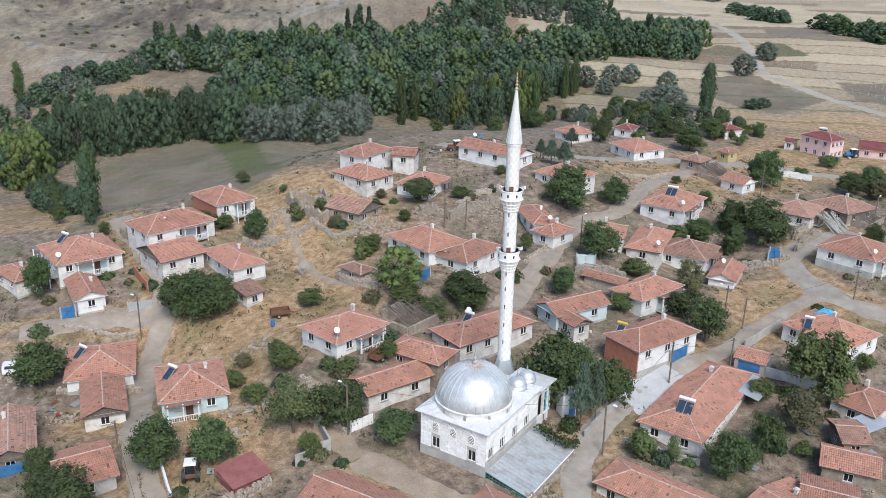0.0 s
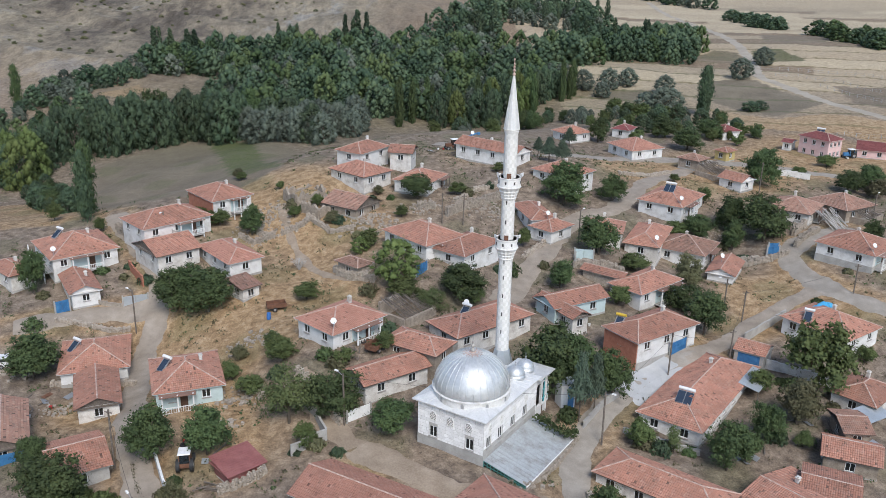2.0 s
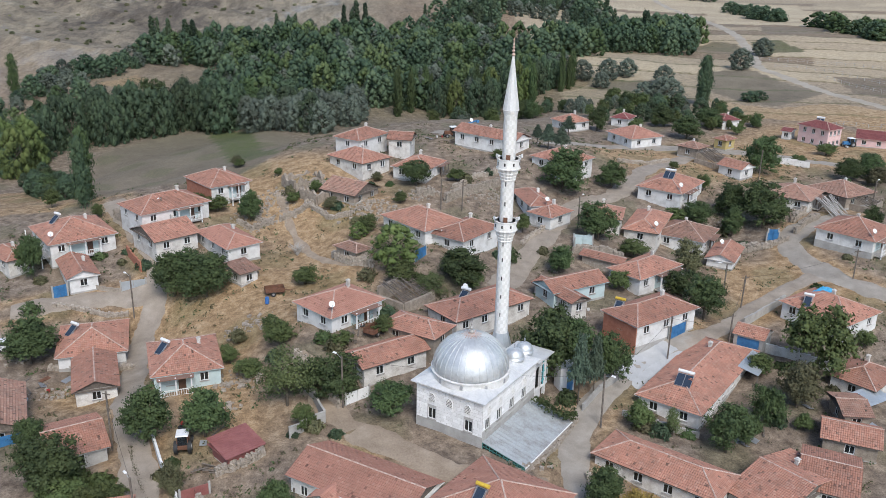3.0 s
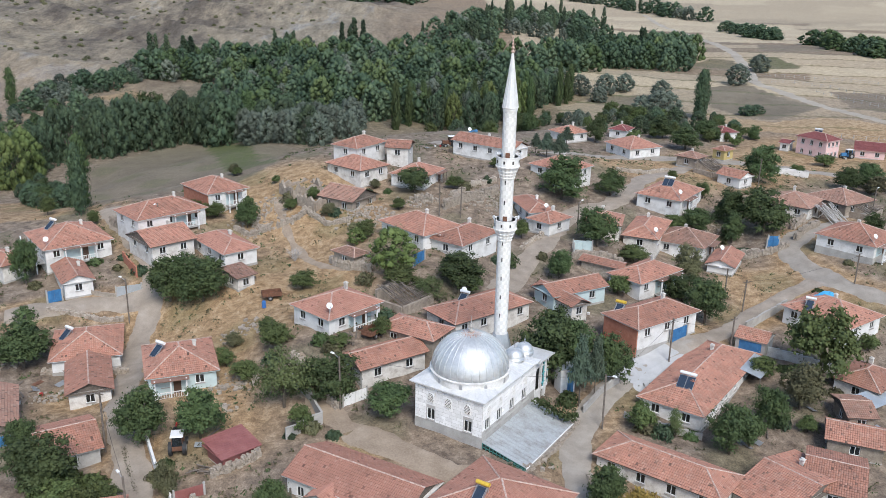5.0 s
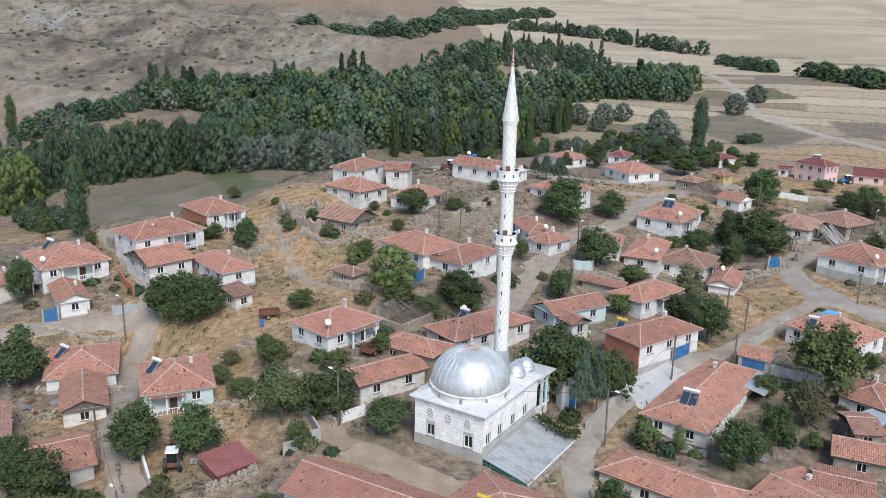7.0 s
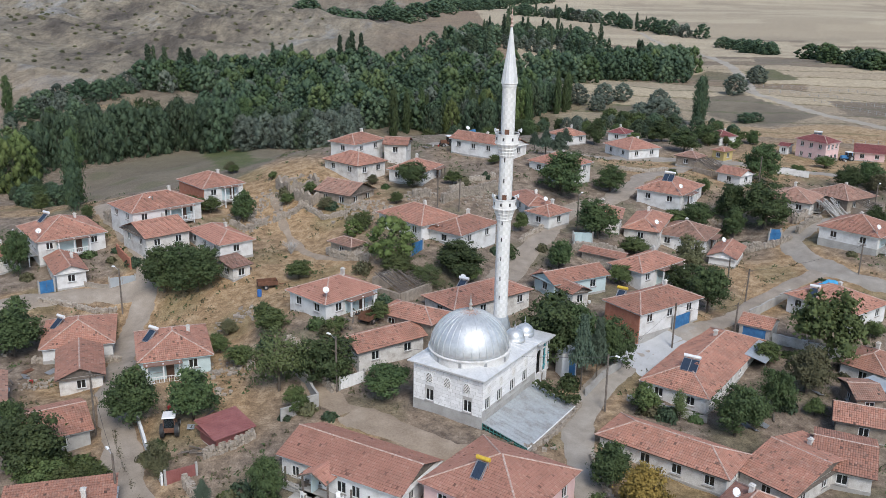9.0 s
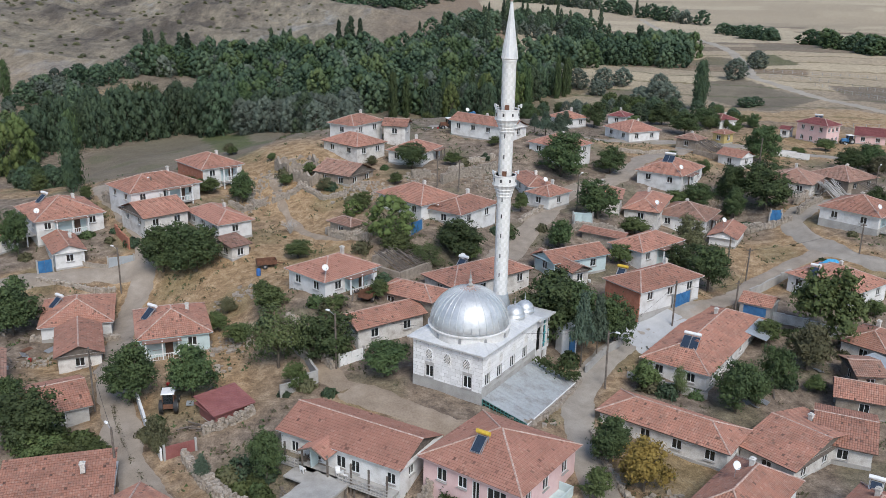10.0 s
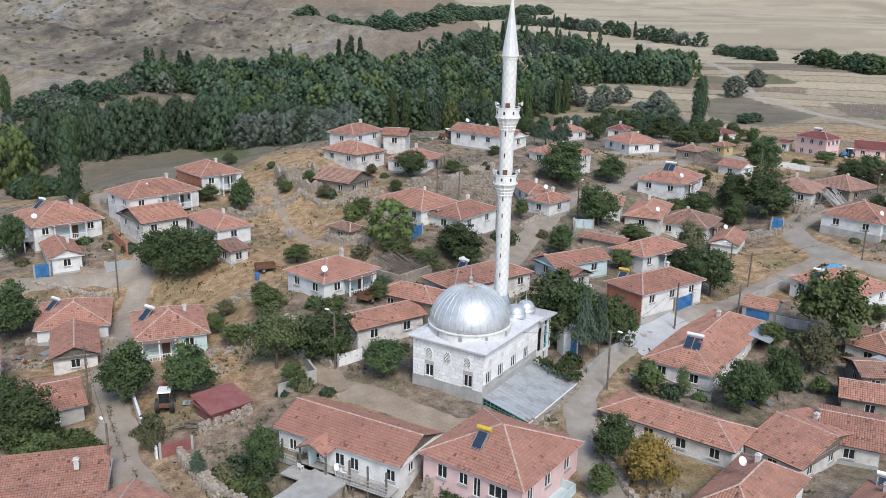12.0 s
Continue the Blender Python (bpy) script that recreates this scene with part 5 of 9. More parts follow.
    # white front wall with a wide opening, then the glazed screen
    bm = bmesh.new()
    uvl = bm.loops.layers.uv.new("tiles")
    wall_panel(bm, uvl, (12.25, 0.12), (14.2, 0.12), -1.0, 4.5, [(0.3, 1.65, 0.4, 3.5)], 0.25)
    for k in range(6):
        t0, t1 = math.pi * k / 12, math.pi * (k + 1) / 12
        for sgn in (-1, 1):
            beam(bm, (13.225 + sgn * 0.66 * math.cos(t0), 0.22, 2.84 + 0.66 * math.sin(t0)), (13.225 + sgn * 0.66 * math.cos(t1), 0.22, 2.84 + 0.66 * math.sin(t1)), 0.2, 0.12)
    part("porch_wall", bm, PLASTER, ob)
    bm = bmesh.new()
    beam(bm, (14.2, 0.2, 0.26), (16.0, 0.2, 0.26), 0.12, 0.3)
    scr = part("glazed_screen", bm, WHITE_PAINT, ob)
    for k in range(4):
        bm = bmesh.new()
        beam(bm, (14.3 + k * 0.55, 0.2, 0.32), (14.3 + k * 0.55, 0.2, 4.4), 0.11, 0.1)
        part("mullion", bm, TEAL if k == 1 else WHITE_PAINT, scr)
    for zq, mat in ((1.0, TEAL), (2.2, TEAL), (3.3, WHITE_PAINT), (4.3, WHITE_PAINT)):
        bm = bmesh.new()
        beam(bm, (14.25, 0.17, zq), (15.95, 0.17, zq), 0.1, 0.12)
        part("transom", bm, mat, scr)
    bm = bmesh.new()
    bm.faces.new([bm.verts.new(q) for q in ((14.3, 0.24, 0.3), (15.95, 0.24, 0.3), (15.95, 0.24, 4.3), (14.3, 0.24, 4.3))])
    part("pane", bm, GLASS, scr)
    return ob


def side_canopy():
    """The glazed lean-to of grey sheet along the mosque's wall."""
    ob = empty("lean_to", 5.15, 84.2, 0, 57)
    tagged(ob, "grey sheet-metal lean-to roof along the mosque wall", "lean-to")
    n = 18
    hi, lo, wide, run = -0.12, -1.55, 5.35, 11.9

    def edge(x):
        return x + 0.30 * (1 - x / run)

    for k in range(n):
        bm = bmesh.new()
        x0, x1 = 0.05 + (run - 0.05) * k / n, 0.05 + (run - 0.05) * (k + 1) / n
        pts = [(x0, -0.05, hi), (x1, -0.05, hi), (edge(x1), -wide, lo), (edge(x0), -wide, lo)]
        v = [bm.verts.new(p) for p in pts] + [bm.verts.new((p[0], p[1], p[2] - 0.05)) for p in pts]
        for f in ((0, 3, 2, 1), (4, 5, 6, 7), (0, 1, 5, 4), (1, 2, 6, 5), (2, 3, 7, 6), (3, 0, 4, 7)):
            bm.faces.new([v[i] for i in f])
        beam(bm, (x0, -0.05, hi + 0.03), (edge(x0), -wide, lo + 0.03), 0.05, 0.05)
        part("roof_sheet", bm, SHEET_WORN, ob)
    bm = bmesh.new()
    beam(bm, (0.25, -wide - 0.03, lo - 0.04), (run, -wide - 0.03, lo - 0.04), 0.1, 0.14)
    part("gutter", bm, WHITE_PAINT, ob)
    bm = bmesh.new()
    foot = lambda q: (hi - 0.95) + (lo - 0.30 - hi + 0.95) * q
    for k in range(13):
        q = k / 12
        x, y = 0.05 + 0.28 * q, -0.1 - (wide - 0.2) * q
        beam(bm, (x, y, foot(q)), (x, y, hi - 0.04 + (lo - hi) * q), 0.07)
    for d0, d1 in ((-0.02, -0.02), (-0.45, -0.18), (-0.93, -0.32)):
        beam(bm, (0.05, -0.1, hi + d0), (0.33, -wide + 0.1, lo + d1), 0.07)
    fr = part("end_frame", bm, GREEN_PAINT, ob, "pale green glazing bars")
    bm = bmesh.new()
    bm.faces.new([bm.verts.new(q) for q in ((0.1, -0.1, hi - 0.93), (0.38, -wide + 0.1, lo - 0.3), (0.38, -wide + 0.1, lo - 0.05), (0.1, -0.1, hi - 0.05))])
    part("pane", bm, GLASS, fr)
    bm = bmesh.new()
    v = [bm.verts.new(q) for q in ((0.05, -0.05, hi - 0.93), (0.33, -wide, lo - 0.32), (0.33, -wide, -3.8), (0.05, -0.05, -3.2))]
    bm.faces.new(v)
    box(bm, 6.1, -wide + 0.06, -3.9, 11.6, 0.3, 2.28)
    box(bm, 12.0, -wide / 2, -3.9, 0.3, wide, 2.6)
    part("base_wall", bm, ADOBE_PALE, ob)
    return ob


def minaret():
    x, y = 7.95, 100.4
    ob = empty("minaret", x, y, 0, 11)
    tagged(ob, "tall pale stone minaret with two balconies and grey spire", "minaret")
    bm = bmesh.new()
    box(bm, 0, 0, -2.5, 2.5, 2.5, 5.6)
    part("base", bm, MINARET_STONE, ob)
    bm = bmesh.new()
    lathe(bm, [(1.7, 3.0), (1.15, 4.9), (0.95, 5.7)], 8)
    part("transition", bm, GREY_SHEET, ob, "blue-grey sheet-clad foot of the shaft")
    course = 0.47

    def shaft(z0, z1, r0, r1):
        n = round((z1 - z0) / course)
        meshes = {0: bmesh.new(), 1: bmesh.new()}
        for k in range(n):
            a, b = z0 + (z1 - z0) * k / n, z0 + (z1 - z0) * (k + 1) / n
            ra, rb = r0 + (r1 - r0) * k / n, r0 + (r1 - r0) * (k + 1) / n
            for i in range(16):
                t0, t1 = 2 * math.pi * i / 16, 2 * math.pi * (i + 1) / 16
                m = meshes[(k + i) % 2]
                deep = 0.0 if (k + i) % 2 else 0.012
                q = [((ra - deep) * math.cos(t0), (ra - deep) * math.sin(t0), a), ((ra - deep) * math.cos(t1), (ra - deep) * math.sin(t1), a),
                     ((rb - deep) * math.cos(t1), (rb - deep) * math.sin(t1), b), ((rb - deep) * math.cos(t0), (rb - deep) * math.sin(t0), b)]
                m.faces.new([m.verts.new(p) for p in q])
        core = bmesh.new()
        lathe(core, [(r0 - 0.05, z0), (r1 - 0.05, z1)], 16)
        sh = part("shaft", core, MINARET_STONE, ob)
        tagged(part("facing", meshes[1], MINARET_STONE, sh), kind="stuff")
        tagged(part("grey_facing", meshes[0], MINARET_GREY, sh), kind="stuff")

    def balcony(z):
        """Rim top at z."""
        bm = bmesh.new()
        lathe(bm, [(0.80, z - 2.75), (0.92, z - 2.5), (0.86, z - 2.45), (1.0, z - 2.1), (0.96, z - 2.05), (1.14, z - 1.7), (1.10, z - 1.65), (1.28, z - 1.3), (1.40, z - 1.2), (1.40, z - 1.08), (0.5, z - 1.07)], 32, flute=0.03, flutes=16)
        part("corbel", bm, MINARET_STONE, ob)
        bm = bmesh.new()
        lathe(bm, [(1.24, z - 1.08), (1.35, z - 1.08), (1.35, z - 0.1), (1.24, z - 0.1), (1.24, z - 1.08)], 16)
        lathe(bm, [(1.27, z - 0.1), (1.40, z - 0.1), (1.40, z), (1.27, z), (1.27, z - 0.1)], 32)
        par = part("parapet", bm, MINARET_STONE, ob)
        for i in range(0, 16, 2):
            t0 = 2 * math.pi * (i + 0.5) / 16
            bm = bmesh.new()
            # dark plate on the solid parapet, its colour standing for a shaded hole
            box(bm, math.cos(t0) * 1.345, math.sin(t0) * 1.345, z - 0.75, 0.2, 0.02, 0.36, math.degrees(t0) + 90)
            part("pierced_opening", bm, OPENING_SHADE, par)
        bm = bmesh.new()
        a = radians(250)
        box(bm, math.cos(a) * 0.79, math.sin(a) * 0.79, z - 1.05, 0.5, 0.08, 1.55, 340)
        part("doorway", bm, RUST, ob, "dark doorway onto the balcony")
        for ang in (200, 320):
            bm = bmesh.new()
            u = Vector((math.cos(radians(ang)), math.sin(radians(ang)), 0))
            lathe(bm, [(0.05, 0), (0.07, 0.18), (0.24, 0.42), (0.25, 0.44)], 12)
            bmesh.ops.transform(bm, matrix=Matrix.Translation(u * 1.25 + Vector((0, 0, z + 0.45))) @ u.to_track_quat("Z", "Y").to_matrix().to_4x4(), verts=bm.verts)
            beam(bm, u * 1.3 + Vector((0, 0, z)), u * 1.3 + Vector((0, 0, z + 0.5)), 0.05)
            part("loudspeaker", bm, WHITE_PAINT, ob, "white horn loudspeaker")

    shaft(5.6, 17.9, 0.84, 0.82)
    balcony(20.3)
    shaft(19.2, 25.3, 0.80, 0.80)
    balcony(27.85)
    shaft(26.7, 33.3, 0.79, 0.79)
    bm = bmesh.new()
    lathe(bm, [(0.80, 33.0), (0.86, 33.2), (0.86, 33.35), (0.95, 33.42), (0.95, 33.5)], 32)
    part("cornice", bm, MINARET_STONE, ob)
    bm = bmesh.new()
    lathe(bm, [(0.93, 33.5), (0.80, 34.4), (0.42, 37.0), (0.10, 39.5), (0.05, 39.7)], 16)
    spire = part("spire", bm, LEAD, ob, "pointed grey sheet-metal spire")
    for k in range(16):
        bm = bmesh.new()
        t0 = 2 * math.pi * k / 16
        pr = [(0.93, 33.5), (0.80, 34.4), (0.42, 37.0), (0.10, 39.5)]
        for (r0, z0), (r1, z1) in zip(pr, pr[1:]):
            beam(bm, (r0 * math.cos(t0), r0 * math.sin(t0), z0), (r1 * math.cos(t0), r1 * math.sin(t0), z1), 0.03, 0.05)
        part("seam", bm, LEAD, spire)
    bm = bmesh.new()
    lathe(bm, [(0.07, 39.4), (0.22, 39.62), (0.07, 39.85), (0.19, 40.05), (0.07, 40.25), (0.16, 40.42), (0.06, 40.6), (0.12, 40.75), (0.05, 40.9), (0.05, 41.1), (0.10, 41.25), (0.02, 41.45)], 10)
    part("finial", bm, MORTAR, ob)
    for z in (8.0, 10.4, 12.8, 15.2, 17.2, 22.2, 24.6):
        bm = bmesh.new()
        a = radians(240)
        # dark plate on the uncut shaft, coloured as the shade in a slit
        box(bm, math.cos(a) * 0.80, math.sin(a) * 0.80, z, 0.13, 0.05, 0.5, 330)
        part("slit_window", bm, OPENING_SHADE, ob)
    return ob


mosque()
side_canopy()
minaret()


# ---------------------------------------------------------------- trees
def leaf_mesh(name, centres, normals, size, mat, rng, flat=0.58, tint=None, cores=None, core_tint=None):
    """Many small separate leaves, each turned roughly outwards, round inner clumps (x, y, z, half width, half height); tints are a tone for each tree."""
    n = len(centres)
    nrm = normals + rng.normal(0, flat, (n, 3))
    nrm /= np.linalg.norm(nrm, axis=1)[:, None]
    ref = rng.normal(0, 1, (n, 3))
    u = np.cross(nrm, ref)
    u /= np.linalg.norm(u, axis=1)[:, None]
    v = np.cross(nrm, u)
    s = size * rng.uniform(0.55, 1.4, (n, 1))
    tri = np.stack([centres - u * s * 1.1 - v * s * 0.75, centres + u * s * 1.15 - v * s * rng.uniform(0.3, 0.9, (n, 1)), centres + u * s * rng.uniform(-0.6, 0.6, (n, 1)) + v * s * 1.25], 1).reshape(-1, 3)
    faces = np.arange(3 * n).reshape(-1, 3)
    if cores is not None:
        m = len(cores)
        form = np.array([(1, 0, 0), (0, 1, 0), (-1, 0, 0), (0, -1, 0), (0, 0, 1), (0, 0, -1)], float)
        bulk = cores[:, None, :3] + form[None] * cores[:, None, [3, 3, 4]] * rng.uniform(0.7, 1.05, (m, 6, 1))
        side = np.array([(0, 1, 4), (1, 2, 4), (2, 3, 4), (3, 0, 4), (1, 0, 5), (2, 1, 5), (3, 2, 5), (0, 3, 5)])
        tri = np.concatenate([tri, bulk.reshape(-1, 3)])
        faces = np.concatenate([faces, (side[None] + 3 * n + 6 * np.arange(m)[:, None, None]).reshape(-1, 3)])
    me = bpy.data.meshes.new(name)
    me.from_pydata(tri.tolist(), [], faces.tolist())
    me.polygons.foreach_set("use_smooth", [True] * len(faces))
    if tint is not None:
        me.attributes.new("tint", "FLOAT", "POINT").data.foreach_set("value", np.concatenate([np.repeat(tint, 3), np.repeat(core_tint, 6)]).astype(np.float32))
    me.materials.append(mat)
    return me


def crown_points(kind, rng, count):
    """Leaf places and outward directions in a crown one unit high and one wide, foot at 0."""
    pts, nrm = [], []
    if kind == "pine":
        for tier in range(15):
            t = tier / 15
            reach = 0.5 * (1 - t) ** 0.75 * rng.uniform(0.75, 1.1)
            arms = max(4, int(9 * (1 - t)) + 2)
            for k in range(arms):
                a = 2 * math.pi * (k + rng.uniform(-0.3, 0.3)) / arms + tier
                far = reach * rng.uniform(0.7, 1.1)
                n = max(4, int(count * (1 - t * 0.6) / (15 * 7)))
                q = rng.uniform(0.1, 1, n)
                wide = 0.075 * (1.15 - q)
                r = far * q
                pts.append(np.stack([r * math.cos(a) + rng.normal(0, 1, n) * wide, r * math.sin(a) + rng.normal(0, 1, n) * wide, 0.42 + 0.57 * t - 0.045 * q + rng.normal(0, 0.016, n)], -1))
                nrm.append(np.tile((0.5 * math.cos(a), 0.5 * math.sin(a), 0.8), (n, 1)))
        return np.concatenate(pts), np.concatenate(nrm), np.array([(0, 0, 0.48 + 0.055 * k, 0.24 * (1 - k / 9) ** 0.8, 0.07) for k in range(8)])
    # sprays: small uneven clumps of foliage set over the crown, with gaps between them
    sprays = []
    if kind == "poplar":
        for k in range(46):
            t = (k + 0.5) / 46
            w = 0.42 * math.sin(math.pi * min(1, t * 0.84 + 0.14)) ** 0.7
            a = k * 2.4 + rng.uniform(-0.4, 0.4)
            r = w * rng.uniform(0.35, 0.9)
            sprays.append((r * math.cos(a), r * math.sin(a), 0.08 + 0.86 * t, rng.uniform(0.13, 0.2), rng.uniform(0.045, 0.075)))
        sprays.append((0, 0, 0.5, 0.24, 0.40))
    elif kind == "dense":
        # a full ovoid crown of upswept boughs, leafy almost to the ground
        many = 74 if count > 2000 else 40
        for k in range(many):
            t = (k + 0.5) / many
            w = 0.46 * math.sin(math.pi * min(1, (0.10 + 0.90 * t) ** 0.85)) ** 0.62 * rng.uniform(0.72, 1.08)
            a = k * 2.39996 + rng.uniform(-0.5, 0.5)
            size = rng.uniform(0.07, 0.15) * (1.0 if many > 50 else 1.3)
            sprays.append((w * math.cos(a), w * math.sin(a), 0.06 + 0.86 * t, size, size * rng.uniform(0.55, 0.95)))
    else:
        boughs = [(0, 0, 0.56, 0.31, 0.34)]
        for k in range(7):
            a = 2 * math.pi * k / 7 + rng.uniform(-0.5, 0.5)
            r = rng.uniform(0.16, 0.32)
            boughs.append((r * math.cos(a), r * math.sin(a), rng.uniform(0.28, 0.68), rng.uniform(0.13, 0.24), rng.uniform(0.15, 0.27)))
        boughs.append((rng.uniform(-0.12, 0.12), rng.uniform(-0.12, 0.12), 0.76, 0.18, 0.19))
        for bx, by, bz, br, bh in boughs:
            for _ in range(int(26 * (br / 0.22) ** 1.4)):
                d = rng.normal(0, 1, 3)
                d[2] += 0.25
                d /= np.linalg.norm(d)
                q = rng.uniform(0.55, 1.12)
                size = rng.uniform(0.03, 0.105)
                sprays.append((bx + d[0] * br * q, by + d[1] * br * q, max(0.1, bz + d[2] * bh * q), size * rng.uniform(0.8, 1.3), size * rng.uniform(0.5, 1.0)))
    total = sum(q[3] ** 2 for q in sprays)
    mid = np.array([0, 0, 0.42])
    for bx, by, bz, br, bh in sprays:
        each = max(3, int(count * br ** 2 / total))
        d = rng.normal(0, 0.52, (each, 3))
        pts.append(np.array([bx, by, bz]) + d * np.array([br, br, bh]) * 1.15 - np.array([0, 0, 0.25]) * bh * (d[:, :1] ** 2))
        away = np.array([bx, by, bz]) - mid
        nrm.append(d * 0.9 + 0.8 * away / (np.linalg.norm(away) + 1e-6) + np.array([0, 0, 0.35]))
    out = np.concatenate(nrm)
    p = np.concatenate(pts)
    p[:, 2] = np.maximum(p[:, 2], 0.03)
    clumps = np.array(sprays)
    clumps[:, 3:] *= 0.92 if kind in ("dense", "poplar") else 0.75
    return p, out / np.linalg.norm(out, axis=1)[:, None], clumps


def tree_model(kind, seed, count, mat, leaf, label):
    rng = np.random.RandomState(seed)
    ob = empty("tree", 0, 0, -400)
    tagged(ob, label, "tree")
    bm = bmesh.new()
    th = {"poplar": 0.9, "pine": 0.97}.get(kind, 0.55)
    wob = [rng.uniform(-0.02, 0.02, 2) for _ in range(5)]
    for k in range(4):
        a, b = k / 4, (k + 1) / 4
        beam(bm, (wob[k][0] * a, wob[k][1] * a, a * th - 0.04), (wob[k + 1][0] * b, wob[k + 1][1] * b, b * th), 0.05 * (1 - 0.8 * a) , None, 7)
    if kind in ("broad", "dense"):
        for k in range(7):
            a = rng.uniform(0, 2 * math.pi)
            z = rng.uniform(0.22, 0.5)
            r = rng.uniform(0.2, 0.36)
            mid = (r * 0.5 * math.cos(a), r * 0.5 * math.sin(a), z + 0.12)
            beam(bm, (0, 0, z), mid, 0.022, None, 5)
            beam(bm, mid, (r * math.cos(a), r * math.sin(a), z + 0.3), 0.012, None, 5)
    part("trunk", bm, BARK, ob)
    p, nn, clumps = crown_points(kind, rng, count)
    crown = new("crown", leaf_mesh("crown", p, nn, leaf, mat, rng, 0.24 if kind == "dense" else 0.5, cores=None if label.startswith("thin") else clumps))
    crown.parent = ob
    return ob


MODELS = {}


def tree(kind, x, y, h, w, label="", sink=0.05):
    """A tree of that kind, h high and w wide, standing on the ground."""
    pick = MODELS["young" if kind == "walnut" and h < 4.2 else kind]
    m = pose(x, y, ground_at(x, y) - sink, 0, 0, random.uniform(0, 360)) @ Matrix.Diagonal((w, w * random.uniform(0.9, 1.1), h, 1))
    src = pick[random.randrange(len(pick))]
    if src.name not in USED:
        USED.add(src.name)
        src.matrix_basis = m
        ob = src
    else:
        ob = src.copy()
        scene.collection.objects.link(ob)
        for c in src.children:
            k = c.copy()
            scene.collection.objects.link(k)
            k.parent = ob
        ob.matrix_basis = m
    if label:
        tagged(ob, label)
    return ob


USED = set()
for kind, shape, count, mat, leaf, label, copies in (
    ("walnut", "broad", 9500, LEAF_WALNUT, 0.0150, "leafy green fruit tree with an uneven crown", 5),
    ("young", "broad", 4500, LEAF_YOUNG, 0.019, "small bushy fruit tree with fresh green leaves", 3),
    ("light", "broad", 4600, LEAF_PALE, 0.015, "thin pale green tree with an airy crown", 2),
    ("yellow", "broad", 9000, LEAF_YELLOW, 0.0150, "small tree turning autumn yellow", 1),
    ("half", "broad", 8000, LEAF_DRY, 0.0150, "fruit tree with fading olive leaves", 1),
    ("bright", "dense", 4800, LEAF_BRIGHT, 0.0135, "yellow-green tree of the stream-side wood", 2),
    ("pine", "pine", 9000, LEAF_DARK, 0.017, "dark green conifer with layered branches", 2),
    ("wood", "dense", 4800, LEAF_POPLAR, 0.0135, "dense green tree of the stream-side wood", 4),
    ("willow", "dense", 4800, LEAF_WILLOW, 0.0135, "grey-green willow with a billowing crown", 3),
    ("pale_poplar", "poplar", 4000, LEAF_WALNUT, 0.018, "tall narrow pale green poplar tree", 2),
    ("poplar", "poplar", 4000, LEAF_POPLAR, 0.018, "tall narrow green poplar tree", 3),
):
    MODELS[kind] = [tree_model(shape, 11 * i + len(kind) * 7 + count % 13, count, mat, leaf, label) for i in range(copies)]


def shrub(x, y, h, w, mat, label, seed=0, count=500):
    rng = np.random.RandomState(seed + int(abs(x * 7 + y * 3)))
    d = rng.normal(0, 1, (count, 3))
    d /= np.linalg.norm(d, axis=1)[:, None]
    d[:, 2] = np.abs(d[:, 2])
    lump = 1 + 0.3 * np.sin(4 * np.arctan2(d[:, 1], d[:, 0]) + seed)[:, None] * (1 - d[:, 2:3])
    p = d * rng.uniform(0.6, 1.05, (count, 1)) * lump * np.array([w / 2, w / 2, h])
    ob = new("shrub", leaf_mesh("shrub", p, d, 0.16, mat, rng))
    ob.matrix_basis = pose(x, y, ground_at(x, y) - 0.05)
    return tagged(ob, label, "shrub", "shrubs")



# trees of the gardens and lanes
tree("walnut", 14.5, 101.8, 9.6, 10.0)
tree("walnut", 22.3, 100.7, 7.4, 6.1)
tree("walnut", 17.1, 103.0, 7.9, 7.3)
tree("pine", 17.3, 95.1, 9.8, 4.0)
tree("pine", 19.4, 96.8, 8.9, 3.5)
tree("walnut", -12.2, 93.5, 6.5, 7.0)
tree("walnut", -5.4, 90.7, 4.5, 6.1)
tree("light", -17.6, 92.9, 8.3, 7.0)
tree("walnut", -15.0, 88.3, 3.4, 2.9)
tree("walnut", -32.9, 87.7, 7.2, 6.7)
tree("walnut", -26.2, 87.9, 6.7, 6.2)
tree("walnut", -39.8, 79.2, 7.3, 7.4)
tree("walnut", -35.3, 76.3, 3.2, 4.3)
tree("walnut", -33.2, 77.9, 2.6, 3.7)
tree("walnut", -15.6, 74.3, 5.9, 4.0)
tree("half", -27.4, 79.0, 4.3, 3.3)
tree("walnut", -40.2, 124.6, 7.3, 7.6)
tree("walnut", -34.7, 122.7, 7.6, 8.3)
tree("walnut", -38.2, 124.9, 6.9, 7.1)
tree("walnut", -33.3, 148.2, 5.8, 4.9)
tree("bright", -6.6, 125.1, 7.0, 7.2)
tree("walnut", 3.7, 122.2, 5.5, 8.3)
tree("light", -1.1, 118.5, 3.7, 5.2)
tree("walnut", -5.2, 120.7, 3.8, 5.3)
tree("walnut", -20.0, 123.4, 3.0, 4.7)
tree("walnut", 23.4, 162.5, 8.8, 10.0)
tree("walnut", 33.3, 166.0, 5.6, 6.7)
tree("walnut", 19.0, 129.9, 5.0, 5.2)
tree("walnut", 26.7, 140.7, 7.1, 8.2)
tree("walnut", 69.2, 186.0, 8.8, 9.2)
tree("walnut", 58.7, 152.5, 9.0, 10.7)
tree("walnut", 53.8, 157.2, 7.4, 6.6)
tree("walnut", 47.3, 153.7, 5.3, 6.4)
tree("half", 40.7, 135.2, 6.1, 5.9)
tree("walnut", 38.9, 118.5, 7.5, 7.2)
tree("walnut", 37.7, 126.2, 4.6, 5.4)
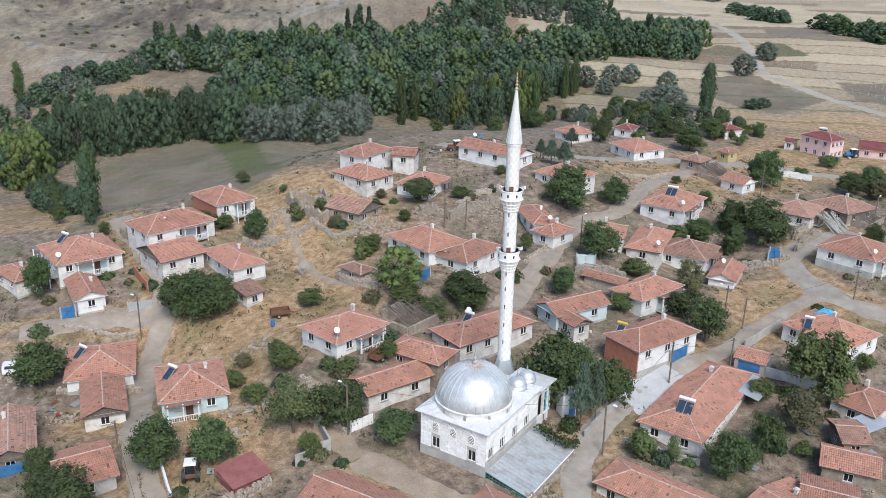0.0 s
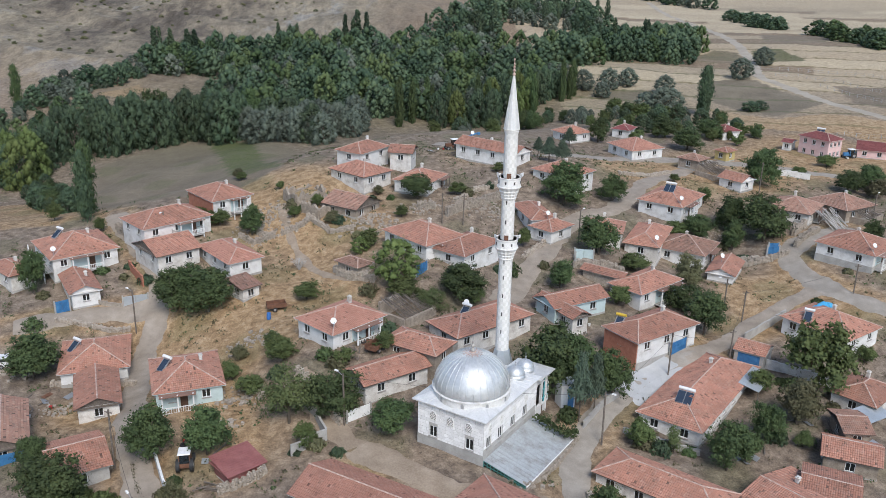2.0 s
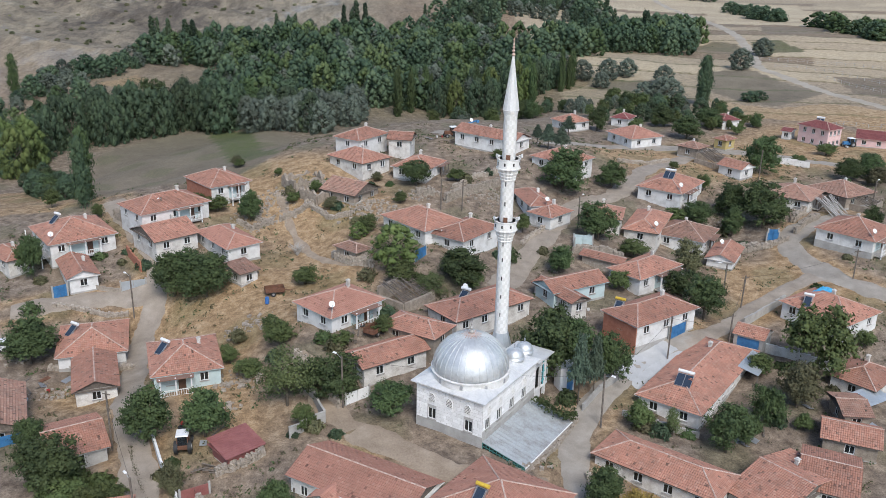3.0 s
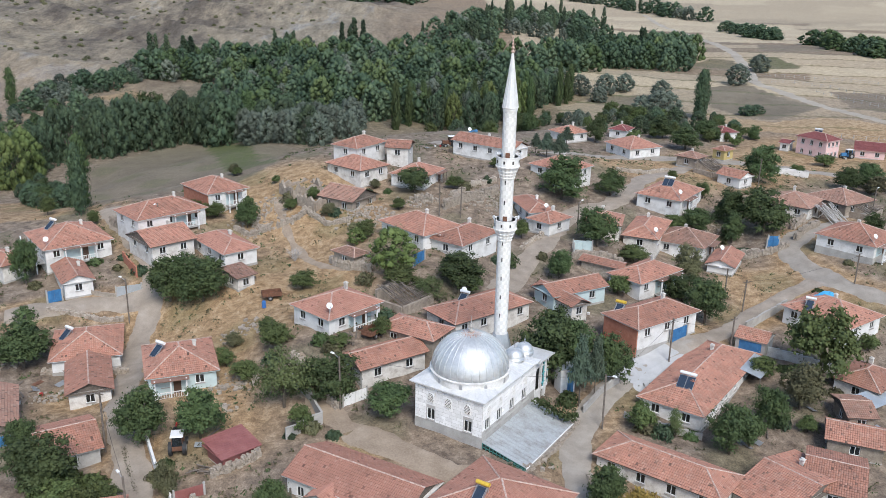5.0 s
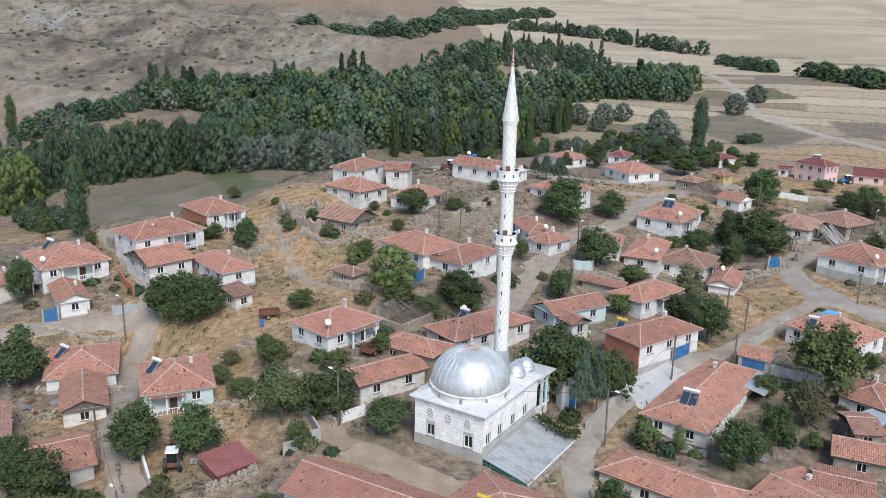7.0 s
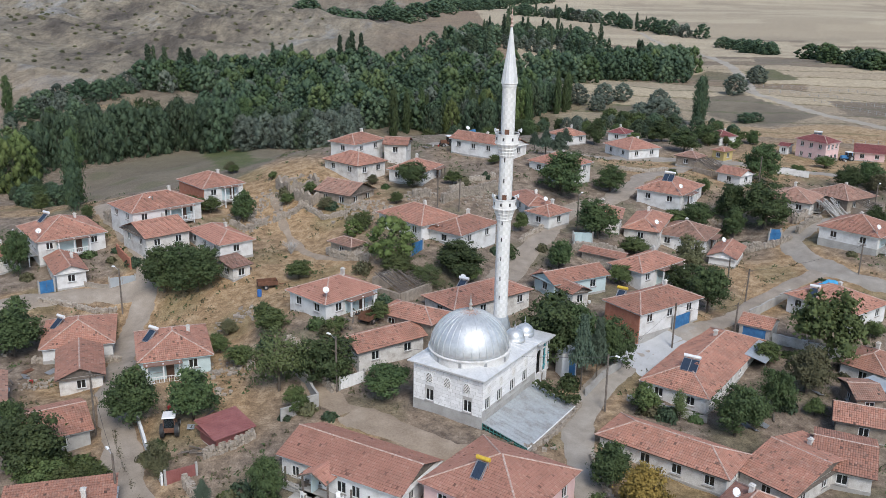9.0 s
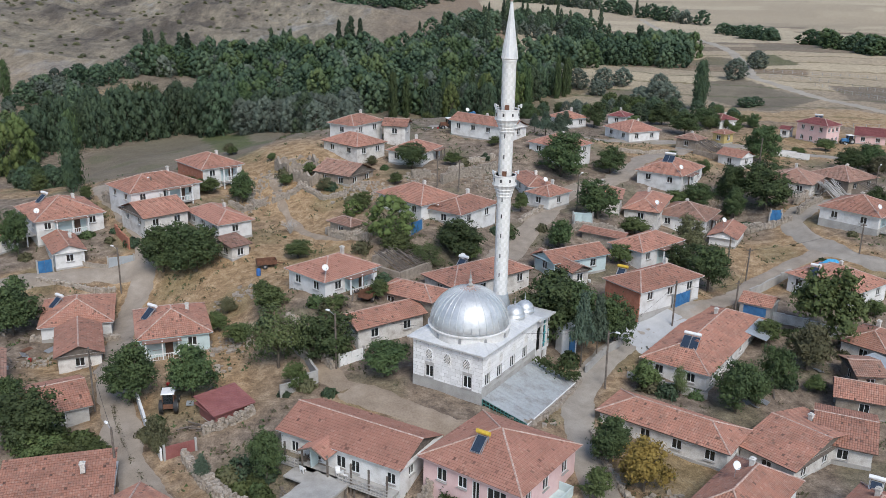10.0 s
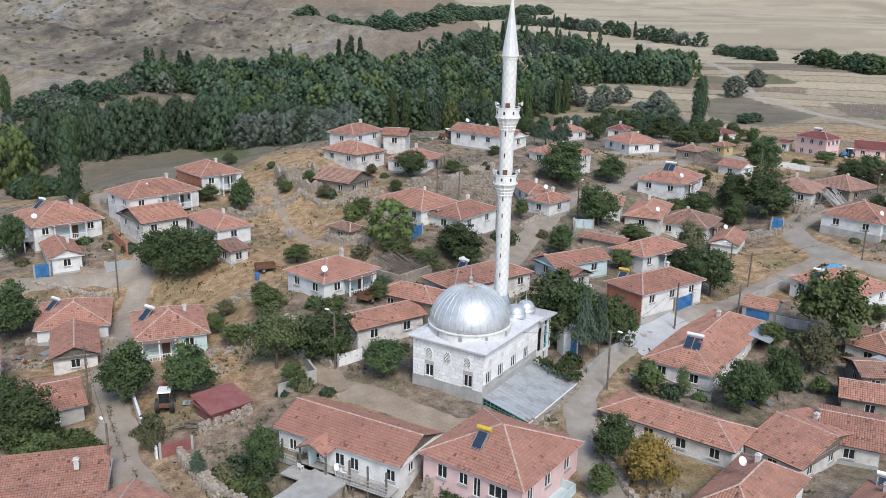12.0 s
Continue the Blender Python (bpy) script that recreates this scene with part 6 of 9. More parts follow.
tree("young", 50.4, 105.2, 10.6, 9.6, "large walnut tree with leaves starting to yellow")
tree("half", 45.0, 97.5, 6.6, 6.4)
tree("walnut", 40.1, 94.1, 5.9, 4.3)
tree("walnut", 33.7, 88.7, 6.6, 6.1)
tree("walnut", 36.6, 90.5, 4.3, 3.5)
tree("walnut", 23.9, 90.9, 4.1, 3.9)
tree("walnut", 17.2, 76.6, 5.7, 4.5)
tree("yellow", 19.8, 72.3, 6.1, 6.2)
tree("light", 27.9, 90.6, 4.2, 2.4)
tree("walnut", 15.2, 71.0, 3.4, 3.3)
tree("walnut", -4.4, 157.7, 5.2, 6.9)
tree("walnut", 2.9, 160.1, 2.7, 3.7)
tree("walnut", 89.0, 187.2, 5.4, 7.2)
tree("walnut", 95.3, 189.6, 6.2, 8.0)
tree("half", 93.8, 184.0, 4.6, 6.0)
tree("walnut", 100.8, 185.0, 5.5, 7.5)
tree("walnut", 99.0, 197.0, 4.4, 5.5)
tree("walnut", -63.8, 129.1, 8.0, 4.9)
tree("walnut", -55.8, 109.2, 7.4, 8.1)
tree("walnut", -73.2, 159.5, 3.9, 3.5)
tree("walnut", -44.3, 153.1, 2.4, 4.2)
tree("walnut", -39.5, 150.5, 3.2, 4.7)
tree("walnut", -40.4, 172.9, 1.9, 2.4)
tree("half", -41.2, 173.8, 2.4, 3.1)
tree("walnut", -7.0, 150.4, 2.3, 2.8)
tree("walnut", -21.4, 105.8, 3.7, 4.2)
tree("walnut", -20.2, 103.9, 3.4, 4.4)
tree("walnut", -11.8, 137.9, 3.3, 3.7)
tree("walnut", -7.0, 105.0, 2.8, 3.2)
tree("walnut", -11.9, 101.4, 2.3, 3.2)
tree("walnut", -22.4, 154.1, 2.6, 3.1)
tree("walnut", 39.6, 222.0, 6.9, 6.0)
tree("walnut", 79.8, 234.5, 3.4, 4.1)
tree("walnut", 14.2, 142.6, 3.6, 3.1)
tree("walnut", 49.4, 182.5, 1.9, 2.5)
tree("walnut", -38.4, 77.4, 3.7, 5.4)
tree("walnut", -45.4, 85.7, 5.0, 4.1)
tree("walnut", 77.7, 151.3, 4.7, 4.5)
tree("walnut", 43.0, 105.4, 3.3, 4.0)
tree("walnut", 44.4, 93.3, 2.2, 2.9)
tree("pine", 22.1, 178.9, 5.5, 4.8)
tree("pine", 24.6, 177.4, 5.8, 4.7)
tree("pine", 31.2, 213.7, 5.1, 4.3)
tree("pine", 20.4, 184.2, 4.4, 3.4)
tree("walnut", 61.2, 216.9, 6.1, 8.9)
tree("walnut", 73.9, 240.8, 5.5, 9.1)
tree("walnut", 59.0, 231.2, 5.7, 7.9)
tree("poplar", -65.7, 155.9, 13.9, 3.8)
tree("walnut", 4.9, 121.5, 3.0, 4.1)
tree("walnut", 11.4, 173.2, 2.1, 2.9)
tree("walnut", -27.0, 104.0, 2.8, 3.0)
tree("walnut", -23.7, 100.4, 2.7, 4.2)
tree("half", -27.0, 108.6, 2.4, 3.1)
tree("pine", -21.8, 74.6, 3.3, 2.1)
tree("bright", -13.1, 136.7, 2.8, 3.3)
tree("walnut", 32.5, 138.4, 2.8, 5.6)
tree("walnut", 43.9, 154.8, 2.8, 5.4)
tree("walnut", 52.8, 151.1, 6.1, 4.5)
tree("walnut", 27.5, 125.3, 3.6, 3.9)
tree("walnut", -14.9, 96.1, 2.8, 3.1)
tree("walnut", 9.0, 109.1, 1.6, 2.3)
tree("half", -11.9, 160.4, 2.0, 2.6)
tree("walnut", 60.7, 113.4, 2.7, 3.5)
tree("walnut", -60.9, 150.1, 2.9, 2.6)
tree("walnut", -85.1, 184.9, 4.7, 4.6)
tree("walnut", -26.3, 151.7, 2.3, 2.7)
tree("half", -19.0, 148.7, 2.1, 4.0)
tree("walnut", 51.5, 167.0, 3.6, 3.5)
tree("walnut", 50.2, 225.0, 3.4, 4.6)
tree("walnut", 89.6, 249.8, 4.0, 4.6)
tree("walnut", -30.8, 163.2, 1.6, 2.0)
tree("walnut", 82.2, 198.6, 2.6, 4.3)
tree("walnut", 95.1, 213.3, 3.2, 6.2)

# kitchen garden inside the curved stone wall, and the bushes behind the low shed
for gx, gy, gh, gw in ((-19.8, 75.6, 1.1, 2.0), (-17.9, 73.3, 0.9, 2.2), (-15.6, 72.1, 1.2, 2.4), (-18.3, 71.2, 0.8, 1.8), (-16.7, 74.6, 0.7, 2.0), (-15.0, 70.4, 1.0, 2.2), (-16.6, 70.2, 0.8, 1.8), (-20.0, 73.0, 0.9, 1.6)):
    shrub(gx, gy, gh, gw, LEAF_YOUNG, "low leafy garden plants in dug soil", 3, 700)
for gx, gy, gh, gw in ((-41.7, 81.4, 2.6, 4.0), (-38.6, 80.6, 2.0, 3.6), (-35.6, 80.4, 1.7, 3.0)):
    shrub(gx, gy, gh, gw, LEAF_YOUNG, "spreading green bush behind a tiled roof", 5, 1400)

# shrubs of the yards
shrub(-14.5, 102.5, 1.5, 2.4, LEAF_WALNUT, "low green garden shrub")
shrub(-12.7, 100.9, 1.8, 2.7, LEAF_DRY, "faded dry shrub beside a wall")
shrub(-6.7, 109.9, 1.7, 2.6, LEAF_POPLAR, "rounded green yard bush")
shrub(-2.8, 121.4, 0.8, 1.4, LEAF_WALNUT, "low green garden shrub")
shrub(-10.6, 122.9, 1.7, 2.9, LEAF_DRY, "faded dry shrub beside a wall")
shrub(-20.5, 101.8, 1.2, 2.8, LEAF_POPLAR, "rounded green yard bush")
shrub(-23.2, 101.3, 1.0, 2.2, LEAF_WALNUT, "low green garden shrub")
shrub(-13.7, 88.0, 1.3, 2.3, LEAF_DRY, "faded dry shrub beside a wall")
shrub(-16.0, 87.4, 0.7, 1.4, LEAF_POPLAR, "rounded green yard bush")
shrub(-13.7, 97.0, 1.2, 1.8, LEAF_WALNUT, "low green garden shrub")
shrub(-37.0, 133.0, 1.2, 2.6, LEAF_DRY, "faded dry shrub beside a wall")
shrub(-46.9, 132.0, 1.2, 2.7, LEAF_POPLAR, "rounded green yard bush")
shrub(-55.4, 135.5, 1.0, 2.4, LEAF_WALNUT, "low green garden shrub")
shrub(-51.1, 133.4, 0.9, 1.4, LEAF_DRY, "faded dry shrub beside a wall")
shrub(-51.2, 136.6, 0.8, 1.7, LEAF_POPLAR, "rounded green yard bush")
shrub(-59.7, 119.0, 2.0, 3.0, LEAF_WALNUT, "low green garden shrub")
shrub(-62.1, 128.2, 1.3, 1.9, LEAF_DRY, "faded dry shrub beside a wall")
shrub(24.4, 91.4, 1.7, 2.5, LEAF_DRY, "faded dry shrub beside a wall")
shrub(26.4, 90.6, 1.4, 2.8, LEAF_POPLAR, "rounded green yard bush")
shrub(29.9, 91.1, 0.9, 2.0, LEAF_WALNUT, "low green garden shrub")
shrub(46.3, 114.4, 0.7, 1.6, LEAF_DRY, "faded dry shrub beside a wall")
shrub(44.0, 106.8, 1.1, 1.9, LEAF_POPLAR, "rounded green yard bush")
shrub(46.1, 106.7, 0.8, 1.4, LEAF_WALNUT, "low green garden shrub")
shrub(51.2, 101.5, 1.0, 1.9, LEAF_DRY, "faded dry shrub beside a wall")
shrub(41.6, 94.6, 1.5, 2.7, LEAF_POPLAR, "rounded green yard bush")
shrub(59.4, 128.6, 1.0, 1.9, LEAF_WALNUT, "low green garden shrub")
shrub(51.0, 151.7, 1.1, 2.5, LEAF_DRY, "faded dry shrub beside a wall")
shrub(53.5, 146.9, 1.2, 3.0, LEAF_POPLAR, "rounded green yard bush")
shrub(37.1, 127.9, 1.7, 2.6, LEAF_WALNUT, "low green garden shrub")
shrub(40.4, 155.9, 0.9, 1.4, LEAF_DRY, "faded dry shrub beside a wall")
shrub(44.4, 154.5, 1.1, 2.0, LEAF_POPLAR, "rounded green yard bush")
shrub(15.6, 149.0, 0.6, 1.4, LEAF_WALNUT, "low green garden shrub")
shrub(17.0, 135.8, 1.2, 1.7, LEAF_DRY, "faded dry shrub beside a wall")
shrub(9.3, 132.7, 1.1, 1.7, LEAF_POPLAR, "rounded green yard bush")
shrub(11.5, 133.1, 2.0, 2.9, LEAF_WALNUT, "low green garden shrub")
shrub(-14.1, 142.9, 1.0, 2.0, LEAF_DRY, "faded dry shrub beside a wall")
shrub(-18.0, 148.3, 1.4, 2.2, LEAF_POPLAR, "rounded green yard bush")
shrub(-25.1, 153.7, 1.0, 1.6, LEAF_WALNUT, "low green garden shrub")
shrub(-27.3, 154.8, 1.8, 2.7, LEAF_DRY, "faded dry shrub beside a wall")
shrub(-12.8, 157.8, 1.0, 1.5, LEAF_POPLAR, "rounded green yard bush")
shrub(-9.4, 158.7, 0.8, 1.5, LEAF_WALNUT, "low green garden shrub")
shrub(5.0, 160.5, 1.6, 2.4, LEAF_DRY, "faded dry shrub beside a wall")
shrub(9.4, 165.4, 1.3, 1.9, LEAF_POPLAR, "rounded green yard bush")
shrub(45.9, 218.2, 1.1, 2.3, LEAF_WALNUT, "low green garden shrub")
shrub(52.1, 214.2, 0.9, 1.9, LEAF_DRY, "faded dry shrub beside a wall")
shrub(74.7, 176.6, 0.7, 1.5, LEAF_POPLAR, "rounded green yard bush")
shrub(86.4, 181.7, 1.7, 2.5, LEAF_WALNUT, "low green garden shrub")
shrub(67.5, 137.0, 0.7, 1.7, LEAF_DRY, "faded dry shrub beside a wall")
shrub(-18.5, 76.2, 1.7, 3.0, LEAF_POPLAR, "rounded green yard bush")
shrub(-16.3, 73.0, 1.0, 2.0, LEAF_WALNUT, "low green garden shrub")
shrub(-19.4, 75.2, 1.5, 2.4, LEAF_DRY, "faded dry shrub beside a wall")
shrub(-15.6, 75.1, 1.1, 2.1, LEAF_POPLAR, "rounded green yard bush")
shrub(-36.0, 78.4, 1.0, 1.5, LEAF_WALNUT, "low green garden shrub")
shrub(-33.0, 77.6, 0.8, 1.5, LEAF_DRY, "faded dry shrub beside a wall")
shrub(-31.8, 75.9, 1.2, 2.7, LEAF_POPLAR, "rounded green yard bush")
shrub(16.0, 95.3, 1.8, 2.6, LEAF_WALNUT, "low green garden shrub")
shrub(-11.1, 86.7, 0.8, 1.6, LEAF_POPLAR, "rounded green yard bush")
shrub(-28.7, 83.1, 1.1, 1.6, LEAF_WALNUT, "low green garden shrub")
shrub(-29.4, 81.6, 1.0, 1.9, LEAF_DRY, "faded dry shrub beside a wall")
shrub(36.5, 93.1, 2.0, 3.0, LEAF_POPLAR, "rounded green yard bush")
shrub(47.2, 105.6, 1.6, 3.0, LEAF_WALNUT, "low green garden shrub")


def spots(poly, spacing, seed):
    """Places in a polygon of the plan, no nearer to one another than about the spacing."""
    rng = random.Random(seed)
    xs, ys = [p[0] for p in poly], [p[1] for p in poly]
    out = []
    y = min(ys)
    while y < max(ys):
        x = min(xs)
        while x < max(xs):
            px, py = x + rng.uniform(-0.45, 0.45) * spacing, y + rng.uniform(-0.45, 0.45) * spacing
            if inside(np.array([px]), np.array([py]), poly)[0]:
                out.append((px, py))
            x += spacing
        y += spacing * 0.9
    return out, rng


def wood(poly, spacing, kinds, hs, seed, ws=0.75):
    """Trees that can be told apart, set out at random."""
    where, rng = spots(poly, spacing, seed)
    for px, py in where:
        k = rng.choice(kinds)
        h = rng.uniform(*hs) * (1.3 if "poplar" in k else 0.8 if k == "willow" else 1.0)
        tree(k, px, py, h * 1.12, h * (0.24 if "poplar" in k else ws) * rng.uniform(0.85, 1.2), "", 0.14 * h)


FAR = {"wood": ("dense", LEAF_POPLAR, []), "willow": ("dense", LEAF_WILLOW, []), "poplar": ("poplar", LEAF_POPLAR, []), "bright": ("dense", LEAF_WALNUT, []), "dark": ("dense", LEAF_WALNUT, []), "scrub": ("dense", LEAF_DRY, [])}


def far_wood(poly, spacing, kinds, hs, seed, ws=0.8):
    where, rng = spots(poly, spacing, seed)
    for px, py in where:
        k = rng.choice(kinds)
        h = rng.uniform(*hs) * (1.35 if k == "poplar" else 0.8 if k == "willow" else 1.0)
        FAR[k][2].append((px, py, h, h * (0.22 if k == "poplar" else ws) * rng.uniform(0.85, 1.2)))


def far_row(a, b, n, kinds, hs, seed, sway=6, ws=1.0):
    rng = random.Random(seed)
    for i in range(n):
        t = i / max(1, n - 1)
        k = rng.choice(kinds)
        h = rng.uniform(*hs)
        FAR[k][2].append((a[0] + (b[0] - a[0]) * t + rng.uniform(-sway, sway), a[1] + (b[1] - a[1]) * t + rng.uniform(-sway, sway), h, h * (0.25 if k == "poplar" else ws) * rng.uniform(0.8, 1.3)))


# the belt at the foot of the village and the stream-side wood behind it
wood([(-97, 230), (-93, 239), (-85, 252), (-70, 259), (-58, 258), (-60, 272), (-84, 272), (-104, 252), (-108, 240)], 5.8, ["wood"] * 7 + ["walnut"], (13.2, 16.5), 1, 0.58)
wood([(-113, 210), (-106, 213), (-99, 227), (-108, 238), (-122, 226)], 6.0, ["bright", "wood", "wood", "wood"], (10.5, 14), 41, 0.6)
wood([(-104, 212), (-101, 216), (-84, 194), (-76, 180), (-71, 170), (-74, 168), (-88, 184)], 3.4, ["wood", "walnut", "wood"], (3.0, 4.8), 42, 0.95)
wood([(-128, 205), (-112, 204), (-110, 211), (-126, 218)], 5.5, ["willow", "wood"], (4, 7), 43, 0.9)
wood([(-60, 258), (-46, 243), (-33, 240), (-21, 257), (-24, 268), (-50, 270)], 6.6, ["willow"] * 5 + ["wood"], (10, 13), 2, 0.85)
wood([(-15, 272), (3, 269), (21, 266), (32, 286), (40, 300), (50, 318), (20, 304), (-10, 288)], 6.0, ["wood"] * 4 + ["pale_poplar"] * 3 + ["willow"] + ["bright"], (8, 12.5), 3, 0.6)
wood([(-4, 256), (30, 256), (60, 258), (88, 272), (84, 284), (40, 276), (5, 266)], 6.4, ["young", "wood", "walnut", "willow"], (3.5, 6), 6, 0.95)
wood([(42, 228), (70, 232), (92, 246), (88, 262), (55, 258), (40, 246)], 6.8, ["young", "walnut", "wood"], (3.0, 5.2), 7, 0.95)
far_wood([(-56, 274), (-14, 278), (20, 296), (44, 316), (40, 345), (32, 372), (40, 400), (0, 425), (-60, 420), (-118, 400), (-118, 340), (-82, 348), (-78, 322), (-80, 284), (-62, 276)], 7.2, ["wood"] * 7 + ["willow"] * 3 + ["dark"] * 3, (7.5, 14), 13, 0.68)
far_wood([(35, 371), (52, 362), (73, 385), (102, 376), (124, 431), (112, 456), (60, 440)], 7.0, ["wood"] * 6 + ["dark"], (10.5, 14.5), 14, 0.66)
far_wood([(-20, 440), (26, 440), (30, 520), (60, 505), (95, 500), (100, 620), (60, 640), (20, 560)], 10, ["wood", "wood", "willow", "poplar"], (9, 14), 15)
far_wood([(-139, 292), (-129, 302), (-118, 322), (-108, 340), (-112, 350), (-126, 334), (-138, 316)], 5.2, ["wood", "wood", "willow"], (5, 9), 16, 0.9)
far_wood([(-140, 262), (-120, 250), (-112, 268), (-116, 296), (-138, 292)], 7.5, ["willow", "wood", "bright"], (5, 9), 17, 0.8)
far_row((193, 560), (188, 600), 8, ["wood"], (6, 9), 20, 4, 1.3)
far_row((186, 548), (192, 520), 8, ["wood"], (7, 10), 21, 3, 1.1)
far_row((199, 482), (206, 420), 16, ["wood", "dark"], (7, 11), 30, 4, 1.2)
far_row((206, 425), (250, 400), 14, ["wood", "willow"], (7, 10), 32, 4, 1.2)
far_row((78, 950), (192, 688), 56, ["wood", "wood", "poplar", "willow"], (9, 14), 22, 10)
far_row((-60, 780), (70, 1200), 60, ["wood"], (10, 16), 23, 22, 1.3)
far_row((20, 1250), (160, 1500), 50, ["wood"], (12, 18), 24, 30, 1.4)
far_row((-121, 372), (-104, 374), 5, ["poplar"], (13, 16), 25, 2)
far_row((-46, 420), (-38, 424), 4, ["poplar"], (16, 20), 26, 2)
far_row((-75, 398), (-64, 400), 3, ["poplar"], (13, 15), 27, 2)
far_row((60, 412), (96, 420), 6, ["poplar"], (14, 17), 28, 6)
far_row((-95, 640), (-75, 660), 6, ["wood"], (12, 16), 29, 6)
far_wood([(-420, 420), (-150, 360), (-110, 420), (-60, 560), (-120, 760), (-420, 800)], 15, ["scrub"], (0.5, 1.7), 31, 1.8)
for x, y in ((85, 287), (84, 285.5), (86, 288.5)):
    tree("poplar", x, y, 16.5, 4.8)
for x, y, h in ((69, 280, 10), (73, 284, 9), (65, 282, 8), (80, 321, 7), (43, 324, 10), (51, 325, 8), (61, 329, 8), (69, 333, 7), (115, 345, 8.5), (137, 384, 8), (56, 312, 6)):
    tree("willow", x, y, h, h * 1.1)
for x, y, w in ((103, 294, 7.0), (106, 295, 6.0)):
    tree("wood", x, y, 3.4, w)
for x, y in ((-139, 287), (-67, 161)):
    tree("pale_poplar", x, y, 15, 4.6)
for x, y in ((10, 478), (16, 474)):
    tree("wood", x, y, 14, 11)


def grow_far():
    rng = np.random.RandomState(77)
    for kind, (shape, mat, trees) in FAR.items():
        models = [crown_points(shape, rng, 850 if kind != "scrub" else 60) for _ in range(6)]
        ps, ns, tones, bulk, deep = [], [], [], [], []
        for i, (x, y, h, w) in enumerate(trees):
            p, nn, clumps = models[i % 6]
            a = i * 2.399
            c, s = math.cos(a), math.sin(a)
            foot = np.array([x, y, ground_at(x, y) - (0.12 * h if kind != "poplar" else 0.0)])
            ps.append(np.stack([(p[:, 0] * c - p[:, 1] * s) * w, (p[:, 0] * s + p[:, 1] * c) * w, p[:, 2] * h], -1) + foot)
            ns.append(np.stack([nn[:, 0] * c - nn[:, 1] * s, nn[:, 0] * s + nn[:, 1] * c, nn[:, 2]], -1))
            k = clumps
            bulk.append(np.stack([(k[:, 0] * c - k[:, 1] * s) * w + foot[0], (k[:, 0] * s + k[:, 1] * c) * w + foot[1], k[:, 2] * h + foot[2], k[:, 3] * w, k[:, 4] * h], -1))
            tone = rng.uniform(-1, 1)
            tones.append(np.full(len(p), tone))
            deep.append(np.full(len(k), tone))
        me = leaf_mesh("far_" + kind, np.concatenate(ps), np.concatenate(ns), 0.19, mat, rng, 0.22, np.concatenate(tones), np.concatenate(bulk), np.concatenate(deep))
        label = {"wood": "dense dark green wood along the stream", "willow": "grey-green willows among the far wood", "bright": "lighter green crowns within the far wood", "dark": "leafy green crowns within the far wood", "poplar": "slender poplars standing over the far wood", "scrub": "dark low scrub dotted over the dry hillside"}[kind]
        tagged(new("woodland", me), label, "woodland", "far woods", "stuff")


grow_far()


# ---------------------------------------------------------------- things of the roofs, lanes and yards
def roof_point(key, lx, ly):
    """The place on a house's roof at its own lx, ly, in the world, and the house's turn."""
    ob, L, W, h, rise, kind, along = ROOFS[key]
    X, Y = L / 2, W / 2
    if kind == "hip":
        z = h + rise * min((X - abs(lx)), (Y - abs(ly))) / min(X, Y)
    else:
        z = h + rise * ((Y - abs(ly)) / Y if along else (X - abs(lx)) / X)
    return ob.matrix_basis @ Vector((lx, ly, z)), math.degrees(ob.matrix_basis.to_euler().z)


def solar_heater(key, lx, ly, tank=None, panels=1):
    p, turn = roof_point(key, lx, ly)
    ob = empty("solar_heater", p.x, p.y, p.z, -32)
    tagged(ob, "roof-top solar water heater with a tilted dark panel", "solar heater", "solar heaters")
    for k in range(panels):
        x = (k - (panels - 1) / 2) * 1.0
        bm = bmesh.new()
        box(bm, x, -0.55, 0.12, 0.9, 1.7, 0.09, 0, 36)
        pn = part("panel", bm, PANEL, ob)
        bm = bmesh.new()
        c, s = math.cos(radians(36)), math.sin(radians(36))
        for sx in (-0.45, 0.45):
            beam(bm, (x + sx, -0.55 - 0.85 * c, 0.14 - 0.85 * s), (x + sx, -0.55 + 0.85 * c, 0.14 + 0.85 * s), 0.06, 0.14)
        for sy in (-0.85, 0.85):
            beam(bm, (x - 0.45, -0.55 + sy * c, 0.16 + sy * s), (x + 0.45, -0.55 + sy * c, 0.16 + sy * s), 0.06, 0.14)
        part("panel_frame", bm, STEEL, pn)
    bm = bmesh.new()
    w = 0.55 + 0.4 * panels
    beam(bm, (-w * 0.75, 0.25, 1.0), (w * 0.75, 0.25, 1.0), 0.42, None, 14)
    part("tank", bm, tank or WHITE_PAINT, ob)
    for sx in (-0.6 * w, 0.6 * w):
        bm = bmesh.new()
        beam(bm, (sx, 0.25, -0.5), (sx, 0.25, 0.9), 0.06)
        beam(bm, (sx, -1.2, -0.5), (sx, 0.35, 0.9), 0.05)
        part("stand", bm, STEEL, ob)
    return ob


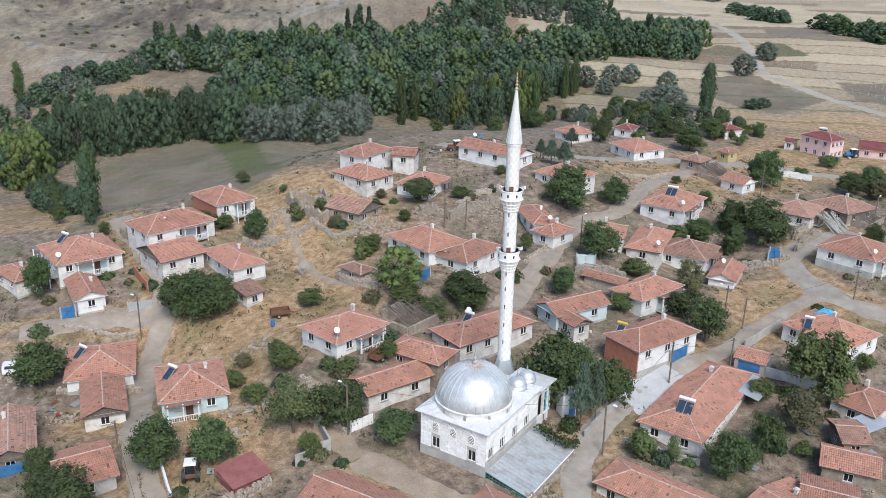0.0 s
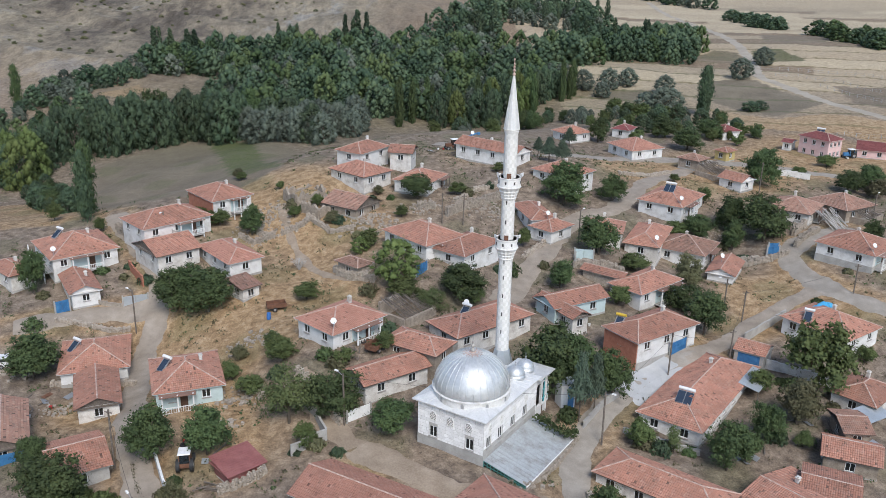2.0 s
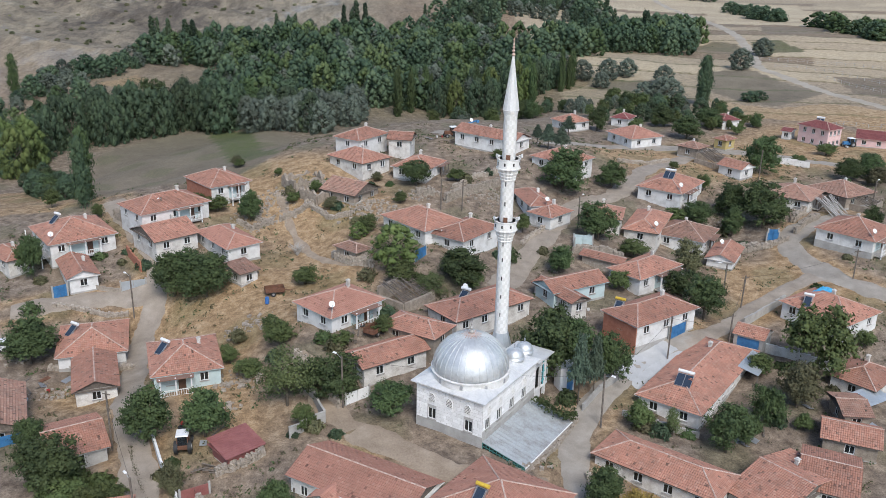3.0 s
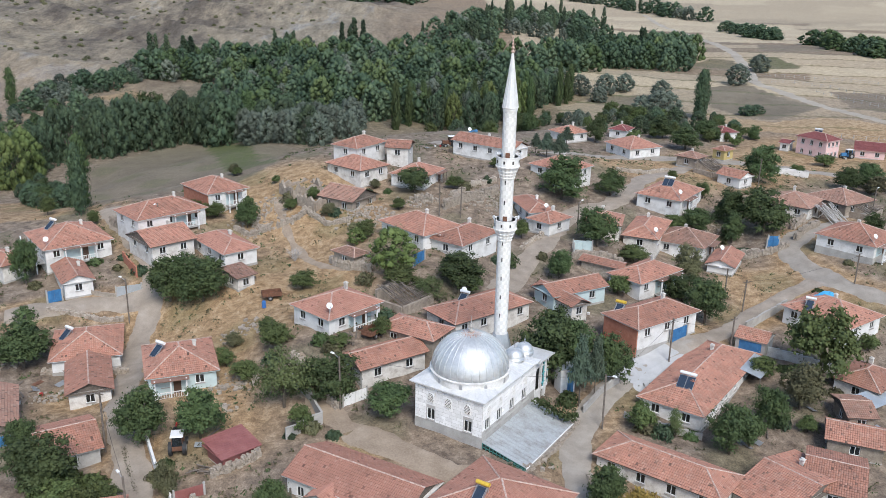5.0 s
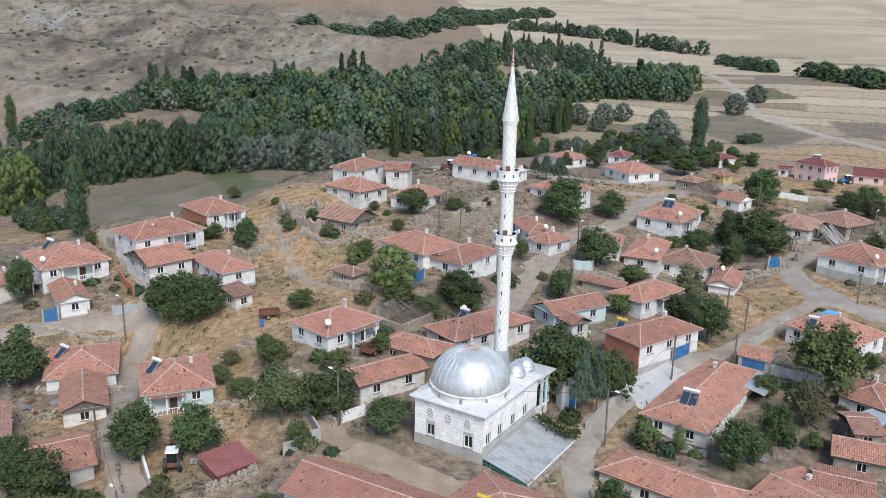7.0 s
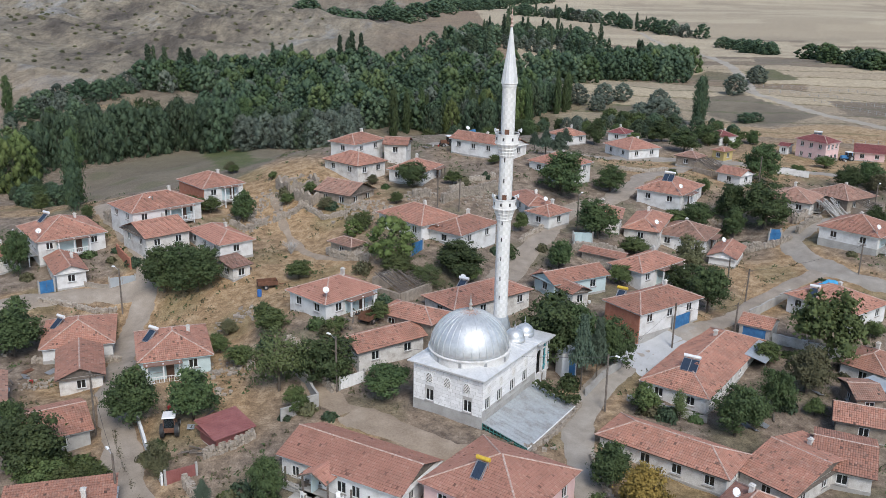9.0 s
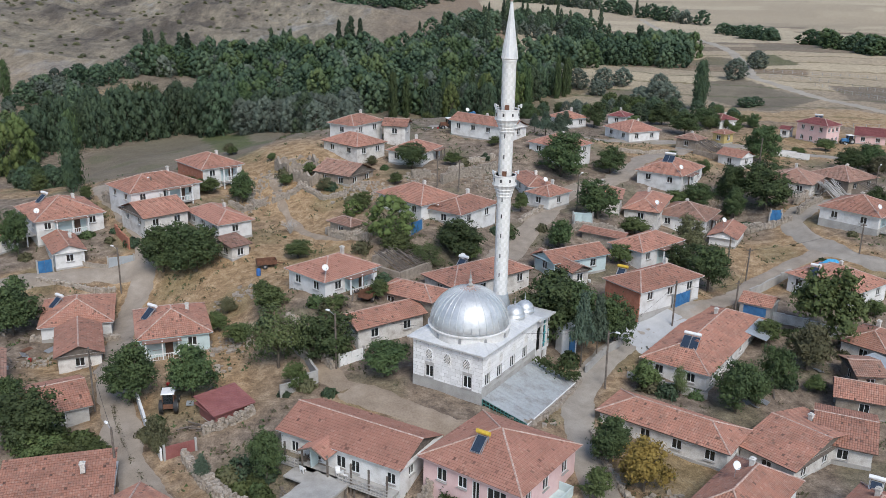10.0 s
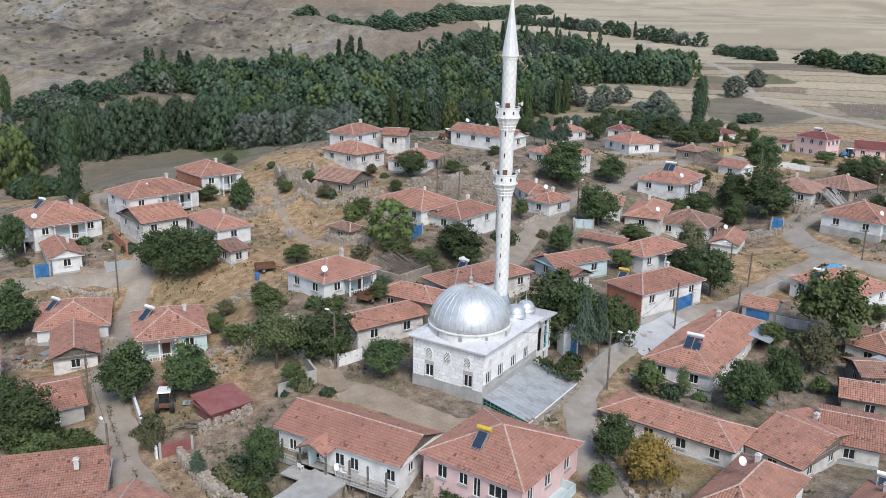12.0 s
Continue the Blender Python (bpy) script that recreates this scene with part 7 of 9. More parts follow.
def satellite_dish(key, lx, ly):
    p, turn = roof_point(key, lx, ly)
    ob = empty("satellite_dish", p.x, p.y, p.z, 0)
    tagged(ob, "white round satellite dish on a short mast", "satellite dish", "satellite dishes")
    bm = bmesh.new()
    lathe(bm, [(0.02, 0.0), (0.2, 0.03), (0.36, 0.1), (0.42, 0.14), (0.40, 0.16), (0.35, 0.125), (0.02, 0.03)], 20)
    bmesh.ops.transform(bm, matrix=Matrix.Translation((0, 0, 1.15)) @ Vector((0.35, -0.75, 0.55)).to_track_quat("Z", "Y").to_matrix().to_4x4(), verts=bm.verts)
    part("dish", bm, WHITE_PAINT, ob, smooth=True)
    bm = bmesh.new()
    beam(bm, (0, 0, -0.4), (0, 0.03, 1.15), 0.06, None, 8)
    part("mast", bm, STEEL, ob)
    bm = bmesh.new()
    beam(bm, (0.02, -0.02, 0.75), (0.22, -0.5, 1.2), 0.03)
    box(bm, 0.22, -0.5, 1.17, 0.1, 0.1, 0.1)
    part("receiver", bm, STEEL, ob)
    return ob


def pole(x, y, h, lamp):
    z = ground_at(x, y)
    ob = empty("street_lamp" if lamp else "utility_pole", x, y, z, random.uniform(0, 360))
    tagged(ob, "weathered wooden pole with a white lane lamp" if lamp else "bare weathered wooden utility pole", "street lamp" if lamp else "pole", "poles")
    bm = bmesh.new()
    lean = random.uniform(-0.12, 0.12)
    beam(bm, (0, 0, -0.4), (lean, 0, h), 0.22, None, 9)
    part("post", bm, WOOD, ob)
    if lamp:
        bm = bmesh.new()
        beam(bm, (lean, 0, h - 0.3), (lean + 0.9, 0, h + 0.1), 0.06, None, 6)
        part("bracket", bm, STEEL, ob)
        bm = bmesh.new()
        box(bm, lean + 1.1, 0, h + 0.05, 0.55, 0.25, 0.13, 0, 0, 0.7)
        part("lantern", bm, WHITE_PAINT, ob)
    else:
        bm = bmesh.new()
        beam(bm, (lean - 0.5, 0, h - 0.35), (lean + 0.5, 0, h - 0.35), 0.08, 0.1)
        part("crossarm", bm, WOOD, ob)
    POLES.append((x, y, z + h - 0.3))
    return ob


POLES = []


def cable(i, j):
    (x0, y0, z0), (x1, y1, z1) = POLES[i], POLES[j]
    bm = bmesh.new()
    pts = [Vector((x0 + (x1 - x0) * t, y0 + (y1 - y0) * t, z0 + (z1 - z0) * t - 4 * 0.7 * t * (1 - t))) for t in [k / 12 for k in range(13)]]
    side = Vector((y0 - y1, x1 - x0, 0)).normalized() * 0.018
    rings = [[bm.verts.new(p + o) for o in (side, Vector((0, 0, 0.018)), -side, Vector((0, 0, -0.018)))] for p in pts]
    for a, b in zip(rings, rings[1:]):
        for k in range(4):
            bm.faces.new((a[k], a[(k + 1) % 4], b[(k + 1) % 4], b[k]))
    return tagged(part("overhead_cable", bm, BLACK), "thin dark sagging overhead cable between poles", "cable", "overhead cables")


def stone_bits(bm, rng, x, y, z, s):
    """One rough field stone."""
    a = rng.uniform(0, 6.28)
    c, n = math.cos(a), math.sin(a)
    v = []
    for k in (0, 1):
        for j in (-1, 1):
            for i in (-1, 1):
                u, w, t = i * s * rng.uniform(0.34, 0.55), j * s * rng.uniform(0.28, 0.48), k * s * rng.uniform(0.5, 0.8)
                v.append(bm.verts.new((x + u * c - w * n, y + u * n + w * c, z + t - 0.1 * s)))
    for f in ((0, 2, 3, 1), (4, 5, 7, 6), (0, 1, 5, 4), (2, 6, 7, 3), (0, 4, 6, 2), (1, 3, 7, 5)):
        bm.faces.new([v[i] for i in f])


def resample(line, step):
    out = []
    for (x0, y0), (x1, y1) in zip(line, line[1:]):
        n = max(1, int(math.hypot(x1 - x0, y1 - y0) / step))
        out += [(x0 + (x1 - x0) * k / n, y0 + (y1 - y0) * k / n, math.degrees(math.atan2(y1 - y0, x1 - x0)), math.hypot(x1 - x0, y1 - y0) / n) for k in range(n)]
    return out


def stone_wall(line, h, thick):
    """A dry-stone wall of uneven courses along a line."""
    rng = random.Random(int(abs(line[0][0] * 31 + line[0][1] * 17)))
    bm = bmesh.new()
    for x, y, a, st in resample(line, 0.3):
        z = ground_at(x, y) - 0.1
        top = h * rng.uniform(0.75, 1.1)
        k = 0.0
        while k < top:
            for off in (-0.5, 0.5):
                dx, dy = -math.sin(radians(a)) * off * thick * 0.7, math.cos(radians(a)) * off * thick * 0.7
                stone_bits(bm, rng, x + dx + rng.uniform(-0.08, 0.08), y + dy + rng.uniform(-0.08, 0.08), z + k, rng.uniform(0.26, 0.44))
            k += 0.22
    return tagged(part("stone_wall", bm, STONE), "rough dry-stone wall of grey-brown field stones", "wall", "garden walls")


def block_wall(line, h, mat, label):
    bm = bmesh.new()
    for x, y, a, st in resample(line, 1.2):
        z = ground_at(x, y)
        c, s = math.cos(radians(a)), math.sin(radians(a))
        box(bm, x + c * st / 2, y + s * st / 2, z - 0.6, st * 1.01, 0.2, h + 0.6, a)
        box(bm, x + c * st / 2, y + s * st / 2, z + h, st * 1.01, 0.27, 0.06, a)
    return tagged(part("garden_wall", bm, mat), label, "wall", "garden walls")


def gate(line, h, mat, label):
    (x0, y0), (x1, y1) = line[0], line[-1]
    z = min(ground_at(x0, y0), ground_at(x1, y1))
    a = math.degrees(math.atan2(y1 - y0, x1 - x0))
    w = math.hypot(x1 - x0, y1 - y0)
    ob = empty("gate", x0, y0, z, a)
    tagged(ob, label, "gate", "yard gates")
    for k in (0, 1):
        bm = bmesh.new()
        box(bm, w * (0.25 + 0.5 * k), 0, 0.05, w / 2 - 0.03, 0.05, h)
        n = max(3, int(w / 2 / 0.22))
        for i in range(n + 1):
            box(bm, w * 0.5 * k + 0.04 + (w / 2 - 0.08) * i / n, -0.035, 0.05, 0.035, 0.04, h)
        part("leaf", bm, mat, ob)
    for x in (-0.1, w + 0.1):
        bm = bmesh.new()
        box(bm, x, 0, -0.6, 0.22, 0.22, h + 0.85)
        part("post", bm, CONCRETE, ob)
    return ob


def rubble(x, y, r, n):
    """A spill of loose stones."""
    rng = random.Random(int(abs(x * 13 + y * 7)))
    bm = bmesh.new()
    for _ in range(n):
        d, a = r * math.sqrt(rng.random()) * rng.uniform(0.3, 1), rng.uniform(0, 6.28)
        px, py = x + d * math.cos(a), y + d * 0.7 * math.sin(a)
        stone_bits(bm, rng, px, py, ground_at(px, py), rng.choice((0.2, 0.25, 0.3, 0.45, 0.6)))
    return tagged(part("rubble", bm, STONE), "scattered loose field stones on bare earth", "rubble", "rubble", "stuff")


def wheel(parent, x, y, r, w):
    bm = bmesh.new()
    beam(bm, (x, y - w / 2, r), (x, y + w / 2, r), 2 * r, None, 18)
    tyre = part("wheel", bm, BLACK, parent)
    bm = bmesh.new()
    beam(bm, (x, y - w / 2 - 0.02, r), (x, y + w / 2 + 0.02, r), r * 1.0, None, 12)
    part("rim", bm, STEEL, tyre)


def tractor(x, y, rot, body, label, digger=False):
    ob = empty("tractor", x, y, ground_at(x, y) + 0.05, rot)
    tagged(ob, label, "tractor", "vehicles")
    for sx, r, w in ((-0.9, 0.75, 0.4), (1.2, 0.45, 0.28)):
        for sy in (-0.75, 0.75):
            wheel(ob, sx, sy, r, w)
    bm = bmesh.new()
    box(bm, 0.9, 0, 0.75, 1.5, 0.7, 0.75, 0, 0, 0.9)
    part("bonnet", bm, body, ob)
    bm = bmesh.new()
    for sx in (-1.2, 0.1):
        for sy in (-0.6, 0.6):
            beam(bm, (sx, sy, 0.9), (sx * 0.9, sy * 0.9, 2.35), 0.08)
    box(bm, -0.55, 0, 0.6, 1.4, 1.1, 0.5)
    cabin = part("cab_frame", bm, body, ob)
    bm = bmesh.new()
    box(bm, -0.55, 0, 1.12, 1.25, 1.1, 1.15, 0, 0, 0.92)
    part("cab_glass", bm, GLASS, cabin)
    bm = bmesh.new()
    box(bm, -0.55, 0, 2.3, 1.6, 1.4, 0.12, 0, 0, 0.92)
    part("cab_roof", bm, WHITE_PAINT, ob)
    if digger:
        bm = bmesh.new()
        beam(bm, (-1.3, 0, 0.9), (-3.0, 0, 2.6), 0.25, 0.3)
        beam(bm, (-3.0, 0, 2.6), (-6.0, 0, 3.4), 0.2, 0.26)
        box(bm, -6.2, 0, 3.0, 0.6, 0.6, 0.5)
        part("boom", bm, BLUE_PAINT, ob)
    return ob


def van(x, y, rot, label):
    ob = empty("car", x, y, ground_at(x, y) + 0.05, rot)
    tagged(ob, label, "car", "vehicles")
    prof = [(-2.0, 0.35), (2.0, 0.35), (2.05, 0.75), (1.9, 0.95), (1.05, 1.08), (0.45, 1.6), (-1.75, 1.68), (-1.98, 1.5), (-2.05, 0.8)]
    bm = bmesh.new()
    rows = [[bm.verts.new((px, sy * (0.8 if pz < 1.2 else 0.68), pz)) for px, pz in prof] for sy in (-1, 1)]
    n = len(prof)
    for k in range(n):
        bm.faces.new((rows[0][k], rows[0][(k + 1) % n], rows[1][(k + 1) % n], rows[1][k]))
    bm.faces.new(rows[0][::-1])
    bm.faces.new(rows[1])
    part("body", bm, CAR_WHITE, ob)
    for pts in (((1.02, -0.66, 1.1), (1.02, 0.66, 1.1), (0.5, 0.58, 1.57), (0.5, -0.58, 1.57)), ((-2.03, -0.6, 1.05), (-2.03, 0.6, 1.05), (-1.93, 0.55, 1.5), (-1.93, -0.55, 1.5))):
        bm = bmesh.new()
        bm.faces.new([bm.verts.new(Vector(p) + Vector((0.02 if p[0] > 0 else -0.02, 0, 0.02))) for p in pts])
        part("windscreen", bm, GLASS, ob)
    for sy in (-1, 1):
        bm = bmesh.new()
        bm.faces.new([bm.verts.new(p) for p in ((0.75, sy * 0.80, 1.1), (0.35, sy * 0.72, 1.5), (-1.6, sy * 0.72, 1.52), (-1.7, sy * 0.80, 1.1))])
        part("side_window", bm, GLASS, ob)
        for sx in (-1.3, 1.3):
            wheel(ob, sx, sy * 0.72, 0.32, 0.2)
    for sy in (-0.6, 0.6):
        bm = bmesh.new()
        box(bm, 2.03, sy, 0.68, 0.06, 0.26, 0.16)
        part("headlight", bm, STEEL, ob)
    return ob


def trailer(x, y, rot, mat, label):
    ob = empty("farm_trailer", x, y, ground_at(x, y), rot)
    tagged(ob, label, "trailer", "vehicles")
    bm = bmesh.new()
    box(bm, 0, 0, 0.65, 2.8, 1.6, 0.1)
    part("bed", bm, mat, ob)
    for sx, sy, lx, ly in ((0, -0.78, 2.8, 0.05), (0, 0.78, 2.8, 0.05), (-1.38, 0, 0.05, 1.55), (1.38, 0, 0.05, 1.55)):
        bm = bmesh.new()
        box(bm, sx, sy, 0.75, lx, ly, 0.5)
        part("side_board", bm, mat, ob)
    bm = bmesh.new()
    beam(bm, (1.4, 0, 0.65), (2.6, 0, 0.45), 0.09)
    part("drawbar", bm, RUST, ob)
    for sy in (-0.7, 0.7):
        wheel(ob, -0.3, sy, 0.36, 0.22)
    return ob


def barrel(x, y, mat, z=None):
    ob = empty("barrel", x, y, ground_at(x, y) if z is None else z)
    tagged(ob, "upright blue plastic barrel", "barrel")
    bm = bmesh.new()
    lathe(bm, [(0.28, 0), (0.31, 0.1), (0.31, 0.4), (0.33, 0.45), (0.31, 0.5), (0.31, 0.85), (0.28, 0.95), (0.2, 0.96)], 18)
    part("drum", bm, mat, ob)
    bm = bmesh.new()
    lathe(bm, [(0.27, 0.95), (0.27, 1.0), (0.05, 1.01)], 18)
    part("lid", bm, mat, ob)
    return ob


def log_pile(x, y, rot, n=22):
    ob = empty("log_pile", x, y, ground_at(x, y), rot)
    tagged(ob, "heap of cut firewood and old planks", "firewood")
    rng = random.Random(int(x * 5 + y))
    for k in range(n):
        bm = bmesh.new()
        a = rng.uniform(-0.5, 0.5)
        c = Vector((rng.uniform(-1.2, 1.2), rng.uniform(-0.6, 0.6), 0.1 + 0.5 * rng.random()))
        d = Vector((math.cos(a), math.sin(a), rng.uniform(-0.15, 0.15))) * rng.uniform(0.4, 0.9)
        beam(bm, c - d, c + d, rng.uniform(0.1, 0.17), None, 7)
        part("log", bm, WOOD, ob)
    return ob


def weeds(n, seed):
    """Tufts of dry grass and low green weeds over the open ground, joined."""
    rng = np.random.RandomState(seed)
    for mat, label, share, size in ((LEAF_DRY, "dry yellow grass tufts and thistles", 0.65, 0.12), (LEAF_WALNUT, "low green weeds between the yards", 0.35, 0.13)):
        m = int(n * share)
        x, y = rng.uniform(-75, 100, m), rng.uniform(68, 215, m)
        clump = np.sin(x * 0.35 + 2 * np.sin(y * 0.2)) * np.sin(y * 0.3 + 1.5 * np.sin(x * 0.17)) + rng.normal(0, 0.35, m)
        keep = clump > 0.25
        keep &= (x > -33) | (y < 168)
        for line in LANES:
            keep &= near_line(x, y, line) > 2.3
        x, y = np.repeat(x[keep], 7), np.repeat(y[keep], 7)
        x, y = x + rng.normal(0, 0.3, len(x)), y + rng.normal(0, 0.3, len(x))
        p = np.stack([x, y, heights(x, y) + rng.uniform(0.03, 0.3, len(x))], -1)
        d = rng.normal(0, 1, p.shape)
        tagged(new("weeds", leaf_mesh("weeds", p, d, size, mat, rng, 0.3)), label, "weeds", "weeds", "stuff")



def clutter(x, y, r, n, seed):
    """The odds and ends of a farmyard: boards, tins, tubs, sheets, each a thing of its own."""
    rng = random.Random(seed)
    for _ in range(n):
        a, d = rng.uniform(0, 6.28), r * math.sqrt(rng.random())
        px, py = x + d * math.cos(a), y + d * math.sin(a)
        g = ground_at(px, py)
        bm = bmesh.new()
        kind = rng.choice(("plank", "plank", "bucket", "tyre", "crate", "sheet"))
        if kind == "plank":
            q = Vector((math.cos(a * 3), math.sin(a * 3), 0.08)) * rng.uniform(0.6, 1.5)
            beam(bm, Vector((px, py, g + 0.12)) - q, Vector((px, py, g + 0.12)) + q, 0.2, 0.05)
            ob = tagged(part("plank", bm, WOOD), "grey weathered plank lying in a yard", "plank", "yard clutter")
        elif kind == "bucket":
            lathe(bm, [(0.16, 0), (0.22, 0.38), (0.2, 0.38), (0.15, 0.04)], 12, px, py)
            bmesh.ops.translate(bm, vec=(0, 0, g), verts=bm.verts)
            ob = tagged(part("bucket", bm, rng.choice((BLUE_PLASTIC, WHITE_PAINT, RED_CLOTH))), "plastic bucket standing in a yard", "bucket", "yard clutter")
        elif kind == "tyre":
            lathe(bm, [(0.2, 0.02), (0.4, 0.0), (0.44, 0.1), (0.4, 0.2), (0.2, 0.18), (0.2, 0.02)], 16, px, py)
            bmesh.ops.translate(bm, vec=(0, 0, g), verts=bm.verts)
            ob = tagged(part("tyre", bm, BLACK), "old black tyre lying flat", "tyre", "yard clutter")
        elif kind == "crate":
            s = rng.uniform(0.4, 0.8)
            box(bm, px, py, g - 0.02, s, s * 0.7, 0.05, rng.uniform(0, 90))
            t = rng.uniform(0, 90)
            for u, v, lx, ly in ((0, 0.33, 1, 0.06), (0, -0.33, 1, 0.06), (0.48, 0, 0.06, 0.7), (-0.48, 0, 0.06, 0.7)):
                c, w = math.cos(radians(t)), math.sin(radians(t))
                box(bm, px + (u * c - v * w) * s, py + (u * w + v * c) * s, g, lx * s, ly * s, 0.35, t)
            ob = tagged(part("crate", bm, WOOD), "open wooden crate in a yard", "crate", "yard clutter")
        else:
            box(bm, px, py, g + 0.1, rng.uniform(0.8, 1.6), rng.uniform(0.6, 1.0), 0.03, rng.uniform(0, 180), rng.uniform(4, 20))
            ob = tagged(part("metal_sheet", bm, rng.choice((GREY_SHEET, RUST, STEEL))), "loose bent metal sheet on the ground", "metal sheet", "yard clutter")



# roof-top solar heaters and dishes
solar_heater("h4", -1.8, 2.0)
solar_heater("h10", -2.3, 0.9)
solar_heater("h11", -2.5, 1.2)
solar_heater("pink", -2.1, 0.8, tank=YELLOW)
solar_heater("h9", -6.5, -0.3, panels=2)
solar_heater("h2", -4.0, 2.1, tank=YELLOW)
solar_heater("h30", -2.2, 0.6)
solar_heater("h7", -1.1, -0.1, panels=2)
solar_heater("pink2", 1.1, 1.1, panels=2)
solar_heater("f6", 4.1, 1.2)
solar_heater("h61", -2.8, 1.9)
satellite_dish("h30", -0.5, 2.7)
satellite_dish("h43", 1.1, 1.7)
satellite_dish("h46", -3.6, 3.6)
satellite_dish("h47", -0.3, 0.7)
satellite_dish("f5", 0.3, 1.1)
satellite_dish("h45", -5.5, -2.4)
satellite_dish("h7", -4.9, -3.8)
satellite_dish("h8", -4.1, -4.3)
satellite_dish("h41", 2.2, 7.1)
satellite_dish("h4", -4.7, -4.9)
satellite_dish("h1", -3.9, -3.1)

# street poles
pole(-36.5, 86.7, 7.6, False)
pole(-45.6, 121.6, 7.0, True)
pole(-10.9, 92.0, 6.9, True)
pole(19.5, 91.1, 7.0, True)
pole(30.9, 106.6, 6.3, False)
pole(40.5, 111.3, 5.0, False)
pole(46.2, 124.0, 5.2, False)
pole(44.5, 127.6, 5.1, True)
pole(66.9, 179.9, 6.7, False)
pole(0.2, 148.2, 5.6, False)
pole(3.9, 148.5, 5.6, False)
pole(23.7, 143.9, 6.2, True)
pole(-29.6, 73.7, 6.2, True)
pole(65.7, 130.4, 5.1, False)
pole(85.2, 166.9, 5.0, True)
pole(-47.4, 144.3, 5.0, True)

# garden walls, fences and gates
stone_wall([(-21.9, 75.2), (-18.6, 71.6), (-15.5, 69.3), (-12.3, 66.9)], 1.3, 0.5)
block_wall([(-16.4, 86.8), (-12.7, 89.4), (-14.7, 93.8), (-17.3, 97.0)], 1.5, CONCRETE, "grey rendered garden wall")
stone_wall([(-17.7, 100.6), (-14.9, 97.6), (-12.8, 94.1), (-11.1, 91.9)], 1.1, 0.5)
block_wall([(-33.8, 91.1), (-29.8, 82.9), (-26.6, 77.6)], 1.1, PLASTER, "long white lane-side wall")
gate([(-26.2, 77.7), (-23.7, 79.2)], 1.5, RED_SHEET, "closed dark red metal yard gate")
gate([(-10.6, 92.6), (-8.1, 94.6)], 1.5, WHITE_PAINT, "white metal yard gate with upright bars")
gate([(-48.8, 126.2), (-45.6, 127.7)], 1.6, GREY_SHEET, "grey sheet-metal yard gate")
gate([(-57.9, 122.9), (-56.4, 124.2)], 1.9, BLUE_PAINT, "bright blue metal yard gate")
block_wall([(-57.6, 127.1), (-48.9, 126.1)], 0.6, STONE, "low grey yard wall")
stone_wall([(-57.6, 149.8), (-53.3, 145.2), (-49.5, 140.5)], 2.0, 0.6)
block_wall([(-51.1, 136.2), (-48.9, 133.0), (-47.1, 130.7)], 1.5, BRICK, "red-brown brick yard wall")
stone_wall([(1.1, 151.0), (4.3, 154.2), (7.1, 156.7), (11.2, 161.3)], 1.6, 0.7)
stone_wall([(-4.0, 153.8), (-0.8, 153.3)], 1.2, 0.7)
stone_wall([(2.5, 156.1), (6.9, 163.3), (11.1, 166.3)], 0.9, 0.6)
block_wall([(17.7, 93.9), (20.3, 97.9), (23.2, 101.2)], 1.0, CONCRETE, "low rendered wall beside the lane")
stone_wall([(9.7, 82.1), (13.3, 86.4), (16.8, 92.3)], 0.6, 0.5)
block_wall([(44.6, 117.6), (49.2, 122.2), (53.4, 125.6)], 1.3, CONCRETE, "grey block garden wall")
block_wall([(77.3, 197.9), (84.3, 196.5)], 1.3, PLASTER, "white concrete roadside wall")
gate([(22.5, 139.0), (25.4, 138.5)], 1.6, PLASTER_BLUE, "pale blue painted gate panel")
stone_wall([(52.0, 146.7), (58.0, 144.8)], 1.2, 0.6)
gate([(58.3, 148.3), (59.9, 148.3)], 1.6, BLUE_PAINT, "small blue metal gate")
stone_wall([(-52.7, 107.7), (-47.4, 108.2), (-41.1, 107.9)], 0.8, 0.5)
gate([(-50.5, 86.6), (-48.2, 87.9), (-45.7, 89.3)], 1.4, BLUE_PAINT, "long blue sheet-metal fence")
block_wall([(45.3, 110.3), (49.3, 108.4), (53.0, 106.5)], 1.3, PLASTER_OLD, "stained white yard wall")
gate([(32.0, 110.5), (34.6, 112.6)], 1.9, BLUE_PAINT, "blue double yard gate")
stone_wall([(16.7, 82.2), (16.7, 79.2), (17.3, 74.8), (18.4, 70.2)], 0.5, 0.4)
stone_wall([(-24.3, 77.6), (-21.6, 74.0), (-18.8, 71.1)], 1.3, 0.5)
stone_wall([(-23.5, 81.9), (-21.0, 82.9), (-18.7, 84.8)], 1.0, 0.5)
stone_wall([(-34.4, 151.2), (-30.7, 147.6), (-29.0, 148.1)], 0.7, 0.8)
stone_wall([(-23.8, 151.1), (-19.0, 145.8), (-14.9, 145.5)], 0.8, 0.7)
stone_wall([(-16.8, 132.5), (-12.6, 127.5), (-10.3, 129.5)], 1.0, 0.6)
stone_wall([(22.0, 136.1), (27.7, 137.0), (30.3, 135.7)], 1.2, 0.5)
gate([(22.4, 137.6), (25.2, 139.9)], 1.6, PLASTER_BLUE, "pale blue yard gate by the lane")
stone_wall([(64.7, 154.1), (69.2, 160.6), (71.1, 167.6)], 1.3, 0.6)
stone_wall([(52.9, 144.8), (58.1, 145.3), (61.2, 146.0)], 1.1, 0.5)
gate([(57.7, 147.2), (59.8, 147.6)], 1.6, BLUE_PAINT, "blue metal gate in a stone wall")
gate([(-3.6, 125.3), (-2.0, 127.5)], 1.9, BLUE_PAINT, "tall bright blue yard gate")
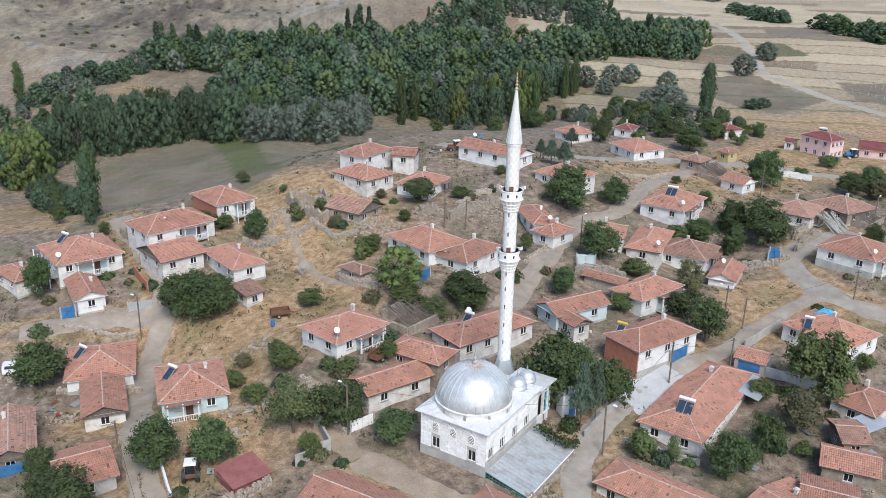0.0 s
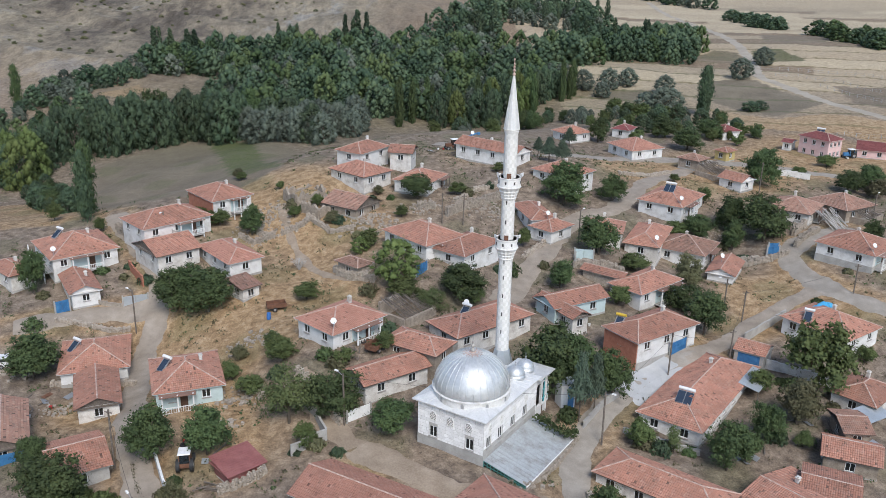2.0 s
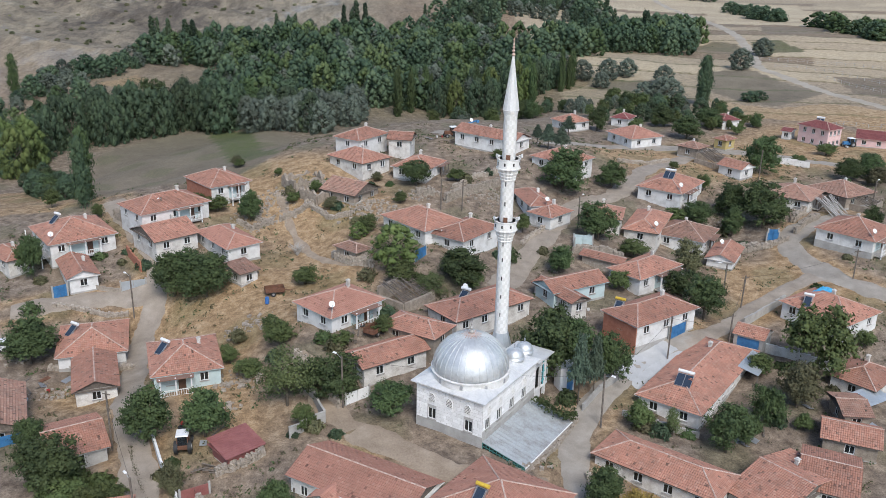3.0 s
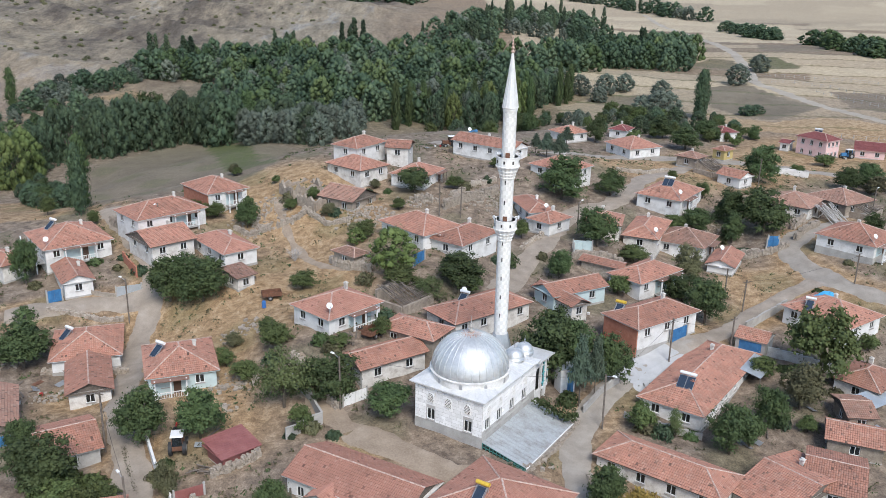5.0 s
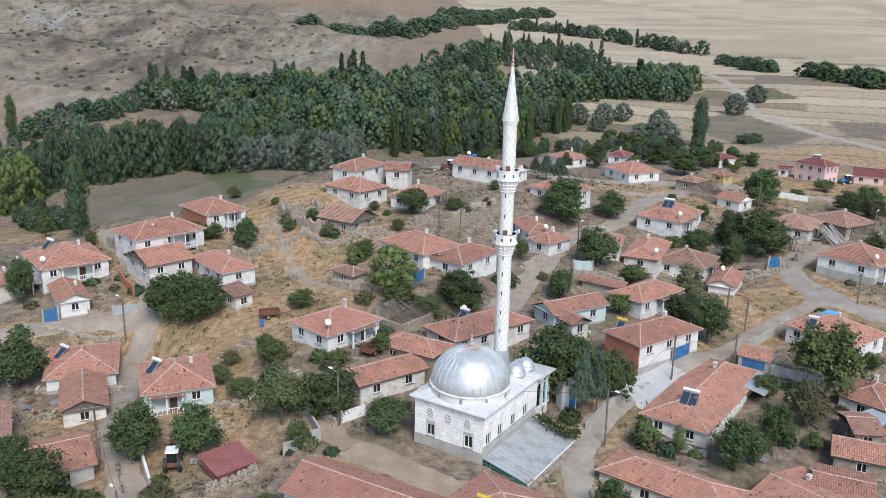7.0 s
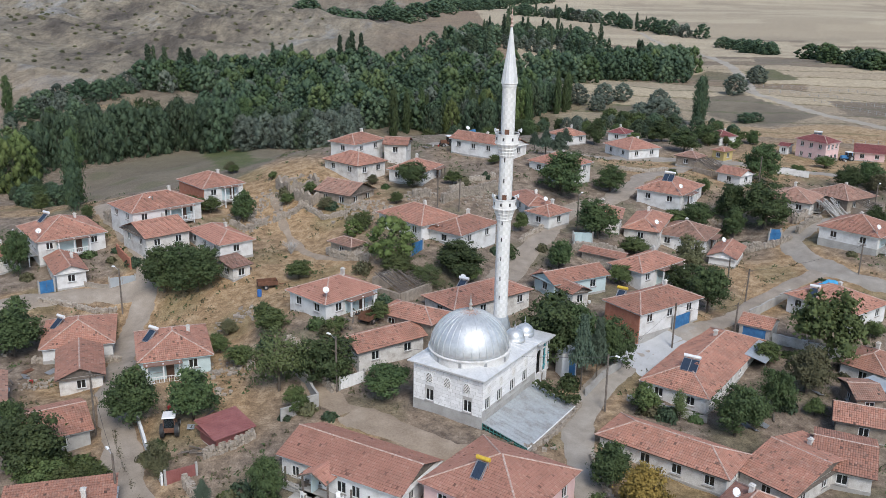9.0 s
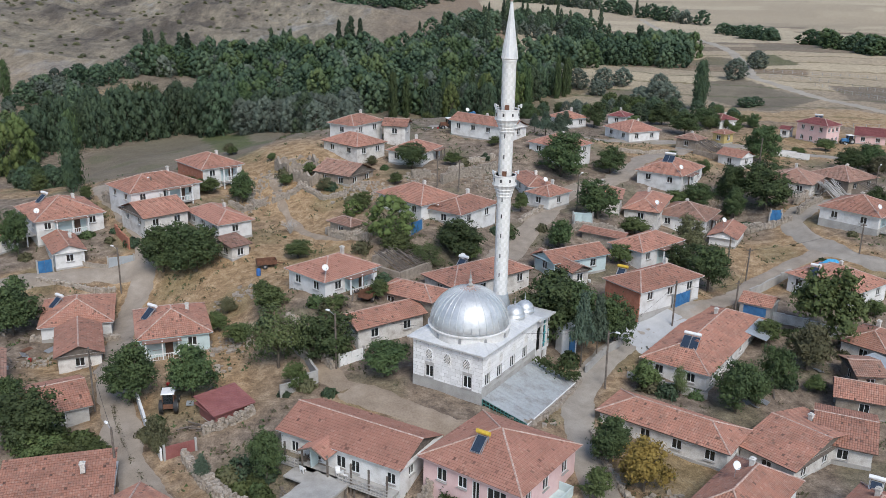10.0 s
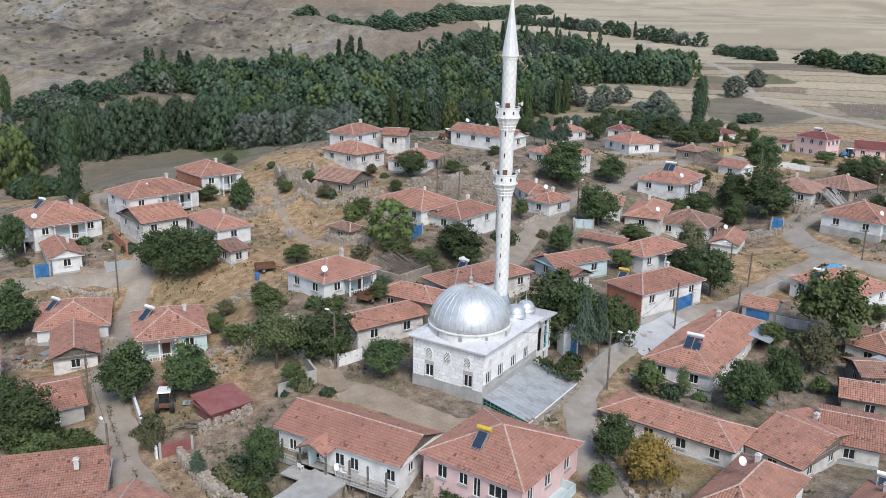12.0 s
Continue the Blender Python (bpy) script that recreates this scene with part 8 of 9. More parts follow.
stone_wall([(37.7, 182.2), (44.7, 184.5), (50.6, 190.8)], 0.8, 0.6)
block_wall([(22.5, 93.7), (26.5, 92.0), (31.1, 90.7)], 0.7, CONCRETE, "low garden wall below the house")

stone_wall([(-35.2, 147.1), (-32.5, 145.7), (-29.3, 147.3)], 0.9, 0.7)
stone_wall([(-27.9, 147.8), (-24.5, 149.1), (-22.3, 151.0)], 0.9, 0.7)
stone_wall([(-16.1, 130.6), (-13.4, 127.4), (-9.6, 125.6)], 1.3, 0.6)
stone_wall([(-57.2, 121.2), (-50.0, 121.4), (-46.4, 122.2)], 0.6, 0.6)
stone_wall([(62.9, 148.2), (66.5, 152.8), (70.5, 157.0)], 1.4, 0.6)
stone_wall([(13.8, 138.6), (17.2, 143.0), (20.5, 150.0)], 0.8, 0.5)


def ruin_walls(x, y, rot):
    """Broken mud-brick walls of a roofless house, worn to uneven tops."""
    ob = empty("ruined_house", x, y, ground_at(x, y), rot)
    tagged(ob, "roofless ruin with crumbling brown mud-brick walls", "ruin")
    rng = random.Random(int(abs(x * 9 + y)))
    for a, b in (((-3, -2.2), (3, -2.2)), ((3, -2.2), (3, 2.2)), ((3, 2.2), (-3, 2.2)), ((-3, 2.2), (-3, -2.2))):
        bm = bmesh.new()
        n = 9
        a, b = Vector((*a, 0)), Vector((*b, 0))
        side = (b - a).cross(Vector((0, 0, 1))).normalized() * 0.24
        rows = []
        for k in range(n + 1):
            p = a.lerp(b, k / n)
            top = 0.5 + 1.5 * rng.random() * (0.4 + 0.6 * abs(math.sin(k * 0.9 + x)))
            rows.append([bm.verts.new(p + side + Vector((0, 0, -1.2))), bm.verts.new(p + side + Vector((0, 0, top))), bm.verts.new(p - side + Vector((0, 0, top * rng.uniform(0.85, 1.05)))), bm.verts.new(p - side + Vector((0, 0, -1.2)))])
        for r0, r1 in zip(rows, rows[1:]):
            for k in range(3):
                bm.faces.new((r0[k], r1[k], r1[k + 1], r0[k + 1]))
        bm.faces.new(rows[0])
        bm.faces.new(rows[-1][::-1])
        part("wall", bm, ADOBE, ob)


stone_wall([(0.0, 72.4), (-1.2, 70.0), (-2.6, 67.4)], 1.9, 0.6)


ruin_walls(-21.5, 154.0, 50)
ruin_walls(-25.5, 158.5, 40)


def field_fence(line, label):
    """Slim concrete posts with two wires along a field's edge."""
    x0, y0 = line[0]
    ob = empty("field_fence", x0, y0, ground_at(x0, y0))
    tagged(ob, label, "fence", "field fences")
    back = ob.matrix_basis.inverted()
    tops = []
    for x, y, a, st in resample(line, 3.2):
        bm = bmesh.new()
        g = ground_at(x, y)
        p = back @ Vector((x, y, g))
        box(bm, p.x, p.y, p.z - 0.3, 0.15, 0.15, 1.5)
        part("post", bm, CONCRETE, ob)
        tops.append(p)
    for p, q in zip(tops, tops[1:]):
        for zz in (0.5, 1.2):
            bm = bmesh.new()
            beam(bm, p + Vector((0, 0, zz)), q + Vector((0, 0, zz)), 0.03)
            part("wire", bm, STEEL, ob)


field_fence([(131, 352), (139.4, 350.5), (151.2, 336.3), (159.5, 317.8), (168, 300)], "row of pale concrete fence posts along the stubble")
field_fence([(140, 330), (146, 312), (152, 294), (162, 276)], "pale fence posts beside the gravel road")
field_fence([(128, 372), (142, 368), (156, 362), (176, 350)], "fence posts round a brown field")
field_fence([(104, 244), (116, 252), (128, 247), (146, 240)], "low pale fence behind the pink building")

# rubble, straw and weeds
rubble(9.0, 156.5, 9, 160)
rubble(-11.2, 146.1, 8, 120)
rubble(-31.5, 148.6, 7, 120)
rubble(-3.5, 153.8, 6, 90)
rubble(-29.9, 153.6, 6, 80)
rubble(-24.5, 156.0, 8, 120)
rubble(-24.4, 99.7, 5, 80)
rubble(-12.6, 150.1, 5, 80)
rubble(10.4, 83.5, 3, 60)
rubble(71.8, 172.2, 5, 70)
rubble(51.6, 154.7, 6, 80)
rubble(-26.2, 92.9, 4, 50)
rubble(-26.1, 112.2, 5, 70)
rubble(0.8, 68.9, 3, 80)
rubble(-59.4, 110.2, 5, 60)
rubble(-49.3, 101.1, 4, 40)
rubble(68.3, 160.4, 4, 60)
rubble(21.9, 70.4, 4, 30)


# ---------------------------------------------------------------- things that stand once
def draped_slab(name, cx, cy, rot, L, W, mat, label):
    """A poured yard that follows the ground."""
    bm = bmesh.new()
    n, m = max(2, int(L / 1.2)), max(2, int(W / 1.2))
    c, s = math.cos(radians(rot)), math.sin(radians(rot))
    rows = []
    for i in range(n + 1):
        row = []
        for j in range(m + 1):
            u, v = (i / n - 0.5) * L, (j / m - 0.5) * W
            x, y = cx + u * c - v * s, cy + u * s + v * c
            row.append(bm.verts.new((x, y, ground_at(x, y) + (0.13 if 0 < i < n and 0 < j < m else -0.1))))
        rows.append(row)
    for i in range(n):
        for j in range(m):
            bm.faces.new((rows[i][j], rows[i + 1][j], rows[i + 1][j + 1], rows[i][j + 1]))
    return tagged(part(name, bm, mat), label, "yard", kind="structure")


draped_slab("concrete_yard", 28.2, 105.6, 43, 13, 6.4, SLAB, "pale poured concrete yard beside the lane")


def from_house(key, lx, ly, lz):
    return tuple(ROOFS[key][0].matrix_basis @ Vector((lx, ly, lz)))


def balcony_on(key, length, depth, z, mid, rail_mat, posts, label, side="x", shade=None):
    """A veranda along a house's own -x or -y side: slab, posts up to the eaves, a rail of single balusters and a painted back wall."""
    ob, L, W, h, rise, kind, along = ROOFS[key]
    edge = -(L if side == "x" else W) / 2 + 0.45
    z = max(0.5, h - 2.6) if z is None else z

    def blk(bm, out, run, zz, so, sr, sz):
        box(bm, *((edge - out, run) if side == "x" else (run, edge - out)), zz, *((so, sr) if side == "x" else (sr, so)), sz)

    def at(out, run, zz):
        return (edge - out, run, zz) if side == "x" else (run, edge - out, zz)

    bm = bmesh.new()
    blk(bm, depth / 2, mid, z - 0.15, depth, length, 0.15)
    v = part("veranda", bm, CONCRETE, ob, label)
    for k in range(posts):
        bm = bmesh.new()
        blk(bm, depth - 0.12, mid - length / 2 + 0.15 + (length - 0.3) * k / (posts - 1), -0.6, 0.16, 0.16, h + 0.55)
        part("post", bm, WOOD if rail_mat is WOOD else WHITE_PAINT, v)
    bm = bmesh.new()
    beam(bm, at(depth - 0.12, mid - length / 2, z + 0.9), at(depth - 0.12, mid + length / 2, z + 0.9), 0.08)
    beam(bm, at(depth - 0.12, mid - length / 2, z + 0.15), at(depth - 0.12, mid + length / 2, z + 0.15), 0.06)
    n = int(length / 0.28)
    for k in range(n + 1):
        run = mid - length / 2 + length * k / n
        beam(bm, at(depth - 0.12, run, z + 0.1), at(depth - 0.12, run, z + 0.9), 0.05)
    part("railing", bm, rail_mat, v)
    if shade:
        bm = bmesh.new()
        blk(bm, -0.01, mid, z, 0.06, length - 0.3, h - z - 0.25)
        part("back_wall", bm, shade, v)
        bm = bmesh.new()
        blk(bm, 0.03, mid + 0.2 * length, z, 0.06, 0.9, min(2.0, h - z - 0.4))
        part("door", bm, BROWN_DOOR, v)
        bm = bmesh.new()
        blk(bm, depth / 2 - 0.1, mid, h - 0.2, depth + 0.5, length + 0.4, 0.08)
        part("porch_roof", bm, TILE_OLD, v)
    return v




def long_house_front():
    """Concrete deck along the long house, timber rails at both ends, a small tiled gable over the entrance and props below."""
    ob, L, W, h, rise, kind, along = ROOFS["f1"]
    edge, z = -L / 2 + 0.45, 2.95
    bm = bmesh.new()
    box(bm, edge - 0.85, 0, z - 0.18, 1.7, W - 1.0, 0.18)
    box(bm, edge - 2.3, 1.6, z - 0.18, 2.4, 4.6, 0.18)
    deck = part("veranda", bm, CONCRETE, ob, "grey concrete deck with timber rails")
    for y in (-6.6, -4.6, -2.6, 0.1, 3.1, 5.2, 6.8):
        bm = bmesh.new()
        beam(bm, (edge - 1.6, y, -0.4), (edge - 1.6, y, h - 0.1), 0.15)
        part("post", bm, WOOD, deck)
    for y0, y1 in ((-6.7, -1.2), (3.6, 6.8)):
        bm = bmesh.new()
        for zz in (0.12, 0.45, 0.8):
            beam(bm, (edge - 1.66, y0, z + zz), (edge - 1.66, y1, z + zz), 0.05, 0.13)
        n = int((y1 - y0) / 0.45)
        for k in range(n + 1):
            y = y0 + (y1 - y0) * k / n
            beam(bm, (edge - 1.6, y, z), (edge - 1.6, y, z + 0.86), 0.07)
        part("railing", bm, PALE_TIMBER, deck, "pale weathered timber rail")
    for k in range(9):
        bm = bmesh.new()
        y = -3.2 + 0.55 * k
        beam(bm, (edge - 2.0 - 0.9 * (k % 3) * 0.5, y, -0.6), (edge - 1.9 - 0.3 * (k % 2), y + 0.25 * math.sin(k * 2.0), z - 0.15), 0.11)
        part("prop", bm, WOOD, deck)
    # entrance gable
    bm = bmesh.new()
    uvl = bm.loops.layers.uv.new("tiles")
    y, out, e, r = 1.7, edge - 2.0, h - 0.35, h + 0.5
    slope(bm, uvl, ((out, y - 1.7, e), (edge + 1.6, y - 1.7, e), (edge + 1.6, y, r), (out, y, r)))
    slope(bm, uvl, ((edge + 1.6, y + 1.7, e), (out, y + 1.7, e), (out, y, r), (edge + 1.6, y, r)))
    gab = part("porch_roof", bm, TILE_NEW, deck)
    bm = bmesh.new()
    beam(bm, (out + 0.03, y - 1.7, e - 0.05), (out + 0.03, y, r - 0.05), 0.06, 0.14)
    beam(bm, (out + 0.03, y + 1.7, e - 0.05), (out + 0.03, y, r - 0.05), 0.06, 0.14)
    part("verge_board", bm, WOOD, gab)
    bm = bmesh.new()
    box(bm, edge - 0.55, y + 0.75, z, 1.1, 0.12, h - z + 0.1)
    part("porch_wall", bm, PLASTER_BLUE, deck)


long_house_front()


def garden_chair(key, lx, ly, lz, turn):
    p = from_house(key, lx, ly, lz)
    ob = empty("garden_chair", *p, turn)
    tagged(ob, "white moulded plastic garden chair on the deck", "chair", "garden chairs")
    bm = bmesh.new()
    box(bm, 0, 0, 0.4, 0.44, 0.44, 0.04)
    part("seat", bm, WHITE_PAINT, ob)
    bm = bmesh.new()
    box(bm, 0, 0.21, 0.44, 0.44, 0.04, 0.45, 0, -8)
    part("backrest", bm, WHITE_PAINT, ob)
    for i in (-0.19, 0.19):
        for j in (-0.19, 0.19):
            bm = bmesh.new()
            box(bm, i, j, 0, 0.05, 0.05, 0.4)
            part("leg", bm, WHITE_PAINT, ob)
for lx, ly, turn in ((-4.3, -0.6, 20), (-4.5, -1.5, 70), (-5.6, 2.6, 150)):
    garden_chair("f1", lx, ly, 2.95, turn)
balcony_on("h4", 9.0, 1.4, 2.0, 0.0, WHITE_PAINT, 4, "whitewashed veranda with slender posts")


for key, length, mid, side, wall in (("h2b", 5.5, 1.5, "y", PLASTER_BLUE), ("h46", 3.6, 0.0, "y", PLASTER_OLD), ("h34", 3.5, 0.0, "y", PLASTER_BLUE), ("h7", 4.0, -2.0, "y", PLASTER), ("h8", 4.5, -1.5, "y", PLASTER_BLUE),
                                     ("h39", 3.2, 2.0, "y", PLASTER_OLD), ("h3", 4.5, 2.0, "y", PLASTER_BLUE), ("h49", 4.0, 0.5, "y", PLASTER_OLD), ("brick", 3.0, 1.0, "y", PLASTER_BLUE), ("h1", 4.2, 0.8, "y", PLASTER_BLUE), ("h4", 5.0, 0.0, "y", PLASTER_BLUE), ("h10", 4.0, -1.5, "y", PLASTER_BLUE)):
    balcony_on(key, length, 1.3, None, mid, WHITE_PAINT if wall is not PLASTER_OLD else WOOD, 3, "shaded open porch with slender posts", side, wall)


def outhouse():
    """Flat-roofed stone store in the yard of the long house."""
    ob = empty("store_shed", -11.4, 70.2, -5.9, 60)
    tagged(ob, "stone store shed with cracked flat concrete roof", "shed")
    bm = bmesh.new()
    uvl = bm.loops.layers.uv.new("tiles")
    cor = [(-4.2, -1.8), (4.2, -1.8), (4.2, 1.8), (-4.2, 1.8)]
    for i in range(4):
        wall_panel(bm, uvl, cor[i], cor[(i + 1) % 4], -0.8, 2.5, [(1.2, 2.1, 1.0, 1.5)] if i == 3 else [], 0.4)
    part("wall", bm, STONE, ob)
    bm = bmesh.new()
    rng = random.Random(2)
    n, m = 11, 5
    top = [[bm.verts.new((-4.4 + 8.8 * i / n + (rng.uniform(-0.1, 0.1) if 0 < i < n else rng.uniform(-0.25, 0.1)), -2.0 + 4.0 * j / m + rng.uniform(-0.12, 0.12), 2.72 + rng.uniform(-0.05, 0.05))) for j in range(m + 1)] for i in range(n + 1)]
    low = [[bm.verts.new(v.co - Vector((0, 0, 0.24))) for v in row] for row in top]
    for i in range(n):
        for j in range(m):
            bm.faces.new((top[i][j], top[i + 1][j], top[i + 1][j + 1], top[i][j + 1]))
            bm.faces.new((low[i][j], low[i][j + 1], low[i + 1][j + 1], low[i + 1][j]))
    for i in range(n):
        bm.faces.new((top[i + 1][0], top[i][0], low[i][0], low[i + 1][0]))
        bm.faces.new((top[i][m], top[i + 1][m], low[i + 1][m], low[i][m]))
    for j in range(m):
        bm.faces.new((top[0][j], top[0][j + 1], low[0][j + 1], low[0][j]))
        bm.faces.new((top[n][j + 1], top[n][j], low[n][j], low[n][j + 1]))
    part("roof", bm, CONCRETE, ob, "uneven cracked concrete slab")
    barrel(-13.6, 67.3, BLUE_PLASTIC, -3.18)


outhouse()
tractor(-28.1, 86.0, 100, RUST, "small old farm tractor with a white cab roof")
van(32.8, 67.6, 62, "white hatchback car parked between two houses")
tractor(2.2, 192.5, 200, RUST, "backhoe tractor with a raised blue boom", True)
trailer(-24.0, 120.2, 20, RUST, "rust-red farm trailer with open bed")
trailer(-8.1, 104.4, 60, RUST, "old wooden-sided cart in a cluttered yard")
tractor(105.5, 224.6, 190, BLUE_PAINT, "dark blue tractor beside the pink building")
van(112.6, 226.8, 175, "white van parked beside the pink building")
van(-59.7, 111.5, 20, "white car half hidden under a tree")
log_pile(2.9, 67.6, 60)
log_pile(-24.5, 82.5, 10, 14)
log_pile(-2.0, 110.0, 30, 14)


def narrow_shed(x, y, rot):
    """Tall narrow store clad in white and blue sheet, under the pines."""
    ob = empty("store_shed", x, y, ground_at(x, y), rot)
    tagged(ob, "tall narrow store clad in white and blue sheet under pines", "shed")
    for sx, sy, lx, ly, mat in ((0, -0.8, 1.9, 0.08, WHITE_PAINT), (0, 0.8, 1.9, 0.08, WHITE_PAINT), (-0.95, 0, 0.08, 1.6, WHITE_PAINT), (0.95, 0, 0.08, 1.6, BLUE_PAINT)):
        bm = bmesh.new()
        box(bm, sx, sy, -0.4, lx, ly, 3.6)
        part("wall", bm, mat, ob)
    bm = bmesh.new()
    box(bm, 0, 0, 3.2, 2.2, 1.9, 0.1)
    part("roof", bm, GREY_SHEET, ob)
    bm = bmesh.new()
    box(bm, 0.35, -0.87, -0.3, 0.8, 0.06, 3.2)
    part("door", bm, BLUE_PAINT, ob)


narrow_shed(16.0, 98.6, 20)


def lean_roof(x, y, rot, L, W, z0, z1, mat, label):
    ob = empty("lean_to", x, y, ground_at(x, y), rot)
    tagged(ob, label, "lean-to", "lean-tos")
    g = ground_at(x, y)
    n = max(3, int(L / 0.8))
    for k in range(n):
        bm = bmesh.new()
        a, b = -L / 2 + L * k / n, -L / 2 + L * (k + 1) / n - 0.02
        pts = [(a, -W / 2, z0 - g), (b, -W / 2, z0 - g), (b, W / 2, z1 - g), (a, W / 2, z1 - g)]
        v = [bm.verts.new(p) for p in pts] + [bm.verts.new((p[0], p[1], p[2] - 0.04)) for p in pts]
        for f in ((0, 1, 2, 3), (7, 6, 5, 4), (0, 4, 5, 1), (1, 5, 6, 2), (2, 6, 7, 3), (3, 7, 4, 0)):
            bm.faces.new([v[i] for i in f])
        part("roof_sheet", bm, mat, ob)
    for sx in (-L / 2 + 0.15, L / 2 - 0.15):
        for sy, zt in ((-W / 2 + 0.1, z0), (W / 2 - 0.1, z1)):
            bm = bmesh.new()
            box(bm, sx, sy, -0.4, 0.12, 0.12, zt - g + 0.36)
            part("post", bm, WOOD, ob)
    return ob


lean_roof(42.2, 105.6, 54, 6.0, 3.0, -0.9, -0.3, GREY_SHEET, "pale sheet-metal lean-to roof against the house")
lean_roof(54.5, 98.5, 30, 5.0, 3.0, -1.6, -1.2, GREY_SHEET, "bluish sheet roof over a yard shelter")


def broken_roof(x, y, rot):
    """Bare rafters of a roof that has lost its tiles."""
    ob = empty("ruined_roof", x, y, ground_at(x, y), rot)
    tagged(ob, "bare grey rafters of a collapsed roof", "ruin")
    for k in range(12):
        bm = bmesh.new()
        a = -3 + 0.5 * k
        beam(bm, (a, -2.4, 1.2 + 0.2 * math.sin(k)), (a + 0.3 * math.sin(k * 2.0), 2.4, 2.8 + 0.3 * math.cos(k)), 0.11)
        part("rafter", bm, WOOD, ob)
    for k in range(7):
        bm = bmesh.new()
        beam(bm, (-3.2, -2.2 + 0.7 * k, 1.4 + 0.25 * k), (3.0, -2.2 + 0.7 * k, 1.4 + 0.24 * k), 0.07)
        part("batten", bm, WOOD, ob)
    for sx, sy, lx, ly in ((0, -2.5, 6.4, 0.4), (0, 2.5, 6.4, 0.4), (-3.2, 0, 0.4, 5), (3.2, 0, 0.4, 5)):
        bm = bmesh.new()
        box(bm, sx, sy, -0.6, lx, ly, 1.8 if sy < 2 else 3.0)
        part("wall", bm, ADOBE, ob)


broken_roof(-4.5, 116.5, 50)
broken_roof(82.5, 165.5, 45)
broken_roof(60.2, 190.2, 35)


def fallen_timbers(x, y, rot):
    """Grey rafters and boards that slid down from a collapsed roof."""
    ob = empty("fallen_timbers", x, y, ground_at(x, y), rot)
    tagged(ob, "grey rafters and boards slid from a collapsed roof", "ruin")
    rng = random.Random(5)
    for k in range(22):
        bm = bmesh.new()
        u = -2.2 + 0.2 * k
        beam(bm, (u + rng.uniform(-0.6, 0.6), -2.4 + rng.uniform(-0.6, 0.4), 0.1), (u + rng.uniform(-0.9, 0.9), 1.6 + rng.uniform(-0.5, 0.5), 2.7 + rng.uniform(-0.5, 0.4)), 0.16, 0.07)
        part("board", bm, PALE_TIMBER, ob)


fallen_timbers(74.2, 161.4, 35)


def bare_bush(x, y, h):
    ob = empty("bare_bush", x, y, ground_at(x, y))
    tagged(ob, "leafless grey thorn bush on the dry mound", "bush")
    rng = random.Random(3)
    bm = bmesh.new()
    for k in range(26):
        a, lean = rng.uniform(0, 6.28), rng.uniform(0.2, 0.9)
        mid = Vector((math.cos(a) * lean * 0.45 * h, math.sin(a) * lean * 0.45 * h, h * rng.uniform(0.4, 0.6)))
        beam(bm, (0, 0, -0.1), mid, 0.06, None, 4)
        for q in range(3):
            beam(bm, mid, mid + Vector((rng.uniform(-0.4, 0.4) + math.cos(a) * 0.3, rng.uniform(-0.4, 0.4) + math.sin(a) * 0.3, rng.uniform(0.1, 0.5))) * h * 0.6, 0.035, None, 4)
    part("crown", bm, PALE_TIMBER, ob)


bare_bush(-23.1, 135.8, 2.4)
barrel(-24.6, 117.5, BLUE_PLASTIC)


def tarp_heap(x, y, z):
    """A crumpled bright blue tarpaulin thrown over a roof's edge."""
    rng = np.random.RandomState(8)
    bm = bmesh.new()
    n = 12
    rows = [[bm.verts.new((1.7 * (i / n - 0.5) * 2, 0.9 * (j / n - 0.5) * 2, 0.55 * max(0.0, 1 - ((i / n - 0.5) * 2) ** 2 - ((j / n - 0.5) * 2) ** 2) ** 0.5 + rng.uniform(-0.09, 0.09))) for j in range(n + 1)] for i in range(n + 1)]
    for i in range(n):
        for j in range(n):
            bm.faces.new((rows[i][j], rows[i + 1][j], rows[i + 1][j + 1], rows[i][j + 1]))
    ob = tagged(part("tarpaulin", bm, TARP), "crumpled bright blue tarpaulin lying on tiles", "tarpaulin")
    ob.matrix_basis = pose(x, y, z, 0, 0, 30)


tarp_heap(*roof_point("h61", 2.4, 2.6)[0])


def vine(name, pts, thick, mat, label, count=900):
    """A climbing plant along a line of places."""
    rng = np.random.RandomState(int(abs(pts[0][0] * 10)))
    p = []
    for a, b in zip(pts, pts[1:]):
        t = rng.uniform(0, 1, (count // (len(pts) - 1), 1))
        lump = 0.6 + 0.5 * np.sin(t * 17 + a[0])
        p.append(np.array(a) + (np.array(b) - np.array(a)) * t + rng.normal(0, thick / 2, (len(t), 3)) * lump)
    p = np.concatenate(p)
    d = rng.normal(0, 1, p.shape)
    return tagged(new(name, leaf_mesh(name, p, d, 0.13, mat, rng, 0.3)), label, "vine")


vine("vine", [from_house("pink", -5.35, 3.0, 3.0), from_house("pink", -5.5, 0.5, 2.9), from_house("pink", -5.5, -2.5, 2.8), from_house("pink", -5.4, -4.6, 2.6)], 0.55, LEAF_WALNUT, "green vine trained along the pink house front")
vine("vine", [(12.0, 92.5, 0.6), (13.5, 91.6, 0.2), (15.2, 90.8, -0.4), (16.4, 91.5, -0.6)], 0.8, LEAF_WALNUT, "leafy vine spilling over the lean-to roof")


